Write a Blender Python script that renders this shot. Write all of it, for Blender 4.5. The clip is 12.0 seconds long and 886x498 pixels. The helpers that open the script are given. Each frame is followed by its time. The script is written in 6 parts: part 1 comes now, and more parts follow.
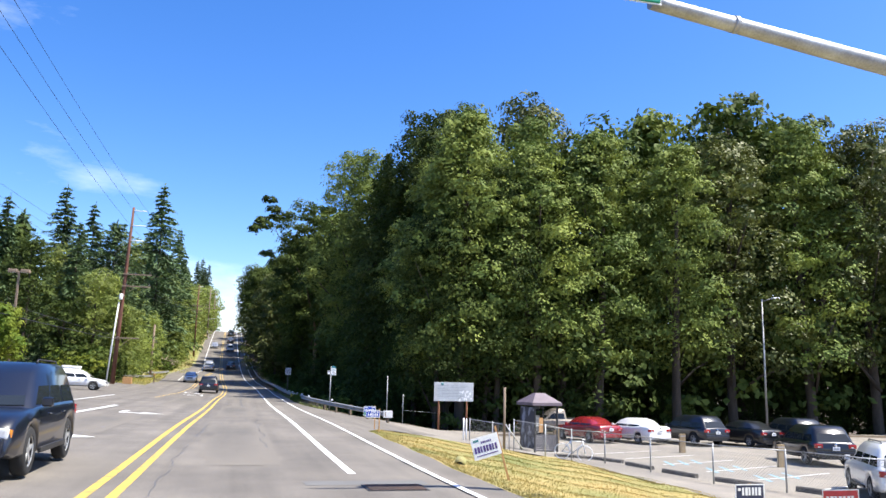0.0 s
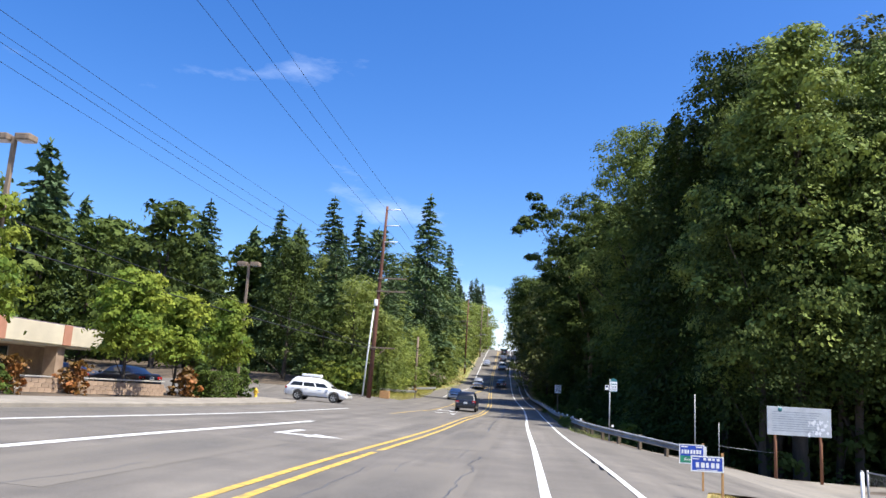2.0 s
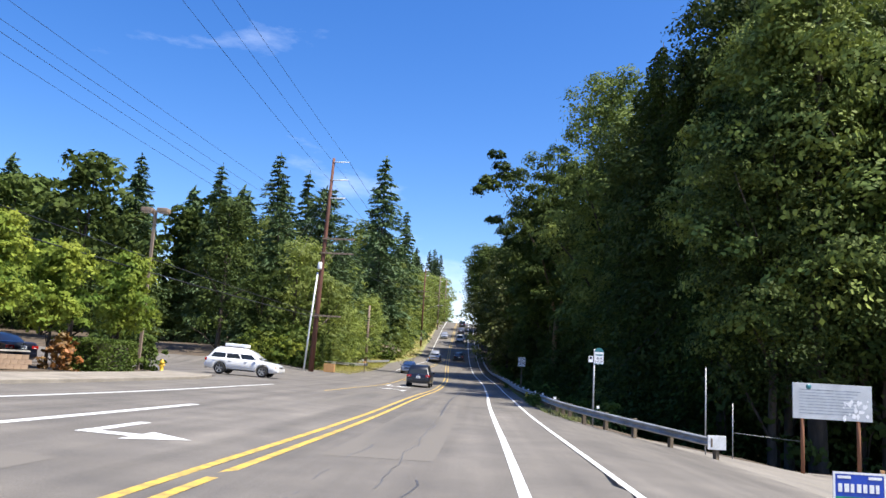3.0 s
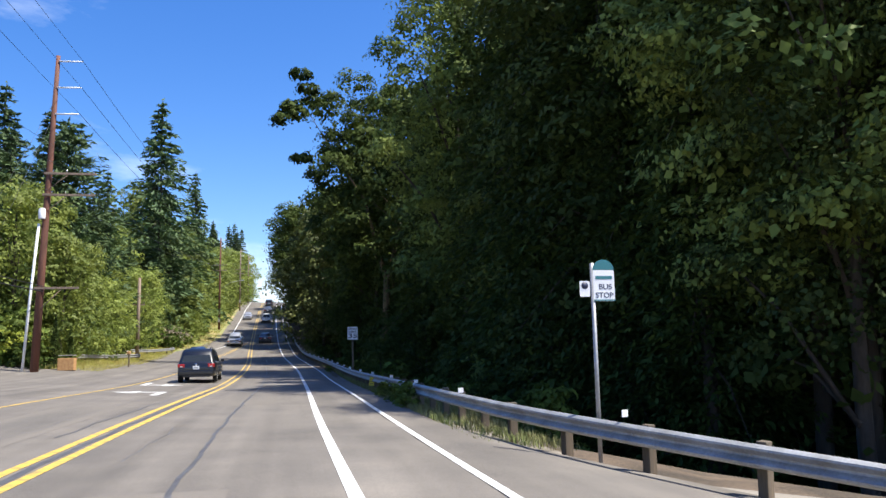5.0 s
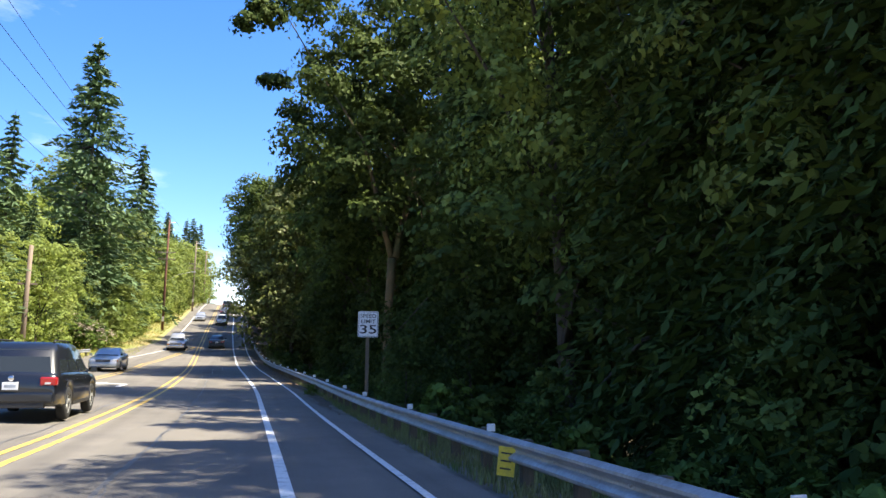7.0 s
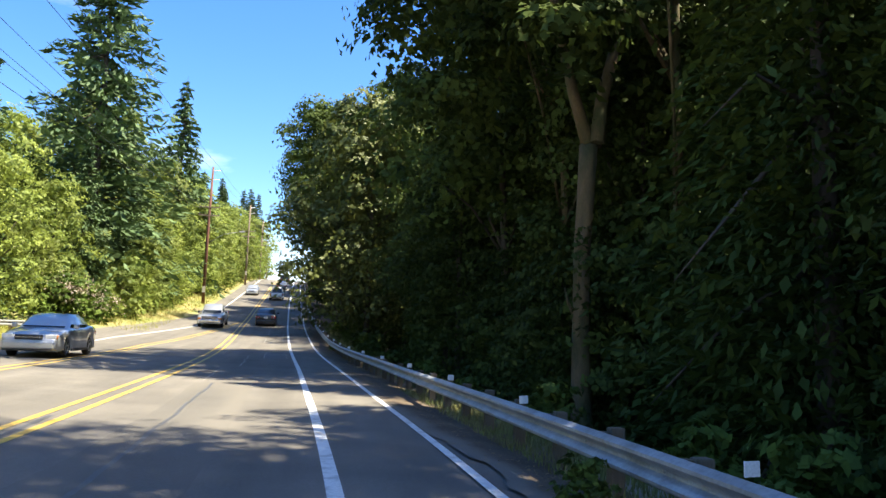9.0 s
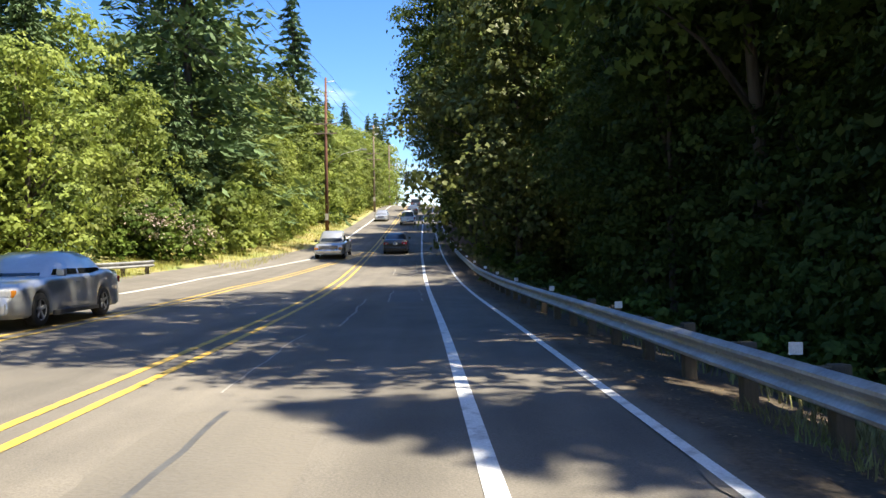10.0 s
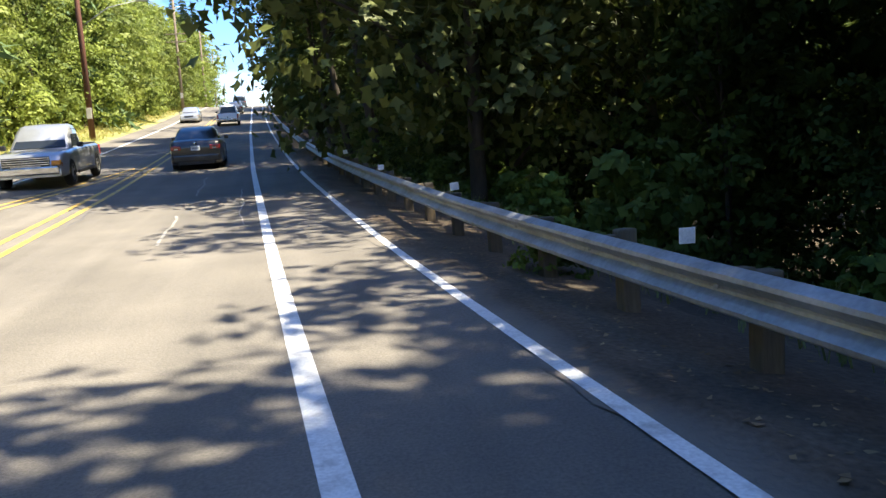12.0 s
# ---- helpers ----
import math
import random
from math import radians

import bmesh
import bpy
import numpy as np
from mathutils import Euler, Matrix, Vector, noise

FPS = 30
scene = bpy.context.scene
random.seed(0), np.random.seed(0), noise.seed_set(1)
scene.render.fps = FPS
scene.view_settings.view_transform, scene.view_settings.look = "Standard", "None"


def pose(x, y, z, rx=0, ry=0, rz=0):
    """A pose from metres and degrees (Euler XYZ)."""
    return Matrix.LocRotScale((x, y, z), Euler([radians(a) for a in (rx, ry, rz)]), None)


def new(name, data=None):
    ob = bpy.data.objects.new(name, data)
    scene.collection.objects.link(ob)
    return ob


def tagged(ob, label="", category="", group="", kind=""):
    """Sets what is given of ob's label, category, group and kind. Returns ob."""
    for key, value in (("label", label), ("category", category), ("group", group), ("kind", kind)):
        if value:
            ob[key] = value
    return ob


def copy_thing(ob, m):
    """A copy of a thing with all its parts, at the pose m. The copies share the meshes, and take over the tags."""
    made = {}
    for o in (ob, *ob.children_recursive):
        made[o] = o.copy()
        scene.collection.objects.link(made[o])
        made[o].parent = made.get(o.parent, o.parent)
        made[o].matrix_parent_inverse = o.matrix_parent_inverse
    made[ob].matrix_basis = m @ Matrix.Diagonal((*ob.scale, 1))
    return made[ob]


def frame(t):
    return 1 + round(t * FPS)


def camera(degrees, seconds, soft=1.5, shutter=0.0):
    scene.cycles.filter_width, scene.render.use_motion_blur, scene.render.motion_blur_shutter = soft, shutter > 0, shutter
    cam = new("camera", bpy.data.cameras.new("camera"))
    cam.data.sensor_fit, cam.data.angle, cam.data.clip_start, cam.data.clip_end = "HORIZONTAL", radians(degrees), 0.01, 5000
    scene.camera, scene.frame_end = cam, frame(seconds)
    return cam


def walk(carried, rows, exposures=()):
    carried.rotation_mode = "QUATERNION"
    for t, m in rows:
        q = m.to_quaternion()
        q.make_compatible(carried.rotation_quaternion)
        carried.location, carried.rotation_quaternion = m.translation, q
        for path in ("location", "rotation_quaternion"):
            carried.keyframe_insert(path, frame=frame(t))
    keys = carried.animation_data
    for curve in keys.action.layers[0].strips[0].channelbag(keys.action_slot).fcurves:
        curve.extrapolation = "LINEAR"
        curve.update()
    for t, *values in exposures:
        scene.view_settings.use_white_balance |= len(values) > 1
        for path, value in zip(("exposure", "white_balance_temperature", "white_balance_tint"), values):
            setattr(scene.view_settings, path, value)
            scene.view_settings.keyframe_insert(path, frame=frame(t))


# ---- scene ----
# The clip's walk: a drive along the right-hand lane, up to the foot of a wooded hill.
cam = camera(59.5, 12.0)
ROWS = [
    (0.0, -0.187, 0.171, 1.527, 99.591, -1.399, -14.798),
    (0.5, 0.671, 3.768, 1.381, 99.433, -1.939, -7.74),
    (1.0, 1.224, 7.455, 1.27, 98.072, -0.908, 1.673),
    (1.5, 1.496, 11.135, 1.193, 98.878, -0.653, 5.704),
    (2.0, 1.546, 15.022, 1.165, 100.473, -3.174, 5.261),
    (2.5, 1.487, 19.253, 1.185, 100.051, -3.379, 7.874),
    (3.0, 1.41, 23.489, 1.168, 98.736, -3.22, 2.188),
    (5.0, 1.506, 43.373, 0.971, 97.414, 1.272, -11.515),
    (5.5, 1.594, 48.936, 0.951, 98.571, 0.577, -12.646),
    (6.0, 1.723, 54.578, 0.947, 99.76, 1.797, -15.142),
    (6.5, 1.848, 60.273, 0.925, 98.453, 0.652, -14.972),
    (8.5, 2.112, 85.118, 0.826, 98.623, -3.322, -12.514),
    (9.0, 2.194, 91.555, 0.943, 97.4, -1.837, -10.121),
    (9.5, 2.143, 98.086, 1.096, 94.657, 0.584, -9.74),
    (10.0, 2.016, 104.698, 1.201, 91.584, 1.209, -0.238),
    (10.5, 1.973, 111.472, 1.287, 88.578, 4.962, -4.542),
    (11.0, 1.833, 118.241, 1.418, 87.007, 3.09, -7.624),
    (11.5, 1.633, 124.934, 1.617, 88.166, 3.781, -9.591),
    (12.0, 1.396, 131.666, 1.798, 84.181, 4.154, -12.375),
]
EXPOSURES = [(0.0, 1.15, 6500, 10), (1.0, 1.0, 6450, 10), (2.0, 0.92, 6400, 10), (3.0, 0.92, 6450, 10), (5.5, 1.05, 6550, 10), (6.5, 1.45, 6900, 8), (8.3, 1.75, 7300, 5), (9.5, 1.7, 7400, 4), (10.0, 1.5, 7300, 6), (10.5, 1.4, 7300, 4), (11.0, 1.75, 7400, 4), (12.0, 1.85, 7300, 6)]

walk(cam, [(t, pose(x, y, z, rx, ry, rz)) for t, x, y, z, rx, ry, rz in ROWS], EXPOSURES)

# ---- sky and sun ----
SUN_EL, SUN_AZ = 60.0, 112.0   # degrees; azimuth clockwise from +y (the road's direction)
world = bpy.data.worlds.new("world")
scene.world = world
world.use_nodes = True
wn, wl = world.node_tree.nodes, world.node_tree.links
sky = wn.new("ShaderNodeTexSky")
sky.sky_type, sky.sun_disc = "NISHITA", False
sky.sun_elevation, sky.sun_rotation = radians(SUN_EL), radians(SUN_AZ)
sky.air_density, sky.dust_density, sky.ozone_density, sky.altitude = 1.0, 0.9, 3.6, 50
wn["Background"].inputs[1].default_value = 0.118
# thin cirrus: stretched noise laid over the sky's own colour
wtc, wmap, wno = wn.new("ShaderNodeTexCoord"), wn.new("ShaderNodeMapping"), wn.new("ShaderNodeTexNoise")
wmap.inputs["Scale"].default_value = (1.6, 0.8, 5.0)
wmap.inputs["Rotation"].default_value = (0.15, 0.25, 0.5)
wno.inputs["Scale"].default_value, wno.inputs["Detail"].default_value, wno.inputs["Roughness"].default_value = 1.7, 7.0, 0.58
wr = wn.new("ShaderNodeMapRange")
wr.inputs[1].default_value, wr.inputs[2].default_value, wr.inputs[3].default_value, wr.inputs[4].default_value = 0.60, 0.95, 0.0, 0.7
wmix = wn.new("ShaderNodeMix")
wmix.data_type = "RGBA"
wmix.inputs[7].default_value = (7.6, 8.0, 8.6, 1)
wl.new(wtc.outputs["Generated"], wmap.inputs[0])
wl.new(wmap.outputs[0], wno.inputs["Vector"])
wsep, wlow, wadd = wn.new("ShaderNodeSeparateXYZ"), wn.new("ShaderNodeMapRange"), wn.new("ShaderNodeMath")
wlow.interpolation_type = "SMOOTHSTEP"
wlow.inputs[1].default_value, wlow.inputs[2].default_value, wlow.inputs[3].default_value, wlow.inputs[4].default_value = 0.0, 0.22, 0.42, 0.0
wadd.operation = "ADD"
wl.new(wtc.outputs["Generated"], wsep.inputs[0])
wl.new(wsep.outputs[2], wlow.inputs[0])
wl.new(wno.outputs[0], wadd.inputs[0])
wl.new(wlow.outputs[0], wadd.inputs[1])
wl.new(wadd.outputs[0], wr.inputs[0])
wl.new(wr.outputs[0], wmix.inputs[0])
whs = wn.new("ShaderNodeHueSaturation")
whs.inputs["Saturation"].default_value = 1.33
whs.inputs["Hue"].default_value = 0.512
wl.new(sky.outputs[0], whs.inputs["Color"])
wl.new(whs.outputs[0], wmix.inputs[6])
wl.new(wmix.outputs[2], wn["Background"].inputs[0])
sun = new("sun", bpy.data.lights.new("sun", "SUN"))
sun.data.energy, sun.data.angle, sun.data.color = 5.0, radians(0.55), (1.0, 0.95, 0.86)
sa, se = radians(SUN_AZ), radians(SUN_EL)
SUN_WAY = Vector((math.sin(sa) * math.cos(se), math.cos(sa) * math.cos(se), math.sin(se)))
sun.matrix_world = Matrix.Translation((40, -20, 60)) @ SUN_WAY.to_track_quat("Z", "Y").to_matrix().to_4x4()


# ---- materials ----
def material(name, base, rough=0.7, metal=0.0, dark=None, scale=4.0, grain=60.0, bump=0.15, rand=0.0, island=0.0,
             coat=0.0, translucent=0.0, mix=(0.35, 0.7), spec=0.5, stretch=(1, 1, 1), streak=0.0, speck=(0.82, 1.15)):
    """Base colour broken up by two noises, with bump; rand and island vary brightness from thing to thing and leaf to leaf."""
    m = bpy.data.materials.new(name)
    m.use_nodes = True
    n, l = m.node_tree.nodes, m.node_tree.links
    b = n["Principled BSDF"]
    b.inputs["Roughness"].default_value, b.inputs["Metallic"].default_value = rough, metal
    b.inputs["Specular IOR Level"].default_value = spec
    b.inputs["Coat Weight"].default_value = coat
    b.inputs["Coat Roughness"].default_value = 0.04
    dark = dark or tuple(c * 0.6 for c in base)
    tc, mp = n.new("ShaderNodeTexCoord"), n.new("ShaderNodeMapping")
    mp.inputs["Scale"].default_value = stretch
    l.new(tc.outputs["Object"], mp.inputs[0])
    n1, n2 = n.new("ShaderNodeTexNoise"), n.new("ShaderNodeTexNoise")
    n1.inputs["Scale"].default_value, n1.inputs["Detail"].default_value = scale, 5
    n2.inputs["Scale"].default_value, n2.inputs["Detail"].default_value = grain, 4
    l.new(mp.outputs[0], n1.inputs["Vector"])
    l.new(mp.outputs[0], n2.inputs["Vector"])
    r1 = n.new("ShaderNodeMapRange")
    r1.inputs[1].default_value, r1.inputs[2].default_value = mix
    l.new(n1.outputs[0], r1.inputs[0])
    mx = n.new("ShaderNodeMix")
    mx.data_type = "RGBA"
    mx.inputs[6].default_value, mx.inputs[7].default_value = (*dark, 1), (*base, 1)
    l.new(r1.outputs[0], mx.inputs[0])
    out = mx.outputs[2]
    r2 = n.new("ShaderNodeMapRange")
    r2.inputs[1].default_value, r2.inputs[2].default_value, r2.inputs[3].default_value, r2.inputs[4].default_value = 0.25, 0.75, *speck
    l.new(n2.outputs[0], r2.inputs[0])
    val = r2.outputs[0]
    if streak:
        # long wear marks along the driving direction, and blotches
        for sc_, lo, hi in (((1.5, 0.035, 1), 1 - streak, 1 + streak * .6), ((0.5, 0.22, 1), 1 - streak * .8, 1 + streak * .5)):
            mp2, n3, r3, m3 = n.new("ShaderNodeMapping"), n.new("ShaderNodeTexNoise"), n.new("ShaderNodeMapRange"), n.new("ShaderNodeMath")
            mp2.inputs["Scale"].default_value = sc_
            n3.inputs["Scale"].default_value, n3.inputs["Detail"].default_value = 1.0, 6
            r3.inputs[1].default_value, r3.inputs[2].default_value, r3.inputs[3].default_value, r3.inputs[4].default_value = 0.32, 0.68, lo, hi
            m3.operation = "MULTIPLY"
            l.new(tc.outputs["Object"], mp2.inputs[0])
            l.new(mp2.outputs[0], n3.inputs["Vector"])
            l.new(n3.outputs[0], r3.inputs[0])
            l.new(val, m3.inputs[0])
            l.new(r3.outputs[0], m3.inputs[1])
            val = m3.outputs[0]
    for amount, node, socket in ((rand, "ShaderNodeObjectInfo", "Random"), (island, "ShaderNodeNewGeometry", "Random Per Island")):
        if amount:
            g = n.new(node)
            rr = n.new("ShaderNodeMapRange")
            rr.inputs[3].default_value, rr.inputs[4].default_value = 1 - amount, 1 + amount
            l.new(g.outputs[socket], rr.inputs[0])
            mm = n.new("ShaderNodeMath")
            mm.operation = "MULTIPLY"
            l.new(val, mm.inputs[0])
            l.new(rr.outputs[0], mm.inputs[1])
            val = mm.outputs[0]
    sc = n.new("ShaderNodeVectorMath")
    sc.operation = "SCALE"
    l.new(out, sc.inputs[0])
    l.new(val, sc.inputs["Scale"])
    l.new(sc.outputs[0], b.inputs["Base Color"])
    if bump:
        bp = n.new("ShaderNodeBump")
        bp.inputs["Strength"].default_value, bp.inputs["Distance"].default_value = bump, 0.02
        l.new(n2.outputs[0], bp.inputs["Height"])
        l.new(bp.outputs[0], b.inputs["Normal"])
    if translucent:
        tr, ms = n.new("ShaderNodeBsdfTranslucent"), n.new("ShaderNodeMixShader")
        l.new(sc.outputs[0], tr.inputs[0])
        ms.inputs[0].default_value = translucent
        l.new(b.outputs[0], ms.inputs[1])
        l.new(tr.outputs[0], ms.inputs[2])
        l.new(ms.outputs[0], n["Material Output"].inputs[0])
    return m


def glass(name, tint=(0.02, 0.025, 0.03), rough=0.03):
    m = bpy.data.materials.new(name)
    m.use_nodes = True
    b = m.node_tree.nodes["Principled BSDF"]
    b.inputs["Base Color"].default_value = (*tint, 1)
    b.inputs["Roughness"].default_value = rough
    b.inputs["Specular IOR Level"].default_value = 0.35
    return m


ASPHALT = material("asphalt", (0.172, 0.153, 0.128), 0.85, dark=(0.128, 0.115, 0.099), scale=0.8, grain=55, bump=0.35, mix=(0.3, 0.7), streak=0.22, speck=(0.72, 1.22))
LOT = material("lot_asphalt", (0.26, 0.232, 0.19), 0.9, dark=(0.21, 0.19, 0.165), scale=0.5, grain=45, bump=0.4, streak=0.12, speck=(0.7, 1.25))
SEAL = material("crack_sealer", (0.055, 0.052, 0.052), 0.6, dark=(0.09, 0.09, 0.09), scale=3, grain=30)
PAINT_W = material("white_road_paint", (0.74, 0.74, 0.72), 0.6, dark=(0.42, 0.41, 0.39), scale=6, grain=45, mix=(0.28, 0.5))
YELLOWTAG = material("yellow_plate_paint", (0.78, 0.55, 0.04), 0.5, dark=(0.6, 0.42, 0.05), scale=9, bump=0.05)
PAINT_Y = material("yellow_road_paint", (0.66, 0.42, 0.06), 0.6, dark=(0.28, 0.21, 0.075), scale=5, grain=45, mix=(0.3, 0.62))
PAINT_B = material("blue_bay_paint", (0.16, 0.42, 0.55), 0.7, dark=(0.2, 0.3, 0.33), scale=3)
CONCRETE = material("concrete", (0.42, 0.39, 0.34), 0.9, dark=(0.3, 0.28, 0.25), scale=1.5, grain=40, bump=0.2)
PAVING = material("stained_paving", (0.30, 0.265, 0.215), 0.9, dark=(0.21, 0.185, 0.15), scale=1.0, grain=40, bump=0.25)
DIRT = material("woodland_ground", (0.12, 0.085, 0.055), 0.95, dark=(0.05, 0.038, 0.025), scale=0.9, grain=18, bump=0.8, speck=(0.5, 1.5))
BANK = material("dry_bank", (0.36, 0.28, 0.14), 0.95, dark=(0.18, 0.21, 0.06), scale=0.35, grain=20, bump=0.6)
DRY = material("dry_grass", (0.40, 0.285, 0.105), 0.9, dark=(0.18, 0.185, 0.055), scale=0.45, grain=25, bump=0.2, island=0.12)
DRY_BLADE = material("dry_grass_blade", (0.44, 0.32, 0.12), 0.9, dark=(0.22, 0.215, 0.065), scale=0.45, grain=25, bump=0, island=0.15, translucent=0.45)
GREEN = material("roadside_grass", (0.12, 0.16, 0.04), 0.9, dark=(0.22, 0.20, 0.08), scale=0.8, grain=25, bump=0.4, island=0.3)
GRAVEL = material("shoulder_gravel", (0.26, 0.23, 0.19), 0.95, dark=(0.14, 0.12, 0.09), scale=1.2, grain=35, bump=0.6)
STEEL = material("galvanised_steel", (0.44, 0.45, 0.46), 0.55, 0.6, dark=(0.30, 0.30, 0.29), scale=2.5, grain=25, bump=0.05)
WIRE = material("dull_wire", (0.30, 0.31, 0.31), 0.6, 0.3, dark=(0.22, 0.22, 0.22), bump=0)
CHROME = material("bright_metal", (0.7, 0.7, 0.72), 0.2, 1.0, bump=0)
TIMBER = material("weathered_timber", (0.15, 0.11, 0.07), 0.9, dark=(0.09, 0.075, 0.055), scale=6, grain=40, bump=0.4, stretch=(1, 1, 0.15), rand=0.2)
RUSTWOOD = material("rusty_brown_timber", (0.30, 0.125, 0.055), 0.85, dark=(0.17, 0.075, 0.04), scale=5, grain=40, bump=0.25, stretch=(1, 1, 0.08))
# lighter copy of the galvanised steel: sun on the end plate put into colour
GALV_LIT = material("pale_galvanised_plate", (0.62, 0.63, 0.64), 0.6, 0.15, dark=(0.52, 0.53, 0.53), scale=3, grain=30, bump=0.05)
POLEWOOD = material("red_brown_pole", (0.17, 0.065, 0.04), 0.85, dark=(0.10, 0.045, 0.03), scale=5, grain=40, bump=0.3, stretch=(1, 1, 0.08))
GREYWOOD = material("grey_pole", (0.27, 0.20, 0.14), 0.9, dark=(0.17, 0.13, 0.10), scale=5, grain=40, bump=0.3, stretch=(1, 1, 0.08))
ORANGEWOOD = material("orange_stake", (0.50, 0.29, 0.12), 0.8, dark=(0.38, 0.2, 0.08), scale=8, bump=0.2)
BARK = material("bark", (0.085, 0.065, 0.048), 0.95, dark=(0.05, 0.04, 0.03), scale=4, grain=18, bump=0.9, stretch=(1, 1, 0.3))
MOSSBARK = material("mossy_bark", (0.19, 0.12, 0.065), 0.95, dark=(0.06, 0.065, 0.025), scale=1.8, grain=22, bump=0.9, stretch=(1, 1, 0.35))
# darker than the lot's maple leaf: shade of the roadside wood put into colour
LEAF_A = material("maple_leaf", (0.108, 0.145, 0.031), 0.68, spec=0.12, dark=(0.036, 0.058, 0.013), scale=0.25, grain=3, bump=0, rand=0.25, island=0.14, translucent=0.2)
LEAF_B = material("alder_leaf", (0.225, 0.265, 0.055), 0.65, spec=0.15, dark=(0.085, 0.13, 0.03), scale=0.3, grain=3, bump=0, rand=0.25, island=0.14, translucent=0.2)
LEAF_O = material("olive_maple_leaf", (0.155, 0.17, 0.04), 0.55, spec=0.3, dark=(0.065, 0.085, 0.022), scale=0.3, grain=3, bump=0, rand=0.2, island=0.14, translucent=0.2)
LEAF_L = material("slope_leaf", (0.29, 0.33, 0.07), 0.6, spec=0.3, dark=(0.14, 0.19, 0.042), scale=0.3, grain=3, bump=0, rand=0.35, island=0.14, translucent=0.42)
LEAF_Y = material("street_maple_leaf", (0.33, 0.35, 0.045), 0.75, spec=0.25, dark=(0.11, 0.18, 0.025), scale=0.35, grain=3, bump=0, rand=0.2, island=0.14, translucent=0.35)
LEAF_S = material("shrub_leaf", (0.13, 0.18, 0.03), 0.75, spec=0.25, dark=(0.065, 0.11, 0.02), scale=0.5, grain=4, bump=0, rand=0.3, island=0.2, translucent=0.3)
BLOSSOM = material("pale_seed_head", (0.50, 0.40, 0.33), 0.9, dark=(0.35, 0.27, 0.22), scale=2, grain=8, bump=0, island=0.3)
LEAF_R = material("copper_leaf", (0.36, 0.12, 0.03), 0.55, dark=(0.2, 0.12, 0.03), scale=0.8, grain=4, bump=0, island=0.4, translucent=0.3)
NEEDLE = material("fir_needle", (0.105, 0.155, 0.055), 0.7, spec=0.3, dark=(0.052, 0.09, 0.034), scale=0.3, grain=3, bump=0, rand=0.25, island=0.2, translucent=0.12)
CEDAR = material("cedar_spray", (0.055, 0.085, 0.014), 0.75, spec=0.2, dark=(0.03, 0.052, 0.009), scale=0.3, grain=3, bump=0, rand=0.25, island=0.2, translucent=0.15)
WHITE = material("white_sheet", (0.78, 0.79, 0.8), 0.5, dark=(0.68, 0.69, 0.7), scale=3, bump=0)
FADED = material("faded_board", (0.50, 0.53, 0.55), 0.6, dark=(0.40, 0.42, 0.44), scale=2, bump=0.05)
BLACK = material("black_print", (0.02, 0.02, 0.022), 0.5, bump=0)
RUBBER = material("tyre_rubber", (0.02, 0.02, 0.02), 0.85, bump=0.1)
DARK = material("dark_plastic", (0.025, 0.025, 0.027), 0.6, bump=0.05)
GLASS = glass("tinted_glass")
TAIL = material("red_lens", (0.45, 0.02, 0.02), 0.15, bump=0, coat=0.6)
LENS = material("clear_lens", (0.75, 0.77, 0.8), 0.1, bump=0, coat=0.8)
AMBER = material("amber_lens", (0.7, 0.25, 0.03), 0.2, bump=0, coat=0.5)


# ---- the lie of the land ----
YZ = [-300, -60, -5, 5, 12, 20, 30, 40, 50, 60, 70, 80, 90, 100, 110, 120, 130, 140, 155, 170, 190, 210, 240, 265, 285, 310, 340, 420, 900]
ZZ = [1.0, .6, .25, -.04, -.18, -.2, -.22, -.34, -.43, -.43, -.45, -.53, -.48, -.3, -.12, .09, .34, .77, 1.9, 3.3, 5.5, 7.8, 11.6, 14.6, 16.5, 17.4, 17.3, 14, 8]
SY = [-300, 0, 20, 40, 60, 80, 100, 120, 140, 160, 190, 240, 285, 420]
SX = [-.1, -.13, -.09, .11, .18, .47, .5, .02, -.7, -1.3, -1.9, -2.5, -2.8, -3]
_ys = np.arange(-300, 901, 1.0)
_k = np.exp(-.5 * (np.arange(-8, 9) / 3.5) ** 2)
_k /= _k.sum()
_gs = np.convolve(np.pad(np.interp(_ys, YZ, ZZ), 8, "edge"), _k, "valid")
_ss = np.convolve(np.pad(np.interp(_ys, SY, SX), 8, "edge"), _k, "valid")


def road_z(y):
    return np.interp(y, _ys, _gs)


def road_x(y):
    """How far the road's lines have bent sideways at y."""
    return np.interp(y, _ys, _ss)


def ease(a, b, v):
    t = np.clip((v - a) / (b - a), 0, 1)
    return t * t * (3 - 2 * t)


def land(x, y):
    """Height of the land: the road's profile, falling off to the lot and the ravine on the right, banked on the left."""
    u = x - road_x(y)
    z = road_z(y) - .15 * np.clip(u - 3.9, 0, 10.5) + .035 * np.clip(-1 - u, 0, 19)
    z = z - ease(54, 64, y) * .35 * np.clip(u - 6.0, 0, 9)
    z = z + ease(90, 110, y) * (1 - ease(330, 400, y)) * .12 * np.clip(-u - 11 + 3.5 * ease(120, 165, y), 0, 14)
    z = z + .16 * np.clip(-u - 75, 0, 160) * ease(20, 60, y)
    return z


def left_edge(y):
    return np.interp(y, [-300, 62, 65, 69, 98, 103, 108, 140, 167, 420], [-12.3, -12.3, -12.8, -14, -14, -12.6, -11.8, -10.9, -6.9, -6.9]) + road_x(y)


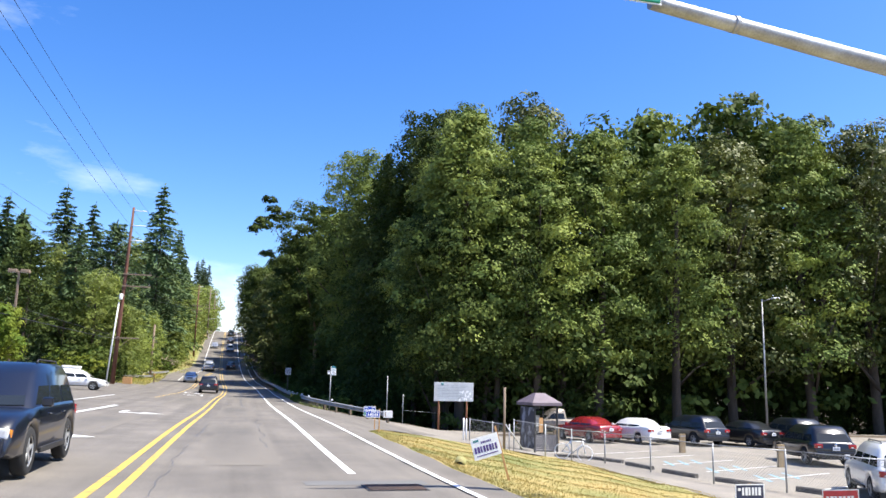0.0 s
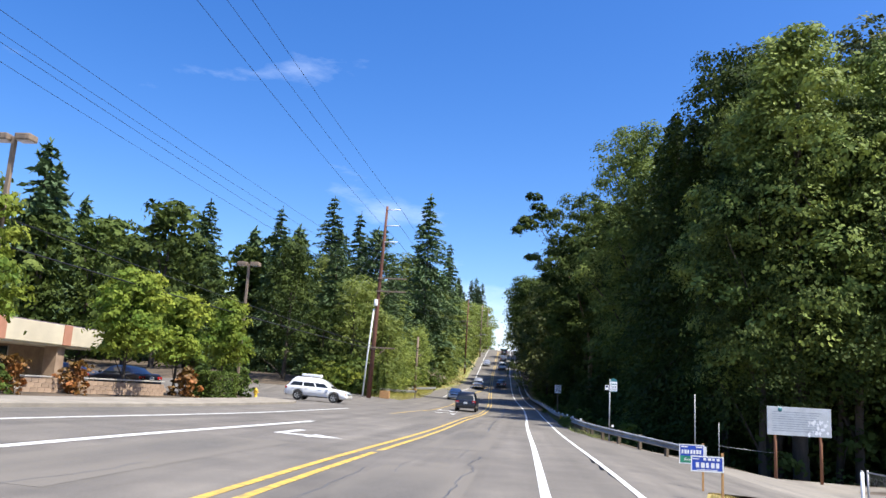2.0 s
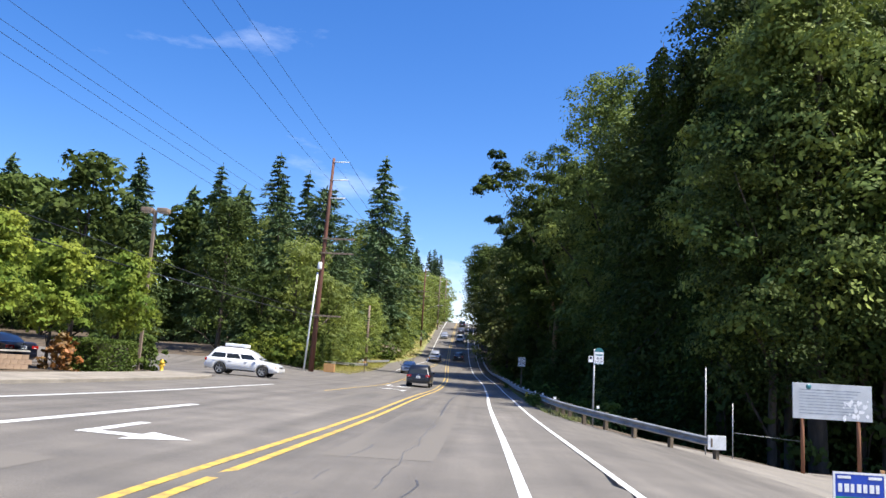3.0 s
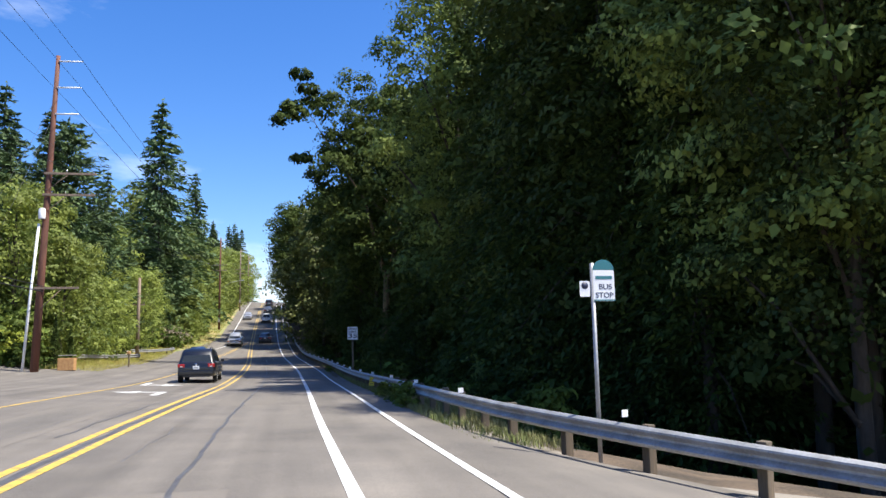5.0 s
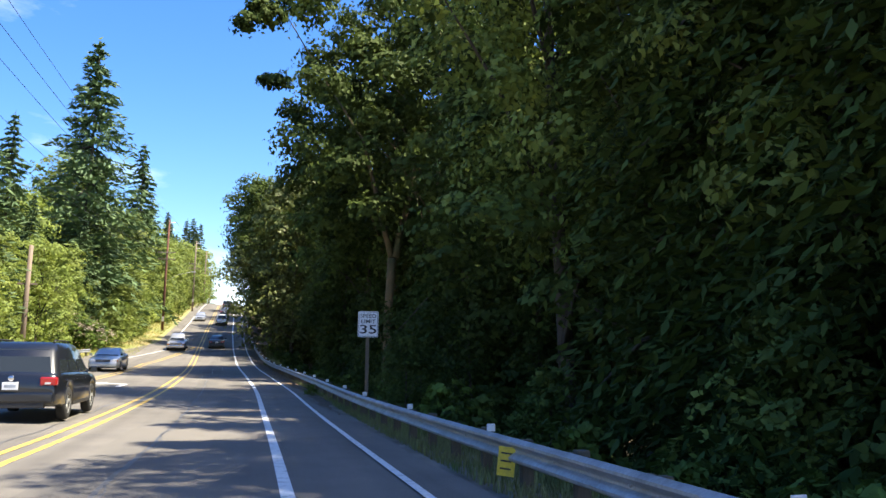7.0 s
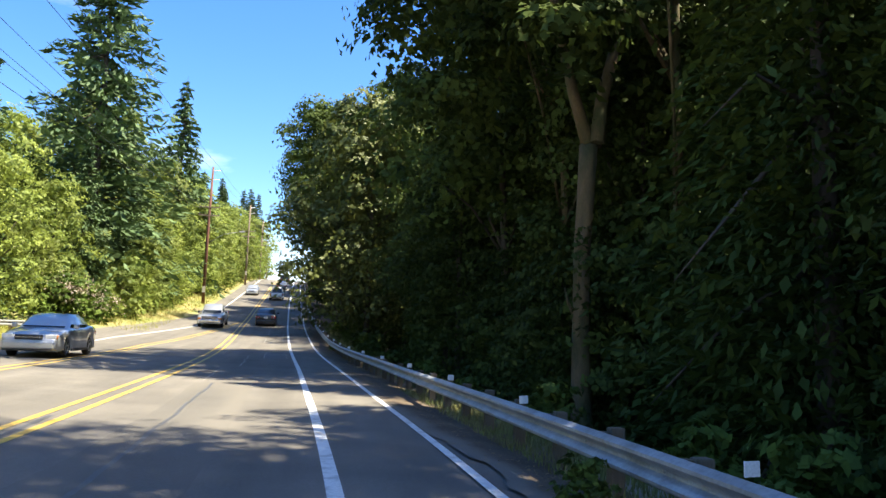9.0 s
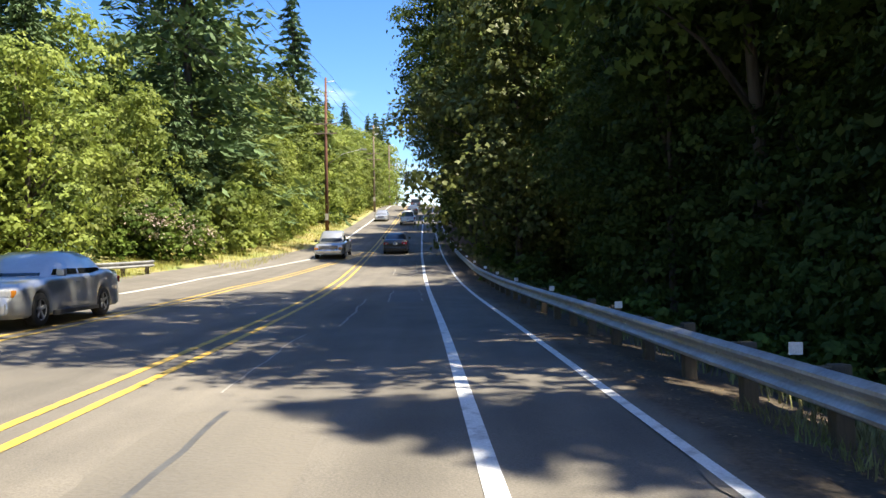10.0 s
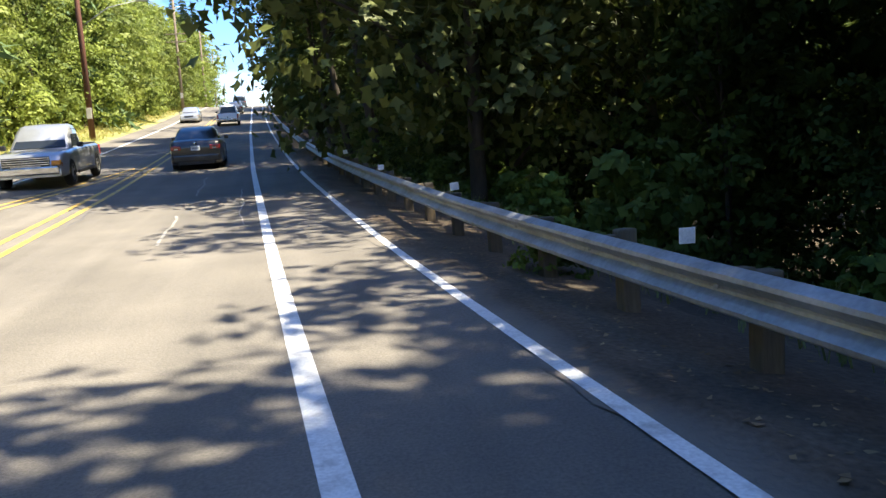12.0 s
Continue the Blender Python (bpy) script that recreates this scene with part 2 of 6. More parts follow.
def right_edge(y):
    return np.interp(y, [-300, 10, 28, 31, 36, 50, 53, 56, 60, 420], [4.3, 4.3, 4.5, 5.3, 9.0, 9.0, 6.6, 5.2, 4.3, 4.15]) + road_x(y) + .09 * np.sin(y * 1.1) * np.sin(y * .47) * (1 - ease(28, 31, y)) - .28 * ease(98, 108, y) + .10 * np.sin(y * .9) * np.sin(y * .37 + 1) * ease(56, 62, y)


def part(name, bm, mat, parent=None, label=""):
    """Links a bmesh as one mesh object, under a thing or a part."""
    me = bpy.data.meshes.new(name)
    bm.to_mesh(me)
    bm.free()
    for m in (mat if isinstance(mat, (list, tuple)) else [mat]):
        me.materials.append(m)
    ob = new(name, me)
    ob.parent = parent
    if label:
        ob["label"] = label
    return ob


def raw(name, verts, faces, mat, parent=None, smooth=False):
    me = bpy.data.meshes.new(name)
    me.from_pydata([tuple(v) for v in verts], [], faces)
    if smooth:
        me.polygons.foreach_set("use_smooth", [True] * len(me.polygons))
    for m in (mat if isinstance(mat, (list, tuple)) else [mat]):
        me.materials.append(m)
    ob = new(name, me)
    ob.parent = parent
    return ob


def empty(name, x, y, z, rz=0.0, rx=0.0, ry=0.0):
    ob = new(name)
    ob.empty_display_size = 0.3
    ob.matrix_world = pose(x, y, z, rx, ry, rz)
    return ob


def sheet(name, xs, ys, height, mat, mats=None):
    """A grid that rides on the land: xs(y, k) in 0..1 across, along ys."""
    nx = len(xs)
    yy = np.asarray(ys, float)
    X = np.stack([np.asarray(f(yy), float) for f in xs], 1)
    Y = np.repeat(yy[:, None], nx, 1)
    Z = height(X, Y)
    v = np.stack([X, Y, Z], 2).reshape(-1, 3)
    f = [(i * nx + j, i * nx + j + 1, (i + 1) * nx + j + 1, (i + 1) * nx + j) for i in range(len(yy) - 1) for j in range(nx - 1)]
    return raw(name, v, f, mat, smooth=True)


YGRID = np.concatenate([np.arange(-240, -20, 20), np.arange(-20, 4, 2.0), np.arange(4, 40, .5), np.arange(40, 200, 2.0), np.arange(200, 360, 5.0), np.arange(360, 900, 30)])
# the ground: one sheet, sunk a little under everything paved
XG = [-420, -300, -220, -160, -120, -95, -80, -65, -50, -40, -34, -28, -24, -20, -17, -15, -13.5, -12, -11, -10, -8.5, -7, -5, -2.5, 0, 2.5, 3.6, 4.2, 4.8, 5.4, 6, 6.8, 7.6, 8.6, 9.6, 10.3, 11, 11.7, 12.5, 13.3, 14.2, 15, 16, 19, 23, 28, 34, 42, 52, 66, 85, 110, 150, 220, 320, 420]


def ground_z(x, y):
    z = land(x, y)
    paved = (x > left_edge(y) - 0.05) & (x < right_edge(y) + 0.05) | ((x > 14) & (x < 60) & (y < 50)) | ((x < -8) & (x > -75) & (y > 69) & (y < 99)) | ((x < -20.5) & (x > -60) & (y > 10) & (y < 64)) | ((x > 4) & (x < 16) & (y > 32) & (y < 54))
    lumps = 0.06 * np.sin(x * 1.7 + 0.6 * y) * np.sin(y * 1.3 - 0.4 * x)
    return np.where(paved, z - 0.12, z - 0.01 + lumps * np.clip(np.abs(x) - 5, 0, 1))


ground = sheet("ground", [(lambda v: lambda y: v + 0 * y)(v) for v in XG], YGRID, ground_z, [DIRT, DRY, BANK, GRAVEL])
for p in ground.data.polygons:
    cx, cy, _ = p.center
    u = cx - float(road_x(cy))
    p.material_index = 1 if (u > 3 and cx < 15.5 and cy < 36) else 0 if (3 < u < 6 and cy > 104) else 3 if (3 < u < 6 and cy > 50) else 2 if (-22 < u < -3 and cy > 100) else 0
tagged(ground, "dry grass verge, gravel shoulder and bare woodland soil", "ground", kind="structure")


def on_land(dz):
    return lambda x, y: land(x, y) + dz


def across(a, b, n):
    return [(lambda k: lambda y: a(y) + (b(y) - a(y)) * k)(i / (n - 1)) for i in range(n)]


def const(v):
    return lambda y: v + 0 * y


RY = np.concatenate([np.arange(-60, 4, 2.0), np.arange(4, 32, .6), np.arange(32, 56, 2.0), np.arange(56, 180, .7), np.arange(180, 420, 2.0)])
road = sheet("road", across(left_edge, right_edge, 16), RY, on_land(0.0), ASPHALT)
tagged(road, "worn grey asphalt road rising to a crest", "road", kind="structure")
side = sheet("side_street", across(const(-75.0), lambda y: left_edge(y) + .3, 14), np.arange(69.0, 99.1, 1.5), on_land(-0.012), ASPHALT)
tagged(side, "asphalt side street joining the road", "road", kind="structure")
lot = sheet("parking_lot", across(const(14.0), const(60.0), 14), np.arange(-10, 54.1, 2.0), on_land(-0.03), LOT)
tagged(lot, "pale worn asphalt parking lot", "parking lot", kind="structure")
drive = sheet("driveway", across(lambda y: right_edge(y) - .3, const(14.5), 10), np.arange(33.0, 53.1, 1.0), on_land(-0.014), LOT)
tagged(drive, "asphalt driveway down to the lot", "driveway", kind="structure")
shop_lot = sheet("shop_parking", across(const(-58.0), const(-20.3), 12), np.arange(12, 64.1, 3.0), on_land(-0.01), LOT)
tagged(shop_lot, "asphalt parking lot of the shops", "parking lot", kind="structure")
walkway = sheet("pavement", across(lambda y: left_edge(y) - 2.6, lambda y: left_edge(y) - .16, 4), np.arange(-60, 66.1, 3.0), on_land(0.13), PAVING)
tagged(walkway, "pale concrete pavement along the road", "pavement", kind="structure")


def curb(name, xf, ys, w=0.16, h=0.14):
    y = np.asarray(ys, float)
    x = xf(y)
    v, f = [], []
    for a, b in zip(x, y):
        z = float(land(a, b))
        v += [(a - w, b, z - .1), (a - w, b, z + h), (a - .03, b, z + h), (a, b, z + h - .03), (a, b, z - .1)]
    for i in range(len(y) - 1):
        for j in range(4):
            f.append((i * 5 + j, i * 5 + j + 1, i * 5 + j + 6, i * 5 + j + 5))
    return tagged(raw(name, v, f, PAVING), "concrete kerb with a rounded edge", "kerb", kind="structure")


curb("kerb", left_edge, np.arange(-60, 66.1, 1.5))


def stripe(name, mat, u, w, y0, y1, dz=0.007, dash=None, label="", wob=0.0):
    """A painted line at the offset u (a number or a function of y) from the road's line."""
    uf = u if callable(u) else const(u)
    v, f = [], []
    runs = [(y0, y1)] if not dash else [(a, min(a + dash[0], y1)) for a in np.arange(y0, y1, dash[1])]
    for a, b in runs:
        ys = np.linspace(a, b, max(2, int((b - a) / (.5 if wob else 2)) + 1))
        k = len(v)
        for i, y in enumerate(ys):
            xc = float(uf(y) + road_x(y)) + wob * (math.sin(y * 1.7 + a) * math.sin(y * .43 + 1) + .3 * math.sin(y * 5.3 + 2 * a))
            for s in (-.5, .5):
                v.append((xc + s * w, y, float(land(xc + s * w, y)) + dz))
        for i in range(len(ys) - 1):
            f.append((k + 2 * i, k + 2 * i + 1, k + 2 * i + 3, k + 2 * i + 2))
    return tagged(raw(name, v, f, mat), label, "road marking", kind="structure")


W1, W2 = "white painted lane line, worn in places", "solid yellow centre line, worn"
stripe("lane_line", PAINT_W, 2.05, 0.15, 14.5, 300, label=W1)
stripe("edge_line", PAINT_W, lambda y: 3.5 + 0 * y, 0.11, -40, 330, label="white painted edge line")
for u in (-1.58, -1.95):
    stripe("centre_line", PAINT_Y, u, 0.14, -40, 78, label=W2)
    stripe("centre_line", PAINT_Y, u, 0.115, 78, 330, label=W2)
turn = lambda y: np.interp(y, [60, 90, 135, 150, 163], [-6.05, -5.85, -5.6, -3.9, -2.3])
stripe("turn_lane_line", PAINT_Y, turn, 0.105, 62, 163, label="solid yellow turn lane line")
stripe("turn_lane_line", PAINT_Y, lambda y: turn(y) + .36, 0.105, 96, 160, label="second yellow turn lane line")
stripe("turn_pocket_line", PAINT_W, -6.3, 0.24, -20, 45, label="broad white turn lane line")
stripe("outer_edge_line", PAINT_W, lambda y: np.interp(y, [30, 63], [-9.7, -9.15]), 0.16, -20, 64, label="white painted edge line")
stripe("outer_edge_line", PAINT_W, lambda y: np.interp(y, [118, 140, 156], [-8.6, -8.1, -5.2]), 0.14, 126, 330, label="white painted edge line")
stripe("crack_seal", SEAL, lambda y: np.interp(y, [30, 50, 62, 72, 85, 110], [.3, .24, .1, .06, 0.0, -.2]), 0.065, 50, 112, 0.004, label="dark sealed crack", wob=.03)
stripe("crack_seal", SEAL, lambda y: np.interp(y, [60, 75, 95], [-2.5, -2.3, -2.4]), 0.05, 58, 100, 0.004, label="dark sealed crack", wob=.05)
stripe("joint_seal", SEAL, -1.765, 0.11, 53, 78, 0.0045, label="dark sealed joint between the yellow lines", wob=.03)
stripe("joint_seal", SEAL, -1.765, 0.09, 92, 104, 0.0045, label="dark sealed joint between the yellow lines", wob=.03)
for k in range(9):
    y0 = random.uniform(6, 62)
    stripe("crack", SEAL, random.uniform(-8.2, 1.6), random.uniform(.012, .028), y0, y0 + random.uniform(4, 16), 0.004, label="thin dark crack", wob=random.uniform(.03, .11))
for k in range(8):
    y0 = random.uniform(66, 165)
    stripe("crack", SEAL, random.uniform(-5.0, 1.7), random.uniform(.012, .026), y0, y0 + random.uniform(4, 14), 0.004, label="thin dark crack", wob=random.uniform(.03, .1))


# ---- small shape helpers ----
def box(bm, x0, x1, y0, y1, z0, z1, bevel=0.0, m=None):
    r = bmesh.ops.create_cube(bm, size=1.0)
    bmesh.ops.scale(bm, vec=(x1 - x0, y1 - y0, z1 - z0), verts=r["verts"])
    bmesh.ops.translate(bm, vec=((x0 + x1) / 2, (y0 + y1) / 2, (z0 + z1) / 2), verts=r["verts"])
    if bevel:
        es = list({e for v in r["verts"] for e in v.link_edges})
        bv = bmesh.ops.bevel(bm, geom=es, offset=bevel, segments=2, affect="EDGES", profile=0.6)
        vs = list({v for f in bv["faces"] for v in f.verts})
    else:
        vs = r["verts"]
    if m is not None:
        bmesh.ops.transform(bm, matrix=m, verts=vs)
    return vs


def boxed(x0, x1, y0, y1, z0, z1, bevel=0.0, m=None):
    bm = bmesh.new()
    box(bm, x0, x1, y0, y1, z0, z1, bevel, m)
    return bm


def tube(bm, pts, radii, sides=8):
    """A tapered tube along points."""
    pts = [Vector(p) for p in pts]
    rings = []
    for i, p in enumerate(pts):
        d = (pts[min(i + 1, len(pts) - 1)] - pts[max(i - 1, 0)]).normalized()
        a = d.orthogonal().normalized() if abs(d.z) > .9 else d.cross(Vector((0, 0, 1))).normalized()
        if abs(d.z) > .9:
            a = (Vector((1, 0, 0)) - d * d.x).normalized()
        b = d.cross(a)
        r = radii[i] if isinstance(radii, (list, tuple)) else radii
        rings.append([bm.verts.new(p + (a * math.cos(t) + b * math.sin(t)) * r) for t in [2 * math.pi * k / sides for k in range(sides)]])
    for A, B in zip(rings, rings[1:]):
        for k in range(sides):
            f = bm.faces.new((A[k], A[(k + 1) % sides], B[(k + 1) % sides], B[k]))
            f.smooth = True
    bm.faces.new(rings[0][::-1])
    bm.faces.new(rings[-1])
    return rings


def tubed(pts, radii, sides=8):
    bm = bmesh.new()
    tube(bm, pts, radii, sides)
    return bm


def lathe(bm, prof, sides=20, axis="z", at=(0, 0, 0)):
    """A turned shape from (radius, height) pairs."""
    rings = []
    for r, h in prof:
        ring = []
        for k in range(sides):
            t = 2 * math.pi * k / sides
            p = (r * math.cos(t), r * math.sin(t), h) if axis == "z" else (h, r * math.cos(t), r * math.sin(t))
            ring.append(bm.verts.new((p[0] + at[0], p[1] + at[1], p[2] + at[2])))
        rings.append(ring)
    for A, B in zip(rings, rings[1:]):
        for k in range(sides):
            f = bm.faces.new((A[k], A[(k + 1) % sides], B[(k + 1) % sides], B[k]))
            f.smooth = True


# ---- trees ----
rng = np.random.default_rng(7)


def leaves(name, centres, size, mat, normals=None, up=0.6, aspect=0.66, droop=0.0, parent=None, along=None, loose=.26, lobed=False):
    """Small kite-shaped or lobed leaves, folded a little along the midrib, turned at random about the normals given, or mostly upwards."""
    c = np.asarray(centres, float)
    n = len(c)
    nrm = rng.normal(size=(n, 3))
    if normals is None:
        nrm[:, 2] = np.abs(nrm[:, 2]) * 0.7 + up
    else:
        nrm = nrm * loose + normals
    nrm /= np.linalg.norm(nrm, axis=1)[:, None]
    a = rng.normal(size=(n, 3))
    a[:, 2] -= droop
    if along is not None:
        a = a * .42 + along * 1.3
    a -= nrm * (a * nrm).sum(1)[:, None]
    a /= np.linalg.norm(a, axis=1)[:, None] + 1e-9
    b = np.cross(nrm, a)
    s = (size * rng.uniform(.7, 1.5, n))[:, None]
    w = s * aspect * rng.uniform(.42, .62, n)[:, None]
    k = rng.uniform(-.15, .2, n)[:, None]
    if lobed:
        # three pointed lobes with notches between them
        plan = [(-.5, 0, 0), (.10, .74, -.16), (.17, .24, -.05), (.64, 0, -.06), (.17, -.24, -.05), (.10, -.74, -.16)]
        v = np.stack([c + a * s * p + b * s * aspect * (q * rng.uniform(.85, 1.15, n))[:, None] + nrm * s * h for p, q, h in plan], 1)
    else:
        v = np.stack([c - a * s * .5, c + b * w - a * s * k - nrm * w * .25, c + a * s * .6, c - b * w * rng.uniform(.8, 1.15, n)[:, None] - a * s * k - nrm * w * .25], 1)
    m = v.shape[1]
    me = bpy.data.meshes.new(name)
    me.vertices.add(m * n)
    me.vertices.foreach_set("co", v.ravel())
    me.loops.add(m * n)
    me.loops.foreach_set("vertex_index", np.arange(m * n))
    me.polygons.add(n)
    me.polygons.foreach_set("loop_start", np.arange(n) * m)
    me.polygons.foreach_set("loop_total", np.full(n, m))
    me.update(calc_edges=True)
    me.materials.append(mat)
    ob = new(name, me)
    ob.parent = parent
    return ob


def limb(bm, pts, radii, sides=5):
    """A limb that grows out of what is already in the mesh: its foot shares a corner with the nearest one there."""
    old = list(bm.verts)
    foot = min(old, key=lambda q: (q.co - Vector(pts[0])).length_squared)
    rings = tube(bm, [foot.co] + [Vector(p) for p in pts[1:]], radii, sides)
    bmesh.ops.weld_verts(bm, targetmap={rings[0][0]: foot})


def crown_points(cs, radii, per):
    """Leaf places and normals: each lobe is a leafy cushion of sprays over its upper side, each spray a shingled handful of leaves."""
    pts, nor = [], []
    for c, r in zip(cs, radii):
        m = max(4, per // 14)
        d = rng.normal(size=(m, 3))
        d[:, 2] = np.abs(d[:, 2]) * 1.0 - .42
        d /= np.linalg.norm(d, axis=1)[:, None]
        hub = d * r * (.66 + .44 * rng.uniform(size=(m, 1))) * np.array([1.08, 1.08, .8])
        face = d * .75 + np.array([0, 0, .45]) + rng.normal(size=(m, 3)) * .3
        rs = .235 * min(r, 2.2)
        for k in range(m):
            q = rng.normal(size=(14, 3)) * np.array([rs, rs, rs * .3])
            q[:, 2] -= .35 * (q[:, 0] ** 2 + q[:, 1] ** 2) / (rs + .05)
            pts.append(q + hub[k] + np.array(c))
            nor.append(np.repeat(face[k][None], 14, 0) + q / (rs * 4))
    return np.concatenate(pts), np.concatenate(nor)


def broadleaf(name, h, spread, lobes, per, size, mat, bark=BARK, base=0.18, trunk_r=None, lean=(0, 0), limbs=7, lobe=(.24, .40), inner=.16, big=1.3, taper=1.0, foot=.22, lobed=False):
    """A broad-leaved tree: tapered trunk, limbs, and a ragged crown of leafy lobes with dark gaps between them."""
    root = empty(name, 0, 0, 0)
    tr = trunk_r or h * 0.014
    bm = bmesh.new()
    axis = [Vector((lean[0] * t + .012 * h * math.sin(3 * t + h), lean[1] * t + .01 * h * math.cos(4 * t), h * .9 * t)) for t in np.linspace(0, 1, 7)]
    tube(bm, [axis[0] - Vector((0, 0, .5))] + axis, [tr * 1.5] + [tr * (1.15 - t) for t in np.linspace(0, .95, 7)], 9)
    cs, deep = [], []
    for i in range(lobes):
        t = base + (1 - base) * ((i + rng.uniform(0, 1)) / lobes) ** .85
        f = (t - base) / (1 - base)
        w = (math.sin(math.pi * min(1, f * (.94 - foot) + foot))) ** .7 * spread * (1 - f ** 2) ** (.5 * (taper - 1))
        ang = i * 2.4 + rng.uniform(-.5, .5)
        rad = w * math.sqrt(rng.uniform(.25, 1)) * (.82 + .28 * math.sin(ang * 2 + t * 7))
        cs.append((rad * math.cos(ang) + lean[0] * t, rad * math.sin(ang) + lean[1] * t, h * (t * .95)))
        for j in range(int(per * inner)):
            a2, r2 = rng.uniform(0, 6.28), w * .5 * math.sqrt(rng.uniform(.02, 1))
            deep.append((r2 * math.cos(a2) + lean[0] * t, r2 * math.sin(a2) + lean[1] * t, h * (t * .93) + rng.uniform(-.04, .03) * h))
    for c in cs[:: max(1, lobes // limbs)]:
        t = max(.12, c[2] / h * .72)
        a = axis[min(6, int(t * 7))]
        limb(bm, [a, (a * .45 + Vector(c) * .55) + Vector((0, 0, .02 * h)), Vector(c)], [tr * .42, tr * .25, tr * .08])
    part("trunk", bm, bark, root)
    pts, nor = crown_points(cs, [spread * rng.uniform(*lobe) * (1.05 - .35 * c[2] / h) for c in cs], per)
    leaves("crown", pts, size * big, mat, nor, parent=root, lobed=lobed)
    # larger leaves added inside the crown to block light and darken its gaps
    leaves("inner_leaves", deep, size * 1.5, mat, up=.2, parent=root)
    return root


def conifer(name, h, spread, whorls, mat, droop=0.35, size=0.5, base=0.08, gap=0.0, bark=BARK, per=14, arms=6, blunt=0.8, slim=.42):
    """A conifer: straight tapered trunk and whorls of drooping branches that carry needle sprays."""
    root = empty(name, 0, 0, 0)
    bm = bmesh.new()
    tube(bm, [(0, 0, -.5)] + [(0, 0, h * k / 8) for k in range(1, 9)], [h * .015] + [h * .013 * (1 - k / 8.3) for k in range(1, 9)], 8)
    pts, ways = [], []
    for w in range(whorls):
        t = base + (1 - base) * (w / whorls) ** .9
        z0 = h * t
        L0 = spread * (1 - t) ** blunt * 1.05 + .25
        for k in range(arms):
            if rng.uniform() < gap:
                continue
            L = L0 * rng.uniform(.6, 1.15)
            ang = rng.uniform(0, 2 * math.pi)
            dx, dy = math.cos(ang), math.sin(ang)
            m = max(4, int(per * L / spread) + 3)
            s = np.linspace(.12, 1, m)
            x = L * s
            zz = z0 - droop * L * s ** 1.6 + .12 * L * s ** 3
            wv = rng.normal(size=m) * .13 * L * (1.1 - s * .6)
            pts.append(np.stack([dx * x - dy * wv, dy * x + dx * wv, zz + rng.normal(size=m) * .05 * L], 1))
            ways.append(np.stack([dx - dy * wv * 4 / L, dy + dx * wv * 4 / L, -droop * 1.4 * s ** .6], 1))
            if L > .8 and w % 6 == 0 and k < 2:
                limb(bm, [(0, 0, z0), (dx * L * .5, dy * L * .5, z0 - droop * L * .3), (dx * L * .9, dy * L * .9, z0 - droop * L * .72)], [h * .003, h * .002, .01], 4)
    part("trunk", bm, bark, root)
    pts.append(np.array([[0, 0, h * (1 - .012 * i)] for i in range(6)]))
    ways.append(np.array([[.2, .1 * i, 1.0] for i in range(6)]))
    leaves("crown", np.concatenate(pts), size * 1.12, mat, up=0.7, aspect=slim, parent=root, along=np.concatenate(ways))
    return root


HOLD = []


def proto(ob):
    HOLD.append(ob)
    return ob


def plant(kind, x, y, s=1.0, rz=None, sz=1.0, z=None, label="", category="tree", group=""):
    ob = copy_thing(kind, pose(0, 0, 0))
    ob.name = kind.name.split(".")[0]
    ob.matrix_basis = pose(x, y, (float(land(x, y)) if z is None else z) - .05, 0, 0, rng.uniform(0, 360) if rz is None else rz) @ Matrix.Diagonal((s, s, s * sz, 1))
    return tagged(ob, label, category, group)


MID_M = proto(broadleaf("bigleaf_maple", 22, 6.0, 50, 154, .26, LEAF_A, base=.12))
MID_A = proto(broadleaf("red_alder", 20, 5.0, 50, 154, .24, LEAF_B, base=.10, taper=1.5))
SLOPE1 = proto(broadleaf("slope_alder", 14, 4.0, 38, 182, .2, LEAF_L, base=.04, lobe=(.26, .48)))
SLOPE2 = proto(broadleaf("slope_maple", 11, 3.8, 36, 182, .21, LEAF_L, base=.03, lobe=(.26, .48)))
FAR_A = proto(broadleaf("hill_alder", 18, 5.2, 44, 96, .36, LEAF_B, base=.05, limbs=4, taper=1.4))
FAR_M = proto(broadleaf("hill_maple", 17, 5.6, 44, 96, .36, LEAF_A, base=.05, limbs=4))
EDGE_M = proto(broadleaf("bigleaf_maple", 22, 4.8, 60, 294, .165, LEAF_A, lobed=True, base=.30, trunk_r=.2, lobe=(.2, .36)))
EDGE_A = proto(broadleaf("red_alder", 22, 4.2, 64, 462, .108, LEAF_B, base=.28, trunk_r=.2, lobe=(.2, .36)))
OLIVE = proto(broadleaf("bigleaf_maple", 20, 6.2, 66, 308, .21, LEAF_O, lobed=True, base=.12, trunk_r=.2, lobe=(.24, .42)))
NEAR_M = proto(broadleaf("bigleaf_maple", 20, 4.8, 62, 490, .112, LEAF_A, base=.25, trunk_r=.2, lobe=(.2, .36)))
HIGH_M = proto(broadleaf("bigleaf_maple", 24, 6.6, 72, 252, .2, LEAF_A, lobed=True, base=.42, trunk_r=.2, lobe=(.23, .38)))
HIGH_S = proto(broadleaf("bigleaf_maple", 24, 6.0, 36, 280, .18, LEAF_A, lobed=True, bark=MOSSBARK, base=.42, trunk_r=.17, lobe=(.17, .29)))
HIGH_L = proto(broadleaf("bigleaf_maple", 24, 6.4, 70, 252, .20, LEAF_A, base=.45, trunk_r=.2, lean=(-3.4, 0), lobe=(.23, .38)))
LOT_A = proto(broadleaf("red_alder", 22, 4.7, 56, 378, .14, LEAF_B, base=.25, lobe=(.2, .36), taper=1.5, foot=.3))
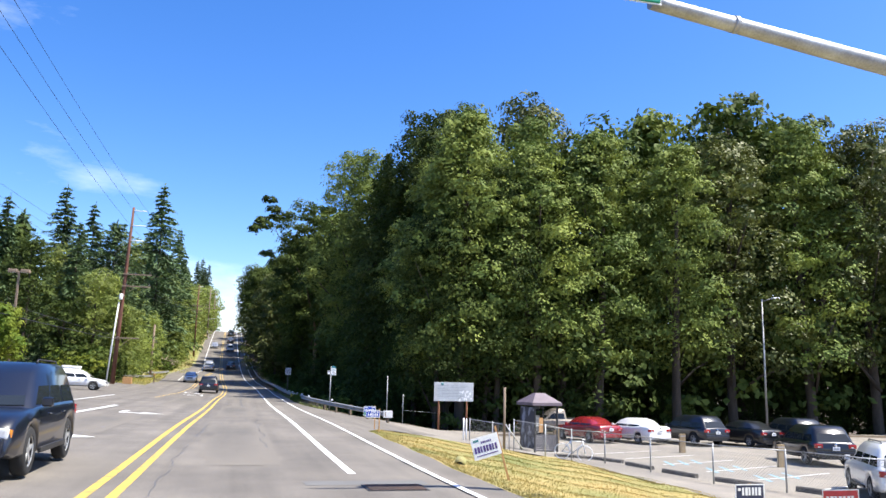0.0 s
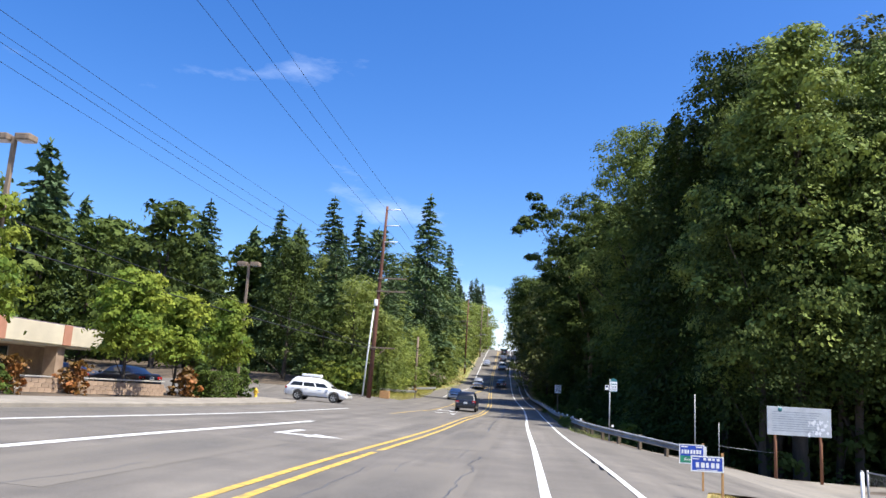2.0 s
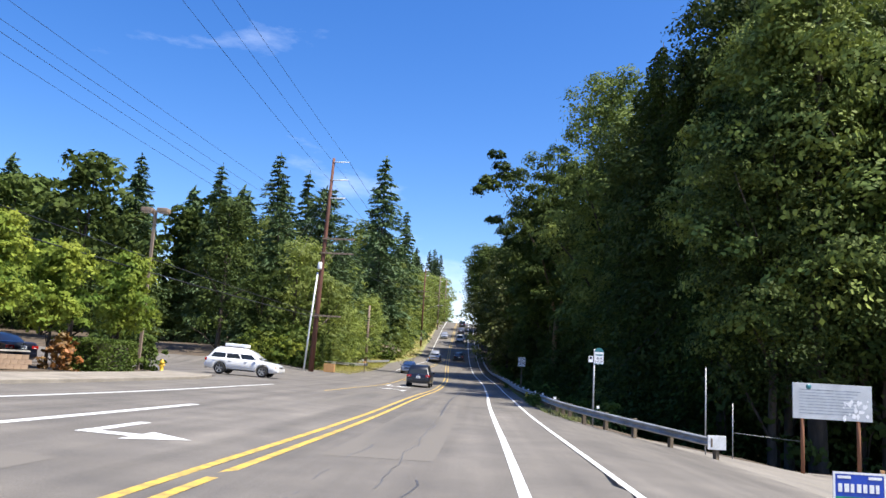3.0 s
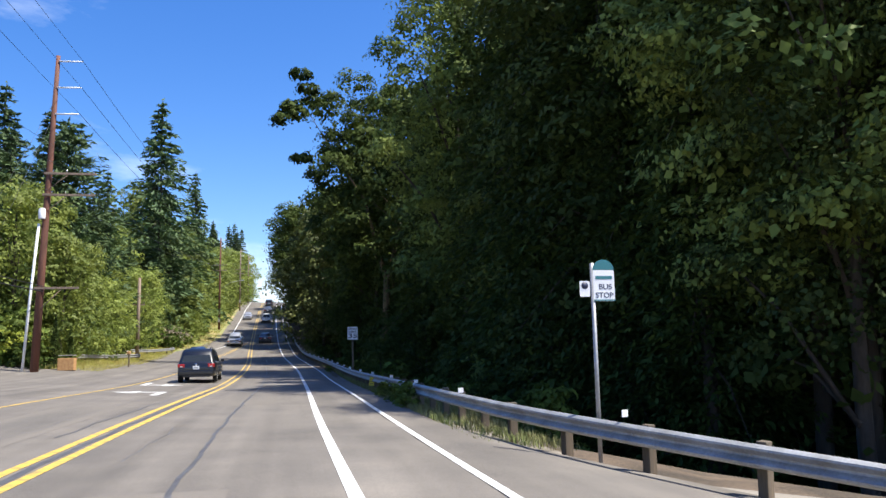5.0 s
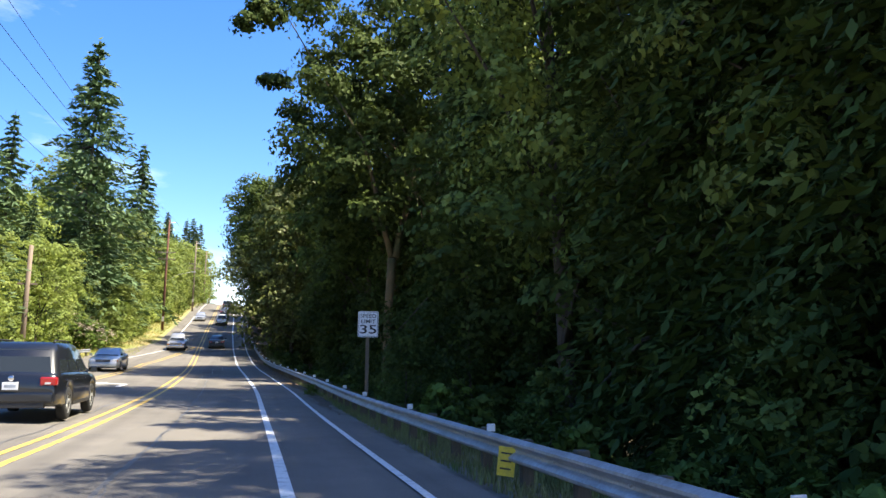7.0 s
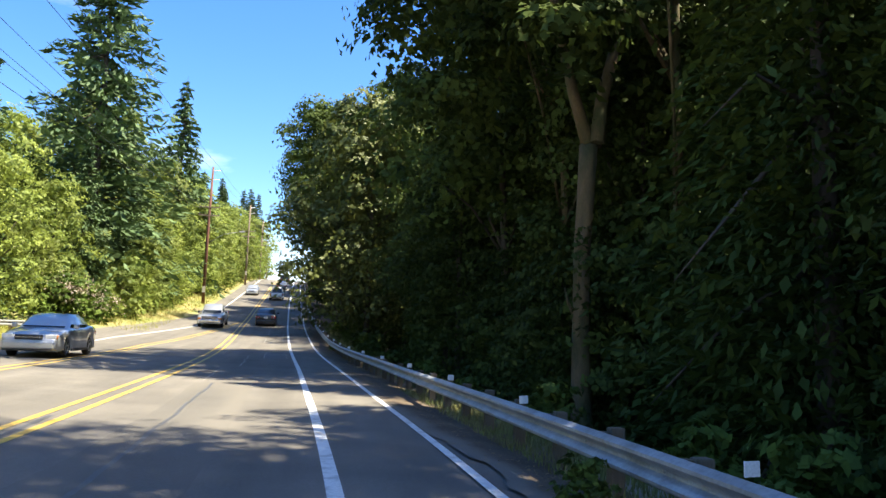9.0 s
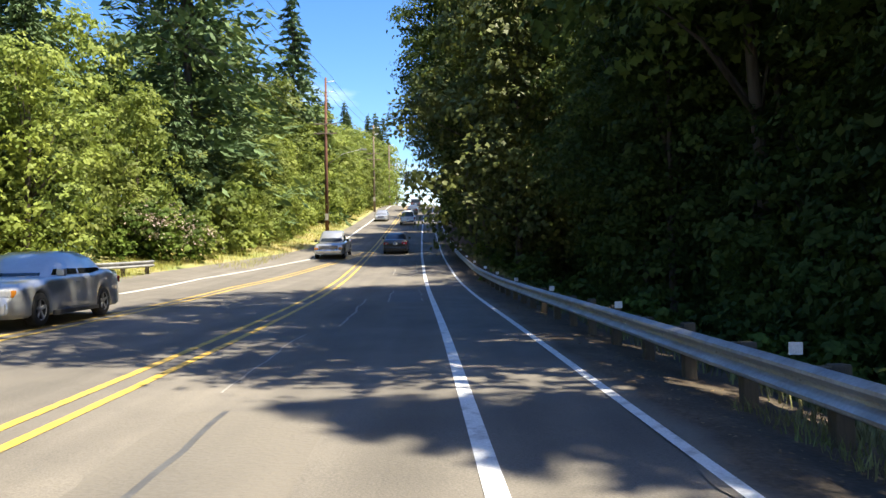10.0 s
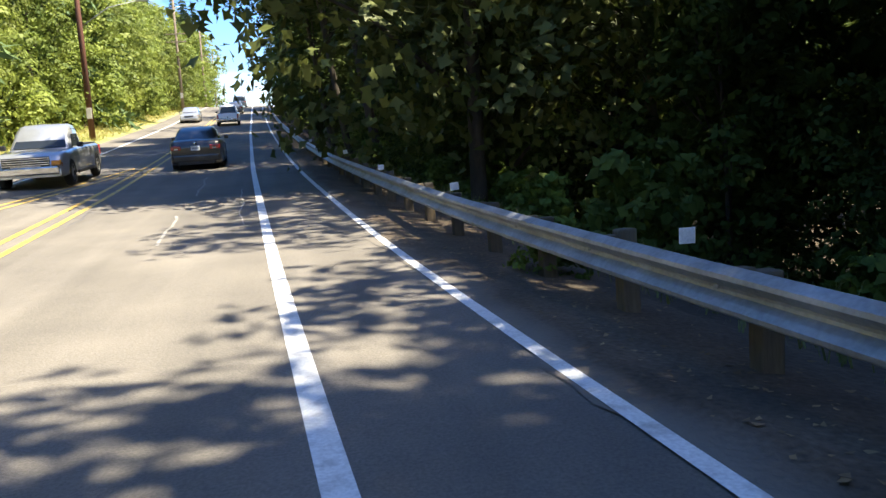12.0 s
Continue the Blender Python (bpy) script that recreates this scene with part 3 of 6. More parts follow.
# lot maples take the lighter olive leaf, standing in for sun on them
LOT_M = proto(broadleaf("bigleaf_maple", 22, 4.9, 52, 350, .15, LEAF_O, base=.25, lobe=(.22, .38), taper=1.2, foot=.3))
FILL = proto(broadleaf("undergrowth_maple", 11, 3.6, 30, 112, .2, LEAF_A, base=.0, limbs=4))
UNDER1 = proto(broadleaf("understorey_maple", 7.5, 2.6, 40, 156, .13, LEAF_A, base=.05, trunk_r=.08, big=1.15))
UNDER2 = proto(broadleaf("understorey_alder", 6.0, 2.4, 40, 156, .125, LEAF_B, base=.03, trunk_r=.07, big=1.15))
BUSH1 = proto(broadleaf("hazel_bush", 5.0, 2.5, 30, 72, .24, LEAF_L, base=.02, trunk_r=.06))
FIR1 = proto(conifer("douglas_fir", 26, 6.6, 34, NEEDLE, droop=.30, size=.5, base=.1, gap=.1, arms=9, per=70, slim=.34, blunt=.86))
FIR2 = proto(conifer("douglas_fir", 24, 5.6, 34, NEEDLE, droop=.36, size=.52, base=.05, gap=.08, arms=8, per=60, slim=.36, blunt=.9))
PINE = proto(conifer("white_pine", 22, 6.4, 34, NEEDLE, droop=.12, size=.5, base=.12, gap=.05, arms=10, per=70, blunt=.5, slim=.28))
FARFIR = proto(conifer("hill_fir", 22, 5.2, 26, NEEDLE, droop=.34, size=.95, base=.04, per=20))
CEDAR1 = proto(conifer("western_red_cedar", 22, 4.2, 64, CEDAR, droop=1.0, size=.21, base=.04, per=84, arms=9, slim=.36))
CEDAR2 = proto(conifer("western_red_cedar", 22, 4.2, 60, CEDAR, droop=.9, size=.34, base=.04, per=30, arms=8, slim=.36))
STREET = proto(broadleaf("street_maple", 6.4, 2.1, 50, 180, .13, LEAF_Y, base=.36, trunk_r=.085))
FLOWER = proto(broadleaf("flowering_bush", 2.8, 1.5, 22, 60, .16, LEAF_S, base=.02, trunk_r=.03, limbs=4))
leaves("blossom", crown_points([(.7, .2, 2.2), (-.6, -.3, 2.3), (0, .5, 2.7), (.2, -.7, 2.0), (-.4, .3, 1.6), (.8, -.5, 1.5)], [.75] * 6, 84)[0], .09, BLOSSOM, parent=FLOWER)
SHRUB = proto(broadleaf("shrub", 2.2, 1.5, 22, 60, .16, LEAF_S, base=.02, trunk_r=.03, limbs=4))
REDSHRUB = proto(broadleaf("copper_shrub", 1.9, 1.0, 22, 60, .13, LEAF_R, base=.05, trunk_r=.03, limbs=4))
BROOM = proto(broadleaf("broom_bush", 2.4, 2.1, 26, 98, .09, LEAF_Y, base=.02, trunk_r=.04, limbs=4))
L_M = "tall broad-leaved maple with a dense dark green crown"
L_A = "tall light green alder with a feathery crown"
L_F = "dark green conical fir with drooping branches"
L_C = "cedar with hanging sprays at the wood's edge"
L_U = "young leafy tree at the wood's edge"
L_S = "sunlit yellow-green tree on the roadside slope"


def word(p):
    return L_M if p in (MID_M, EDGE_M, NEAR_M, OLIVE, LOT_M, HIGH_M, HIGH_S, HIGH_L, FILL) else L_A if p in (MID_A, EDGE_A, LOT_A) else L_C if p in (CEDAR1, CEDAR2) else L_F if p in (FIR1, FIR2) else L_S


# the wood on the right: the edge above the ravine, then taller rows behind
# several edge trees are placed and sized for the shade they cast on the road
R = random.Random(11)
# kinds picked partly by tone: dark cedars for shaded stretches, pale alders for sunlit
EDGE = [(16.4, 60.8, 20, EDGE_A), (14.6, 65.8, 17, CEDAR1), (15.2, 59.6, 15, NEAR_M), (16.6, 63.0, 21, EDGE_A), (13.4, 69.0, 11, CEDAR1), (14.0, 71.5, 22, CEDAR1), (13.6, 75.5, 24, CEDAR1), (14.0, 79.5, 25, CEDAR1), (17.6, 71.5, 28, NEAR_M), (19.0, 66.0, 25, EDGE_A), (15.8, 78, 22, EDGE_A), (13.8, 83.6, 24, CEDAR1), (15.0, 87.5, 23, EDGE_M), (13.4, 93.2, 30, EDGE_A), (15.0, 102.5, 20, CEDAR1), (13.6, 107.0, 24, CEDAR1), (15.8, 111, 24, CEDAR1), (14.0, 114.8, 27, HIGH_S), (13.6, 117, 14, EDGE_M), (12.4, 121.5, 27, HIGH_S), (11.4, 127.4, 24, HIGH_M), (14.4, 99.0, 21, EDGE_M), (10.2, 131.4, 13, EDGE_M), (10.2, 135.0, 13, EDGE_M), (10.0, 138.6, 12.5, EDGE_M), 
        (14.0, 124, 21, CEDAR1), (13.6, 130, 19, EDGE_M), (12.4, 153.0, 24, HIGH_S), (12.0, 143.0, 20, HIGH_S), (6.8, 152.0, 21, OLIVE), (6.2, 164, 24, HIGH_L), (5.8, 173, 23, HIGH_L), (5.6, 182, 22, HIGH_L), (12.0, 137, 18, CEDAR1), (6.2, 191, 22, MID_M), (6.4, 201, 23, MID_M), (6.4, 212, 24, MID_M), (6.6, 224, 25.5, MID_M), (6.8, 237, 27, MID_M), (7.0, 250, 29, MID_M), (7.2, 264, 31, MID_M), (7.4, 279, 32, MID_M), (7.8, 294, 33, MID_M),
        # tall maples hidden in the wood, added to throw shade bands over the road
        (11.0, 163, 27, HIGH_M), (10.6, 178, 29, HIGH_M), (10.8, 196, 31, HIGH_M), (10.6, 218, 33, HIGH_M), (10.8, 240, 36, HIGH_M)]
for x, y, h, p in EDGE:
    ph = {EDGE_M: 22, NEAR_M: 20, LOT_M: 22, LOT_A: 22, EDGE_A: 22, HIGH_M: 24, HIGH_S: 24, HIGH_L: 24, OLIVE: 20, MID_M: 22, CEDAR1: 22}[p]
    plant(p, x, y, (h + .6 - float(land(x, y))) / ph, rz=0 if p is HIGH_L else None, label=word(p), group="wood along the road")
for row, (x0, step, s0, kinds) in enumerate(((20.0, 6.5, 1.15, [LOT_M, CEDAR2, LOT_A, LOT_M]), (25.0, 14.0, 1.25, [MID_M, MID_A, MID_M]))):
    y = 59.0 + row * 1.5
    while y < 205 + row * 10:
        p = NEAR_M if y < 76 and not row else R.choice(kinds)
        plant(p, x0 + float(road_x(y)) + R.uniform(-1.2, 1.2) - (4.2 if y > 150 else 0), y, s0 * R.uniform(.88, 1.12) * (1.0 if y < 150 else .8), label=word(p), group="wood along the road")
        y += step * R.uniform(.8, 1.2)
# the wood behind the parking lot
for row, (y0, s0) in enumerate(((60, 1.22), (67.5, 1.55), (77, 1.68))):
    x = 17.0 + row * 2
    while x < 80:
        p = R.choice([LOT_A, LOT_M, LOT_A] if row < 1 or x < 32 else [MID_A, MID_M])
        plant(p, x, y0 + R.uniform(-2, 2) - .12 * max(0, x - 28), s0 * R.uniform(.9, 1.12) * (.95 if x < 27 else 1.04 if x < 38 else 1.0), label=word(p), group="wood behind the lot")
        x += (6.4 + 2.0 * (row == 2)) * R.uniform(.8, 1.2)
# unseen trees added behind the wood's edges, for its depth and darkness
RB = random.Random(23)
for i in range(4):
    for j in range(11):
        plant(RB.choice([FAR_A, FAR_M, FARFIR]), 32 + 9.0 * i + RB.uniform(-2.5, 2.5), 90 + 10.5 * j + RB.uniform(-3, 3), RB.uniform(.85, 1.15), rz=RB.uniform(0, 360), label="unseen filler tree deep inside the wood", group="depth of the wood")
# dense undergrowth that closes the wood
for x0 in (18.5, 25.0):
    y = 60.0
    while y < 292:
        plant(FILL, x0 + float(road_x(y)) + R.uniform(-1.2, 1.2) - (3.5 if y > 150 else 0), y, R.uniform(.85, 1.25), label="dense leafy undergrowth inside the wood", group="undergrowth in the wood")
        y += (R.uniform(4.4, 6.4) if y > 110 or x0 < 20 else 14.0) * (1.9 if y > 195 else 1.0)
for x, y, s in ((12.8, 111.4, 1.2), (12.9, 116.8, 1.3), (12.4, 120.4, 1.3), (11.8, 124.2, 1.2), (11.6, 128.0, 1.2), (11.2, 132.6, 1.2), (11.0, 137.0, 1.2)):
    plant(UNDER1, x, y, s, label=L_U, group="young trees by the guardrail")
for x, y, s in ((21.0, 126.5, 1.2), (24.4, 136.0, 1.2), (22.6, 117.5, 1.3), (23.0, 143.5, 1.05), (21.5, 150.0, 1.0), (20.5, 158.0, 1.0)):
    plant(MID_M, x, y, s, label=L_M, group="wood along the road")
# young growth at the foot of the right-hand wood
y = 72.0
while y < 296:
    if not 104 < y < 115.5:
        plant(R.choice([UNDER1, UNDER2, UNDER1]), 11.2 + float(road_x(y)) + R.uniform(-.4, 1.8) - (3.0 if y > 150 else 0), y, R.uniform(.7, 1.15), label=L_U, group="young trees by the guardrail")
    y += R.uniform(4.0, 6.4) if y < 150 else R.uniform(3.6, 5.0) * (1.0 if y < 185 else 1.6)
for x, y, s in ((22.5, 79, 1.72), (20.6, 87, 1.66)):
    plant(LOT_A, x, y, s, label=L_A, group="wood along the road")
# dark cedars, mostly added so their colour stands for the wood's shaded foot
for k in range(12):
    x, s = 20.0 + 4.1 * k, (.46, .62, .4, .55, .5, .42)[k % 6]
    plant(CEDAR2, x, 63.0 - .12 * max(0, x - 28) + (k % 3) * .5, s, label=L_C, group="cedars behind the lot")
for x, s in ((36, .7), (57, .8)):
    plant(R.choice([UNDER1, UNDER2]), x, 60.0 - .12 * max(0, x - 28), s, label=L_U, group="young trees behind the lot")
x = 19.0
while x < 78:
    plant(FILL, x, 70.0 - .12 * max(0, x - 28) + R.uniform(-1, 2), R.uniform(.8, 1.1), label="dense leafy undergrowth inside the wood", group="undergrowth in the wood")
    x += R.uniform(4.0, 6.0)
plant(FIR2, 42.5, 77, 1.58, label="tall thin fir rising above the wood")

# left: firs, the leafy slope, the wooded hill
for x, y, s, p in ((-16.4, 162, 1.36, FIR1), (-15.6, 200, 1.22, FIR2), (-18.2, 119, .98, PINE), (-24, 134, 1.08, FIR2), (-28, 132, 1.08, FIR1), (-35, 128, 1.05, FIR2), (-21, 108, .8, FIR2), (-44, 122, .95, FIR1)):
    plant(p, x, y, s, label="tall dark fir standing above the leafy slope" if p is not PINE else "broad dark pine behind the leaning pole")
for row, (x0, s0) in enumerate(((-14.8, .62), (-18.8, .85), (-25, 1.1))):
    y = 104.0
    while y < 295:
        u = x0 + (3.8 if y > 160 and row == 0 else 2.5 if y > 160 else 0)
        p = R.choice([SLOPE1, SLOPE2, SLOPE1, MID_A, SLOPE2] if row < 2 else [SLOPE1, MID_A, FIR2, MID_M])
        s = s0 * R.uniform(.85, 1.2) * (.62 if p in (MID_A, MID_M, FIR2) else 1.0) * (1.35 if y > 175 else 1.0)
        plant(p, u + float(road_x(y)) + R.uniform(-1, 1), y, s, label=word(p), group="trees on the slope")
        y += (5.6 + 2.0 * row) * R.uniform(.8, 1.2)
for x, y, s in ((-15.4, 112.5, .5), (-17.0, 126.0, .62), (-15.8, 139.5, .5), (-14.2, 156.0, .52), (-13.4, 171.0, .5), (-12.6, 184.0, .46), (-12.8, 205.0, .5), (-19.5, 146.0, .8), (-17.5, 178.0, .75), (-22.0, 115.5, .72)):
    plant(FIR2, x + float(road_x(y)), y, s, sz=1.12, label="young dark green fir among the slope trees", group="young firs on the slope")
y = 200.0
while y < 292:
    plant(R.choice([SLOPE1, SLOPE2, SLOPE1]), -11.0 + float(road_x(y)) + R.uniform(-.8, .8), y, R.uniform(.8, 1.1), label=L_S, group="trees on the slope")
    y += R.uniform(5.5, 7.5)
for y, s in ((244, .8), (256, .85), (268, .95), (279, 1.05), (290, 1.1), (301, 1.2)):
    plant(R.choice([SLOPE1, SLOPE2]), -8.4 + float(road_x(y)), y, s, label=L_S, group="trees on the slope")
for x, y, s in ((-13.5, 326, 1.15), (-14.5, 318, 1.05), (-18, 331, 1.2), (-22.5, 316, 1.1), (-16.5, 338, 1.3), (-26, 300, 1.1), (-20, 290, 1.0)):
    plant(FIR2, x, y, s, label="tall dark fir beyond the crest of the road")
for x, y, s in ((-13.6, 100.2, .15), (-14.3, 98.2, .13), (-13.2, 102.4, .12)):
    plant(CEDAR2, x, y, s, sz=1.1, label="slim columnar cypress beside the leaning pole", category="shrub", group="cypress shrubs")
y = 101.0
while y < 215:
    plant(R.choice([BUSH1, BUSH1, SHRUB]), (-16.2 if y < 141 else -13.0 if y < 150 else -10.6) + float(road_x(y)) + R.uniform(-1.0, .3), y, R.uniform(.55, 1.0), label="bushy young growth on the sunlit slope", group="bushes on the slope")
    y += R.uniform(2.6, 4.2)
for x, y, s in ((-12.6, 145.5, 1.05), (-11.6, 147.2, .9), (-13.9, 146.0, 1.1)):
    plant(FLOWER, x, y, s, label="bush with pale tan seed heads on the bank", category="bush", group="flowering bushes")
y = 103.0
while y < 158:
    plant(FILL, -21.5 + R.uniform(-1, 1), y, R.uniform(.8, 1.1), label="dense leafy undergrowth on the slope", group="undergrowth on the slope")
    y += R.uniform(5.0, 7.0)
for i in range(74):
    x, yv = -32 - 120 * R.random() ** .9, 106 + 70 * R.random()
    plant(R.choice([FARFIR, FAR_A, FAR_M, FARFIR, FARFIR]), x, yv, R.uniform(.9, 1.35) * (1.15 if x < -60 else 1.0), label="distant tree on the wooded hill", group="wooded hill")
for i in range(34):
    sd = R.choice([-1, 1])
    plant(R.choice([FARFIR, FARFIR, FAR_A]), sd * R.uniform(10 if sd > 0 else 12, 45) - 3, 292 + R.uniform(0, 80), R.uniform(.7, 1.05), label="distant tree on the crest", group="trees on the crest")


# ---- the old maple whose bare trunk stands behind the rail ----
old = empty("old_maple", 10.75, 114.6, -3.0)
bm = bmesh.new()
tube(bm, [(0, 0, -.5), (-.05, 0, 1.0), (-.12, 0, 4), (-.08, .1, 7), (.05, .1, 9.2), (.12, .1, 10.6)], [.46, .36, .28, .26, .28, .30], 14)
limb(bm, [(.12, .1, 10.6), (.6, .2, 12.2), (1.3, .4, 14.8), (1.8, .2, 18.5)], [.27, .22, .16, .06], 10)
limb(bm, [(.0, .1, 10.6), (-.4, .2, 12.4), (-2.0, -.6, 18), (-4.6, .8, 22.5), (-7.6, 1.4, 27.6)], [.24, .18, .10, .06, .02], 10)
limb(bm, [(-.1, 0, 5.0), (-.5, .1, 5.5), (-.6, .2, 6.0)], [.08, .05, .02], 6)
part("trunk", bm, MOSSBARK, old)
lobes_o = []
for k in range(43):
    a, f = k * 2.4, (k + .5) / 43
    rr = 6.6 * math.sqrt(rng.uniform(.12, 1)) * math.sin(math.pi * (.14 + .78 * f)) ** .6
    lobes_o.append((-.9 + rr * math.cos(a), 2.6 + rr * math.sin(a), 12.8 + 17.2 * f))
# one long branch reaches out over the road
lobes_o += [(-8.0, 1.4, 26.6), (-9.6, 1.2, 26.0), (-8.8, 1.3, 27.2), (-6.6, 1.6, 27.8), (-7.6, 1.2, 30.4), (-7.0, 1.4, 29.0), (-7.6, 2.0, 22.4)]
po, no = crown_points(lobes_o, [rng.uniform(1.05, 1.75) for _ in range(43)] + [.9] * 7, 480)
leaves("crown", po, .27, LEAF_A, no, parent=old, lobed=True)
tagged(old, "forked maple trunk with mossy bark behind the guardrail", "tree")


# ---- guardrails ----
BEAM = [(o, h * .92) for o, h in [(0.0, .31), (.035, .295), (.075, .27), (.08, .24), (.045, .205), (.005, .175), (0, .155), (.005, .135), (.045, .105), (.08, .07), (.075, .04), (.035, .015), (0, 0)]]


def guardrail(name, pts, z_top, face=-1, spacing=1.9, reflect=(), label="", sink=0.0):
    """A W-beam rail along plan points, on timber posts with blocks; face is the side that bulges to the road."""
    P = [Vector((x, y, 0)) for x, y in pts]
    # resample
    q, acc = [P[0]], 0.0
    for a, b in zip(P, P[1:]):
        d = (b - a).length
        n = max(1, int(d / spacing + .5))
        q += [a.lerp(b, (i + 1) / n) for i in range(n)]
    root = empty(name, q[0].x, q[0].y, float(land(q[0].x, q[0].y)))
    inv = root.matrix_world.inverted()

    def sect(i):
        d = (q[min(i + 1, len(q) - 1)] - q[max(i - 1, 0)]).normalized()
        nrm = Vector((d.y, -d.x, 0)) * -face
        return q[i], d, nrm * -1

    SEG = 4
    for s in range(0, len(q) - 1, SEG):
        v, f = [], []
        idx = list(range(s, min(s + SEG, len(q) - 1) + 1))
        for i in idx:
            p, d, nrm = sect(i)
            g = float(land(p.x, p.y)) + z_top - .31 - sink
            off = .004 if (s // SEG) % 2 else 0.0
            for o, h in BEAM:
                w = inv @ (p + nrm * (o + off) + Vector((0, 0, g + h)))
                v.append(w)
            for o, h in reversed(BEAM):
                w = inv @ (p + nrm * (o + off - .006) + Vector((0, 0, g + h)))
                v.append(w)
        m = 2 * len(BEAM)
        for k in range(len(idx) - 1):
            for j in range(m):
                f.append((k * m + j, k * m + (j + 1) % m, (k + 1) * m + (j + 1) % m, (k + 1) * m + j))
        raw("beam", v, f, STEEL, root, smooth=False)
    pm = bpy.data.meshes.new("post")
    bm = boxed(-.075, .075, -.07, .07, -.6, .73, .02)
    bm.to_mesh(pm)
    bm.free()
    pm.materials.append(TIMBER)
    bk = bpy.data.meshes.new("block")
    bm = boxed(-.085, .085, -.06, .06, -.17, .09, .01)
    bm.to_mesh(bk)
    bm.free()
    bk.materials.append(TIMBER)
    bt = bpy.data.meshes.new("bolt")
    bm = bmesh.new()
    lathe(bm, [(.0, .012), (.014, .012), (.02, .004), (.02, -.004)], 8, "x")
    bm.to_mesh(bt)
    bm.free()
    bt.materials.append(STEEL)
    rf = bpy.data.meshes.new("reflector")
    bm = boxed(-.06, .06, -.006, .006, 0, .10, .004)
    bm.to_mesh(rf)
    bm.free()
    rf.materials.append(WHITE)
    for i in range(len(q)):
        p, d, nrm = sect(i)
        a = math.degrees(math.atan2(d.y, d.x)) - 90
        g = float(land(p.x, p.y)) - sink
        tilt = R.uniform(-2.0, 2.0)
        for nm, me, off, zz, tl in (("post", pm, -.30, z_top - .80 + R.uniform(-.03, .05), tilt), ("block", bk, -.125, z_top - .155, 0)):
            o = new(nm, me)
            o.parent = root
            c = p + nrm * off
            o.matrix_basis = inv @ pose(c.x, c.y, g + zz, tl, 0, a)
        o = new("bolt", bt)
        o.parent = root
        c = p + nrm * .012
        o.matrix_basis = inv @ pose(c.x, c.y, g + z_top - .155, 0, 0, a + (180 if face < 0 else 0))
        for ry_ in [v for v in reflect if i and q[i - 1].y < v <= p.y]:
            o = new("reflector", rf)
            o.parent = root
            c = q[i - 1].lerp(p, (ry_ - q[i - 1].y) / (p.y - q[i - 1].y)) + nrm * -.06
            o.matrix_basis = inv @ pose(c.x, c.y, g + z_top - .03, 0, R.uniform(-4, 4), a + 8)
    return tagged(root, label, "guardrail")


RAIL_R = [(8.9, 48.7), (7.9, 50.4), (7.0, 52.0), (6.25, 53.6), (5.65, 55.3), (5.3, 57.2)] + [(float(np.interp(y, [57, 62, 95, 115, 130, 250], [5.1, 4.85, 4.5, 4.5, 4.35, 4.3]) + road_x(y)), y) for y in np.arange(60.6, 250, 5.0)]
REFLECTORS = (53.8, 59.8, 65.1, 70.3, 76.3, 81.5, 87.2, 91.2, 96.2, 101.3, 105.9, 110.8, 116.2, 121.6, 127.0, 131.6, 136.0, 141.4, 146.9, 152.3, 157.8, 163.5, 169.0, 174.5)
rail = guardrail("guardrail", RAIL_R, .67, spacing=1.67, reflect=REFLECTORS, label="galvanised steel guardrail on weathered timber posts")
# yellow hazard plate bolted to the rail's face
mk = part("marker_plate", boxed(-.105, .105, -.004, .004, -.17, .17, .003), YELLOWTAG, rail, "small yellow hazard plate with dark bars")
mkx = float(np.interp(75.2, [p[1] for p in RAIL_R], [p[0] for p in RAIL_R])) - .1
mk.matrix_basis = rail.matrix_world.inverted() @ pose(mkx, 75.2, float(land(mkx, 75.2)) + .36, 0, 6, -28)
for k in range(3):
    part("bar", boxed(-.07, .06, -.007, -.0045, .085 - .09 * k, .105 - .09 * k), BLACK, mk, "dark bar")
# flared end wing
bm = bmesh.new()
box(bm, -.02, .02, -.55, .05, -.42, .02, .015)
endw = part("end_wing", bm, GALV_LIT, rail, "pale flared end plate")
endw.matrix_basis = pose(0, 0, .68, 0, 0, 98)
railL = guardrail("guardrail", [(-11.2, 140.5), (-11.8, 136.5), (-12.6, 132), (-13.8, 128), (-15.2, 124.5)], .68, face=-1, reflect=(), label="steel guardrail beside the sunlit bank")
railM = guardrail("guardrail", [(-11.9, 122.0), (-12.2, 117.5), (-12.7, 112.5), (-13.8, 107)], .62, face=-1, reflect=(), label="low guardrail below the leafy slope")


# ---- poles ----
def insulator(root, x, y, z, r=.05):
    bm = bmesh.new()
    lathe(bm, [(.02, 0), (.02, .05), (r, .06), (r * .7, .10), (r * .9, .12), (.03, .17), (0, .18)], 8, at=(x, y, z))
    part("insulator", bm, CHROME, root)


def street_lamp_arm(root, z, reach, rise):
    part("lamp_arm", tubed([(0, 0, z), (reach * .5, 0, z + rise * .75), (reach, 0, z + rise)], [.035, .03, .025], 6), STEEL, root)
    bm = boxed(reach - .05, reach + .65, -.12, .12, z + rise - .05, z + rise + .09, .05)
    part("lamp_head", bm, STEEL, root, "grey cobra-head street light")


# the leaning pole at the side street
P1 = Vector((-13.7, 96.2, 0))
P1.z = float(land(P1.x, P1.y))
lean_top = Vector((.55, .3, 20.6))
pole = empty("utility_pole", *P1)
part("pole", tubed([(0, 0, -.5), lean_top * .35, lean_top * .7, lean_top], [.26, .22, .18, .13], 12), POLEWOOD, pole)


def on_pole(z):
    return lean_top * (z / lean_top.z)


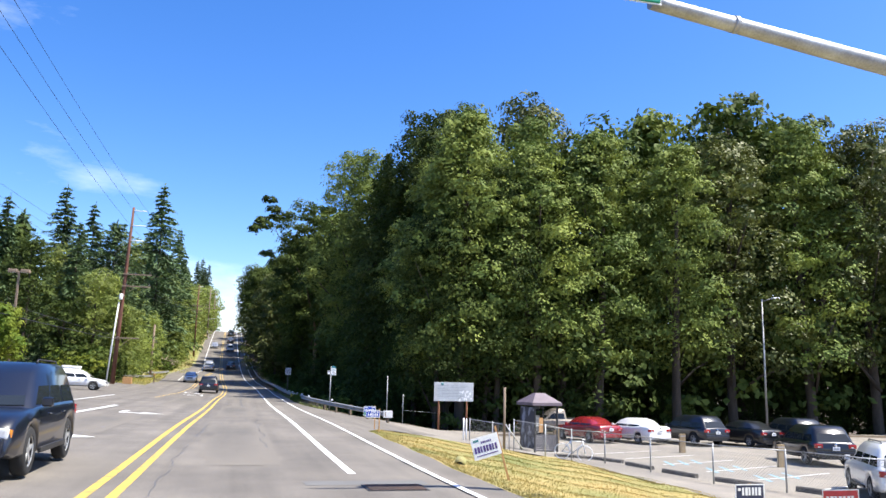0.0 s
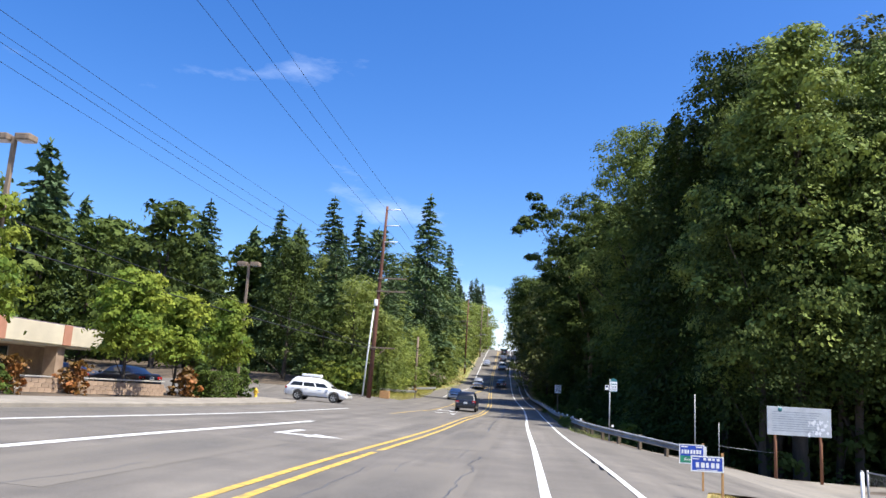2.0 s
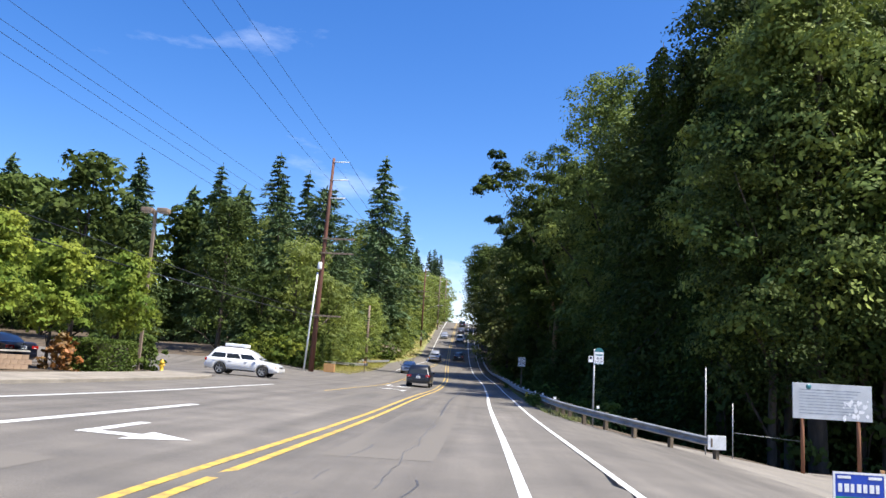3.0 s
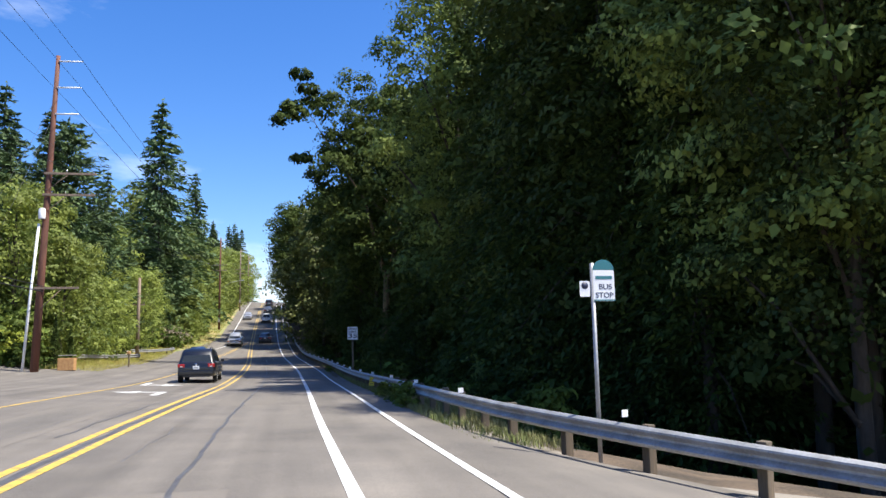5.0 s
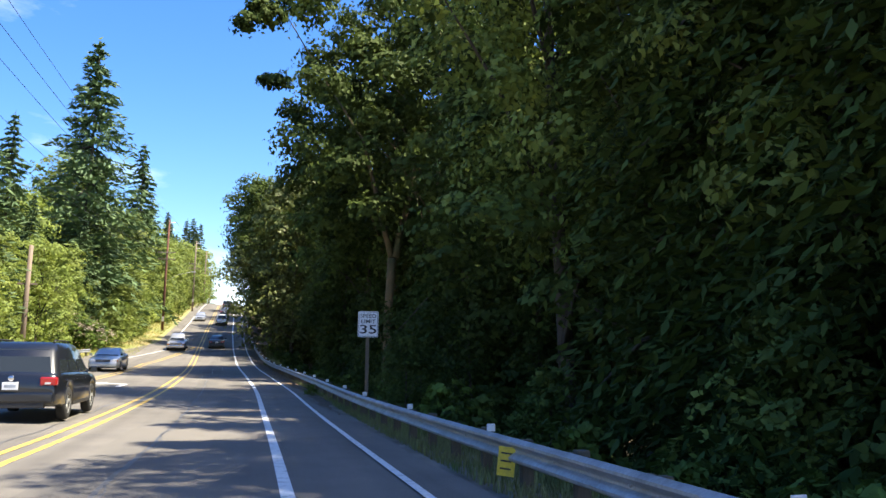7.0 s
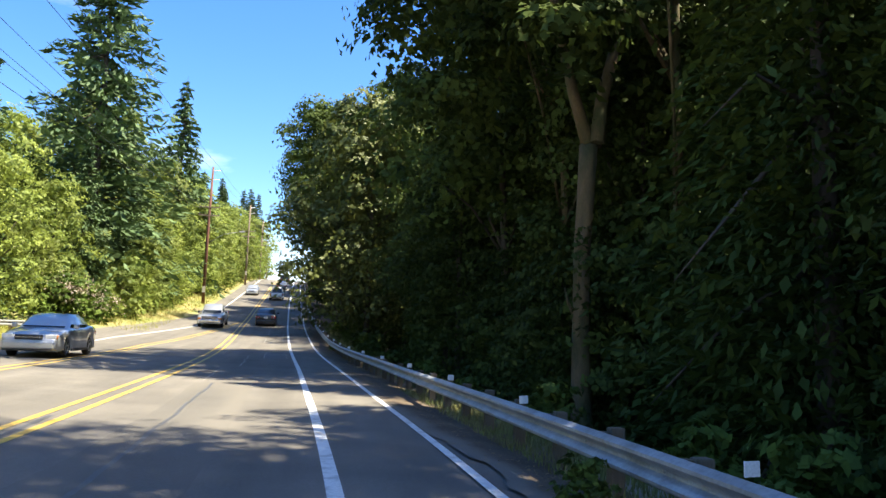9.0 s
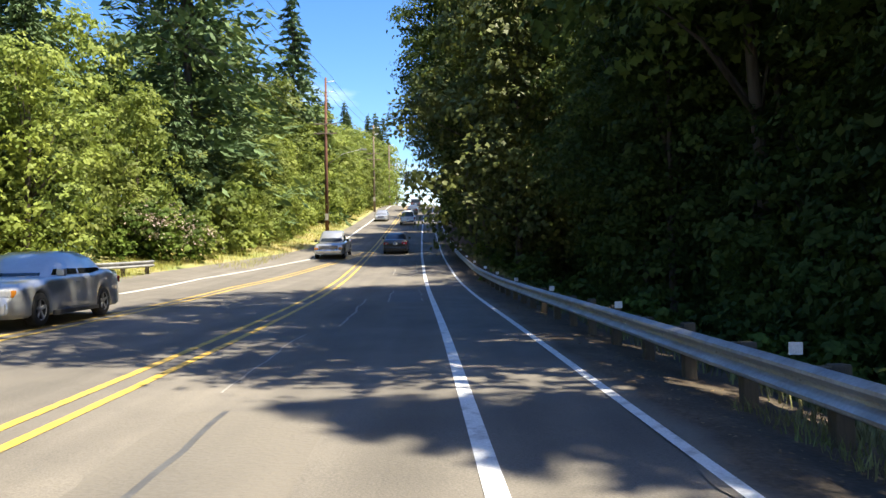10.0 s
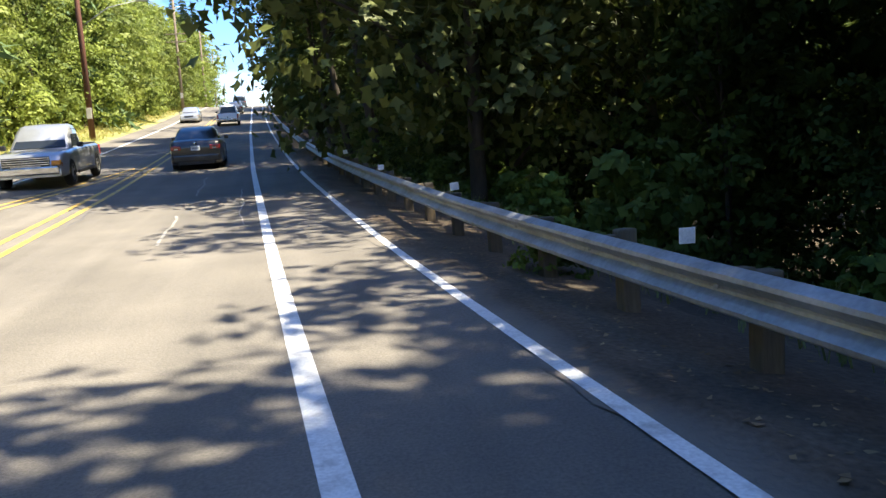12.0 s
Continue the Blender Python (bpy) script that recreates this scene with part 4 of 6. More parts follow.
for z, l in ((20.2, 1.55), (18.4, 1.6), (16.6, 1.55)):
    c = on_pole(z)
    part("arm", tubed([c + Vector((.1, -.1, 0)), c + Vector((l * .5, -.1, .02)), c + Vector((l, -.1, .05))], [.06, .055, .045], 8), WHITE, pole, "pale insulator arm")
for z in (12.6, 11.2):
    c = on_pole(z)
    part("crossarm", boxed(-.25, 2.9, -.06, .06, -.07, .07, .01, Matrix.Translation(c + Vector((0, -.2, 0)))), GREYWOOD, pole)
    for x in (.3, 1.1, 1.9, 2.7):
        insulator(pole, c.x + x, c.y - .2, c.z + .07)
    part("brace", tubed([c + Vector((.1, -.2, -1.0)), c + Vector((1.2, -.2, -.06))], .025, 5), GREYWOOD, pole)
c = on_pole(5.2)
part("crossarm", boxed(-.3, 2.3, -.06, .06, -.07, .07, .01, Matrix.Translation(c + Vector((0, -.2, 0)))), GREYWOOD, pole)
part("brace", tubed([c + Vector((.1, -.2, -1.3)), c + Vector((1.3, -.2, -.06))], .03, 5), GREYWOOD, pole)
bm = bmesh.new()
lathe(bm, [(0, 0), (.2, 0), (.21, .05), (.21, .62), (.15, .68), (0, .69)], 14, at=tuple(on_pole(9.6) + Vector((-.15, -.28, 0))))
part("terminal_can", bm, WHITE, pole, "white cable terminal can")
part("conduit", tubed([Vector((-.62, -.2, -.2)), on_pole(4.5) + Vector((-.50, -.2, 0)), on_pole(9.3) + Vector((-.3, -.25, 0))], .085, 8), WHITE, pole, "white plastic cable conduit")
for a, b in (((.1, .1, 17.5), (-6, 6, 9)), ((.1, .1, 16.5), (-5, 6, 8))):
    part("guy_wire", tubed([on_pole(a[2]), b], .012, 4), STEEL, pole)
tagged(pole, "tall leaning red-brown utility pole with crossarms", "utility pole")

stub = empty("utility_pole", -12.4, 123.5, float(land(-12.0, 122)))
part("pole", tubed([(0, 0, -.5), (0, 0, 4), (.05, 0, 8.0)], [.19, .17, .14], 10), GREYWOOD, stub)
part("crossarm", boxed(-.6, .6, -.05, .05, 5.3, 5.42, .01), GREYWOOD, stub)
insulator(stub, -.5, 0, 5.42)
insulator(stub, .5, 0, 5.42)
tagged(stub, "short grey-brown cable pole by the slope", "utility pole")


def power_pole(x, y, z, h, mat, lamp=None, label=""):
    root = empty("utility_pole", x, y, z)
    part("pole", tubed([(0, 0, -.5), (0, 0, h * .5), (.1, 0, h)], [.2, .17, .11], 10), mat, root)
    for zz, w in ((h - .5, 1.0), (h - 1.6, 0.9)):
        part("arm", tubed([(0, 0, zz), (w, 0, zz + .1)], [.05, .04], 6), WHITE, root, "pale insulator arm")
    for zz in (h - 5.0, h - 6.0):
        part("crossarm", boxed(-1.2, 1.2, -.16, -.06, zz, zz + .12, .01), GREYWOOD, root)
        for xx in (-1.1, -.5, .5, 1.1):
            insulator(root, xx, -.11, zz + .12)
    part("meter_box", boxed(-.16, .16, -.32, -.18, 1.4, 2.1, .02), CONCRETE, root)
    if lamp:
        street_lamp_arm(root, lamp[0], lamp[1], lamp[2])
    return tagged(root, label, "utility pole")


power_pole(-9.7, 186, 5.3, 16.5, POLEWOOD, (7.2, 3.6, 1.6), "red-brown utility pole with a street light")
power_pole(-9.0, 238, 12.0, 14.5, GREYWOOD, None, "brown utility pole further up the hill")
power_pole(-8.7, 275, 16.0, 13.5, GREYWOOD, (7.5, 2.5, .8), "utility pole near the crest")
power_pole(-8.7, 305, 17.6, 12.0, GREYWOOD, None, "utility pole at the crest")


def cable(a, b, sag, r=.014, name="power_cable", label="thin dark overhead power cable"):
    a, b = Vector(a), Vector(b)
    pts = [a.lerp(b, t) - Vector((0, 0, 4 * sag * t * (1 - t))) for t in np.linspace(0, 1, 15)]
    return tagged(part(name, tubed(pts, r, 4), BLACK), label, "cable", "overhead cables")


top1 = [P1 + on_pole(z) + Vector((1.55, -.1, .1)) for z in (20.2, 18.4, 16.6)]
for k, p in enumerate(top1):
    cable((-11.0 + .5 * k, -6, 18.6 - 1.7 * k), p, 1.0, .014)
    cable(p, (-8.8, 186, 5.3 + 16.4 - 1.1 * k), 1.2, .02)
for k in range(4):
    p = P1 + on_pole(12.6 if k % 2 else 11.2) + Vector((.3 + .8 * k, -.2, .2))
    cable((-17.0 + 1.0 * k, -6, 11.8 - .4 * k), p, .9, .009)
    cable(p, (-10.8 + .6 * k, 185.9, 5.3 + 11.4), 1.0, .016)
for k, z in enumerate((5.2, 4.9)):
    cable((-21.5, 2, 8.6 - 1.6 * k), P1 + on_pole(z + .1) + Vector((.2, -.2, 0)), .5, .03 if k else .022, label="thick black telephone cable")
for y0, z0, y1, z1 in ((186, 21.6, 238, 26.3), (238, 26.3, 275, 29.3), (275, 29.3, 305, 29.4)):
    for k in range(3):
        cable((-8.8, y0, z0 - 1.1 * k), (-8.2, y1, z1 - 1.1 * k), .5, .02)

# ---- signal mast arm over the junction ----
mast = empty("traffic_signal_mast", 15.6, 11.0, float(land(15.6, 11)))
zb = mast.location.z
part("pole", tubed([(0, 0, -.3), (0, 0, 4), (0, 0, 7.4 - zb)], [.19, .16, .13], 14), STEEL, mast)
part("mast_arm", tubed([(0, 0, 6.75 - zb), (-4.8, 0, 7.32 - zb), (-9.2, 0, 7.80 - zb), (-9.5, 0, 7.83 - zb)], [.20, .165, .125, .12], 14), STEEL, mast, "tapered grey mast arm")
part("arm_joint", tubed([(-7.85, 0, 7.66 - zb), (-7.95, 0, 7.67 - zb)], .15, 14), STEEL, mast)
part("base_flange", boxed(-.28, .28, -.28, .28, -.05, .05, .02), STEEL, mast)
SIGN_G = material("green_sign", (0.0, 0.30, 0.17), 0.4, dark=(0.0, 0.27, 0.15), bump=0)
gs = part("street_name_sign", boxed(-10.2, -9.42, -.18, -.16, 7.74 - zb, 8.08 - zb, .02), SIGN_G, mast, "green street name plate")
part("border", boxed(-10.23, -9.39, -.158, -.15, 7.71 - zb, 8.11 - zb, .004), WHITE, gs)
part("lettering", boxed(-10.2, -9.6, -.186, -.181, 7.89 - zb, 8.0 - zb), WHITE, gs)
tagged(mast, "grey steel signal mast arm reaching over the road", "signal mast")


# ---- signs ----
def text(name, body, size, mat, parent, m, align="CENTER", sx=1.0):
    cu = bpy.data.curves.new(name, "FONT")
    cu.body, cu.size, cu.align_x, cu.align_y, cu.extrude = body, size, align, "CENTER", 0.001
    cu.offset = size * 0.008
    tmp = bpy.data.objects.new(name, cu)
    scene.collection.objects.link(tmp)
    me = bpy.data.meshes.new_from_object(tmp.evaluated_get(bpy.context.evaluated_depsgraph_get()))
    bpy.data.objects.remove(tmp)
    me.materials.clear()
    me.materials.append(mat)
    ob = new(name, me)
    ob.parent = parent
    ob.matrix_basis = m @ pose(0, 0, 0, 90, 0, 0) @ Matrix.Diagonal((sx, 1, 1, 1))
    return ob


def rounded_plate(w, h, t=.004, r=.04):
    bm = bmesh.new()
    vs = []
    for cx, cz, a0 in ((w / 2 - r, h / 2 - r, 0), (-w / 2 + r, h / 2 - r, 90), (-w / 2 + r, -h / 2 + r, 180), (w / 2 - r, -h / 2 + r, 270)):
        for k in range(5):
            a = radians(a0 + 22.5 * k)
            vs.append(bm.verts.new((cx + r * math.cos(a), 0, cz + r * math.sin(a))))
    f = bm.faces.new(vs)
    e = bmesh.ops.extrude_face_region(bm, geom=[f])
    bmesh.ops.translate(bm, vec=(0, t, 0), verts=[g for g in e["geom"] if isinstance(g, bmesh.types.BMVert)])
    bmesh.ops.recalc_face_normals(bm, faces=bm.faces)
    return bm


# speed limit sign: plate 0.61 x 0.76
sp = empty("speed_limit_sign", 5.44, 88.95, float(land(5.44, 88.95)), 3)
spz = sp.location.z
part("post", boxed(-.05, .05, .0, .045, -.5, 2.35 - spz, .006), TIMBER, sp, "weathered square post")
bz = 2.05 - spz
pl = part("plate", rounded_plate(.61, .76), WHITE, sp, "white rectangular plate with black border")
pl.matrix_basis = pose(0, -.012, bz)
for x0, x1, z0, z1 in ((-.285, .285, .352, .364), (-.285, .285, -.364, -.352), (-.285, -.273, -.35, .35), (.273, .285, -.35, .35)):
    part("border", boxed(x0, x1, -.016, -.0125, bz + z0, bz + z1), BLACK, pl).matrix_basis = pose(0, .012, -bz)
for s, z, size, wx in (("SPEED", .235, .16, 1.12), ("LIMIT", .075, .16, 1.14), ("35", -.165, .36, 1.55)):
    text("lettering", s, size, BLACK, pl, pose(0, -.003, z), sx=wx)
for z in (.31, -.31):
    bm = bmesh.new()
    lathe(bm, [(0, .006), (.012, .005), (.014, 0)], 8)
    part("bolt", bm, STEEL, pl).matrix_basis = pose(0, -.001, z, 90)
tagged(sp, "white speed limit 35 sign on a post", "road sign")

# bus stop sign
TEAL = material("teal_sign", (0.03, 0.17, 0.19), 0.4, dark=(0.025, 0.14, 0.16), bump=0)
NAVY = material("navy_print", (0.03, 0.04, 0.09), 0.5, bump=0)
bs = empty("bus_stop_sign", 6.17, 54.6, -.70, 4)
part("pole", tubed([(0, 0, -.4), (0, 0, 2.95)], .033, 10), STEEL, bs)
bp = part("plate", rounded_plate(.36, .48, .003, .02), WHITE, bs, "white plate with blue lettering")
bp.matrix_basis = pose(.175, -.036, 2.60)
bm = bmesh.new()
vs = [bm.verts.new((.18 * math.cos(a), y, .16 * math.sin(a))) for y in (0, .003) for a in np.linspace(0, math.pi, 13)]
bm.faces.new(vs[:13])
bm.faces.new(vs[13:][::-1])
for i in range(12):
    bm.faces.new((vs[i], vs[i + 13], vs[i + 14], vs[i + 1]))
bm.faces.new((vs[12], vs[25], vs[13], vs[0]))
part("cap", bm, TEAL, bs, "rounded teal cap").matrix_basis = pose(.175, -.036, 2.845)
text("lettering", "BUS", .115, NAVY, bp, pose(.02, -.003, -.02), sx=1.15)
text("lettering", "STOP", .115, NAVY, bp, pose(.0, -.003, -.15), sx=1.1)
part("print_bar", boxed(-.14, .14, -.004, -.002, .10, .15), TEAL, bp, "small unreadable print")
part("edge_strip", boxed(-.18, .18, -.004, -.002, -.235, -.215), TEAL, bp)
ip = part("info_plate", rounded_plate(.17, .24, .003, .015), WHITE, bs, "small white plate with a round mark")
ip.matrix_basis = pose(-.15, -.037, 2.55)
bm = bmesh.new()
lathe(bm, [(0, .004), (.055, .004), (.055, 0)], 16)
part("round_mark", bm, NAVY, ip).matrix_basis = pose(0, -.001, .05, 90)
tagged(bs, "bus stop sign with a teal cap on a steel pole", "bus stop sign")

# thin bare post
tp = empty("sign_post", 9.52, 51.2, -1.45)
part("post", tubed([(0, 0, -.3), (0, 0, 3.15)], [.026, .024], 8), STEEL, tp)
tagged(tp, "thin bare grey post by the driveway", "post")
tp2 = empty("sign_post", 10.9, 52.6, -1.7)
part("post", tubed([(0, 0, -.3), (0, 0, 2.2)], [.018, .017], 8), STEEL, tp2)
part("wire", tubed([(0, 0, 1.15), (1.3, .3, 1.05), (2.7, .5, .95)], .008, 5), STEEL, tp2, "thin slack wire")
tagged(tp2, "thin grey rod with a slack wire by the driveway", "post")

# information board
ib = empty("information_board", 14.5, 52.7, -1.95, 0)
for x in (-1.05, .95):
    part("post", tubed([(x, .08, -.4), (x, .08, 3.0)], [.075, .07], 8), RUSTWOOD, ib)
panel = part("panel", boxed(-1.42, 1.40, -.03, .03, 2.05, 3.33, .006), FADED, ib, "faded pale blue panel with peeling print")
BAR = material("faded_print", (0.33, 0.37, 0.42), 0.6, bump=0)
for k in range(9):
    part("print_bar", boxed(-1.2, 1.0 - .12 * (k % 3), -.034, -.031, 3.08 - .105 * k, 3.11 - .105 * k), BAR, panel)
bm = bmesh.new()
lathe(bm, [(0, .004), (.1, .004), (.1, 0)], 18)
part("round_emblem", bm, TEAL, panel).matrix_basis = pose(-.85, -.031, 3.2, 90)
for k in range(26):
    x, z, w = R.uniform(.35, 1.3), R.uniform(2.1, 2.85), R.uniform(.03, .11)
    bm = bmesh.new()
    vs = [bm.verts.new((x + w * R.uniform(.5, 1) * math.cos(a), -.0345 - .0002 * k, z + w * 1.3 * R.uniform(.5, 1) * math.sin(a))) for a in np.linspace(0, 5.6, 8)]
    bm.faces.new(vs)
    part("peeled_patch", bm, WHITE, panel)
tagged(ib, "weathered information board on two wooden posts", "notice board")

BLUE_S = material("blue_sign", (0.01, 0.06, 0.45), 0.4, dark=(0.01, 0.05, 0.38), bump=0)
GREEN_S = material("green_yard_sign", (0.02, 0.28, 0.16), 0.4, bump=0)
RED_S = material("red_yard_sign", (0.55, 0.03, 0.04), 0.4, bump=0)
NAVY_S = material("navy_yard_sign", (0.02, 0.03, 0.08), 0.4, bump=0)
PURPLE = material("purple_print", (0.09, 0.05, 0.24), 0.5, bump=0)


def yard_sign(x, y, z, rz, stake_h, w, h, lower, ground_mat, bars, side=.5, tilt=0, label="", text_body=None, wood=ORANGEWOOD, edge=None):
    """A stake with a printed board; bars are (x0, x1, z0, z1, material) in the board's own metres."""
    root = empty("campaign_sign", x, y, z, rz, 0, tilt)
    part("stake", boxed(-.02, .02, 0, .02, -.3, stake_h, .004), wood, root)
    x0 = -w * side
    pb = part("board", boxed(x0, x0 + w, -.008, -.001, lower, lower + h, .002), ground_mat, root)
    if edge:
        for a, b, c, d in ((0, w, 0, .02), (0, w, h - .02, h), (0, .02, .02, h - .02), (w - .02, w, .02, h - .02)):
            part("border", boxed(x0 + a, x0 + b, -.0105, -.0085, lower + c, lower + d), edge, pb)
    for a, b, c, d, m in bars:
        part("print_bar", boxed(x0 + a, x0 + b, -.0125, -.0085, lower + c, lower + d), m, pb)
    if text_body:
        text("lettering", text_body[0], text_body[1], WHITE, pb, pose(x0 + text_body[2], -.0125, lower + text_body[3]))
    return tagged(root, label, "yard sign", "campaign signs")


def print_row(x0, x1, z0, z1, n, mat):
    """A row of n upright bars of uneven width, the size of a line of print."""
    step = (x1 - x0) / n
    return [(x0 + step * k, x0 + step * (k + (.62, .74, .55, .68)[k % 4]), z0, z1, mat) for k in range(n)]


yard_sign(5.22, 31.0, float(land(5.22, 31.0)), 0, .90, .48, .37, .50, BLUE_S, [(.04, .16, .31, .335, WHITE), (.32, .44, .31, .335, WHITE), (.02, .46, .02, .15, GREEN_S)] + print_row(.045, .44, .19, .265, 7, WHITE), side=.95, label="blue and green campaign sign on a wooden stake", text_body=("Assessor", .08, .24, .085), edge=WHITE)
yard_sign(4.93, 28.4, float(land(4.93, 28.4)), 0, .82, .52, .25, .51, BLUE_S, [(.03, .13, .19, .205, WHITE), (.1, .42, .028, .038, WHITE)] + print_row(.2, .48, .18, .22, 4, WHITE) + print_row(.08, .48, .065, .145, 5, WHITE), side=.97, label="blue and white campaign sign on a wooden stake", edge=WHITE)
yard_sign(5.12, 15.0, float(land(5.12, 15.0)) - .02, -4, 1.1, .56, .42, .56, WHITE, [(.05, .16, .34, .38, TEAL), (.06, .5, .055, .075, PURPLE)] + print_row(.2, .42, .29, .33, 6, PURPLE) + print_row(.04, .52, .12, .24, 8, PURPLE), side=1.0, tilt=-16, label="white campaign sign with purple print leaning on its stake")
yard_sign(9.0, 12.9, float(land(9.0, 12.9)), 0, .75, .61, .46, .28, NAVY_S, [(.06, .11, .34, .39, WHITE), (.08, .54, .12, .15, RED_S)] + print_row(.14, .55, .26, .40, 6, WHITE), label="dark blue campaign sign with white print", edge=WHITE)
yard_sign(10.7, 12.6, float(land(10.7, 12.6)), 0, .9, .8, .6, .32, RED_S, [(.1, .6, .14, .18, WHITE)] + print_row(.08, .72, .30, .48, 7, WHITE), label="red campaign sign with white print", edge=WHITE)


# ---- vehicles ----
CAR_BLACK = material("black_car_paint", (0.008, 0.009, 0.013), 0.3, dark=(0.006, 0.007, 0.010), bump=0, coat=0.5)
CAR_BLUE = material("dark_blue_car_paint", (0.005, 0.007, 0.016), 0.35, dark=(0.004, 0.006, 0.013), bump=0, coat=0.6)
CAR_WHITE = material("white_car_paint", (0.78, 0.78, 0.77), 0.3, dark=(0.72, 0.72, 0.71), bump=0, coat=1.0)
CAR_SILVER = material("silver_car_paint", (0.42, 0.43, 0.44), 0.3, 0.5, dark=(0.38, 0.39, 0.40), bump=0, coat=1.0)
CAR_RED = material("red_car_paint", (0.26, 0.015, 0.02), 0.25, dark=(0.2, 0.012, 0.015), bump=0, coat=1.0)
CAR_GREY = material("grey_car_paint", (0.09, 0.095, 0.10), 0.3, 0.3, dark=(0.07, 0.075, 0.08), bump=0, coat=1.0)
CAR_TAN = material("tan_car_paint", (0.30, 0.26, 0.20), 0.35, 0.2, dark=(0.26, 0.22, 0.17), bump=0, coat=0.8)
SEATS = material("cloth_seat", (0.08, 0.08, 0.085), 0.9, bump=0.1)

# per body style: length, width, height, wheelbase, wheel radius, top line of the body (y/L, z), cabin foot and roof ends (y/L), belt, tumblehome
STYLES = {
    "sedan": (4.8, 1.82, 1.46, 2.77, .33, [(-.5, .78), (-.49, .98), (-.46, 1.04), (-.34, 1.06), (-.20, .99), (.12, .97), (.22, .95), (.38, .86), (.46, .76), (.495, .62), (.5, .5)], (-.40, .24), (-.19, .03), .95, .68),
    "suv": (4.75, 1.93, 1.72, 2.75, .37, [(-.5, .72), (-.495, .98), (-.48, 1.06), (-.3, 1.07), (.1, 1.05), (.2, 1.03), (.34, .98), (.44, .90), (.485, .76), (.5, .55)], (-.485, .27), (-.36, .03), 1.02, .73),
    "van": (4.9, 1.98, 1.76, 3.0, .35, [(-.5, .7), (-.495, 1.0), (-.48, 1.06), (.2, 1.04), (.3, 1.0), (.42, .86), (.48, .70), (.5, .5)], (-.485, .33), (-.45, .10), 1.02, .86),
    "pickup": (5.4, 1.98, 1.78, 3.4, .39, [(-.5, .7), (-.495, 1.06), (-.485, 1.10), (-.06, 1.10), (.14, 1.08), (.2, 1.07), (.40, 1.02), (.46, .95), (.495, .75), (.5, .55)], (-.085, .22), (-.05, .06), 1.08, .70),
}


def quad_panel(a, b, c, d, t=.012):
    """A thin four-cornered plate with its outer face at a, b, c, d."""
    bm = bmesh.new()
    P = [Vector(p) for p in (a, b, c, d)]
    n = (P[1] - P[0]).cross(P[2] - P[0]).normalized()
    o = [bm.verts.new(p) for p in P]
    i = [bm.verts.new(p - n * t) for p in P]
    bm.faces.new(o)
    bm.faces.new(i[::-1])
    for k in range(4):
        bm.faces.new((o[k], i[k], i[(k + 1) % 4], o[(k + 1) % 4]))
    return bm


def wheel_at(root, x, y, r, side):
    bm = bmesh.new()
    w = .105
    lathe(bm, [(r * .62, -w), (r * .9, -w), (r * .98, -w * .75), (r, -w * .4), (r, w * .4), (r * .98, w * .75), (r * .9, w), (r * .62, w)], 22, "x", (0, 0, 0))
    wh = part("wheel", bm, RUBBER, root, "black tyre on an alloy rim")
    wh.matrix_basis = pose(x, y, r)
    bm = bmesh.new()
    lathe(bm, [(r * .63, w * .85), (r * .60, w * .5), (r * .52, w * .2), (r * .1, w * .35), (0, w * .4)] if side > 0 else [(r * .63, -w * .85), (r * .60, -w * .5), (r * .52, -w * .2), (r * .1, -w * .35), (0, -w * .4)], 22, "x")
    rim = part("rim", bm, DARK, wh)
    bm = bmesh.new()
    tubes = [(0, 0, 0)]
    for k in range(5):
        a = 2 * math.pi * k / 5
        m = Matrix.Rotation(a, 4, "X")
        box(bm, side * w * .45, side * w * .8, -r * .09, r * .09, 0, r * .62, .012, m)
    lathe(bm, [(r * .65, side * w * .9), (r * .62, side * w * .95), (r * .57, side * w * .8)], 22, "x")
    part("spokes", bm, STEEL, wh, "silver alloy spokes")


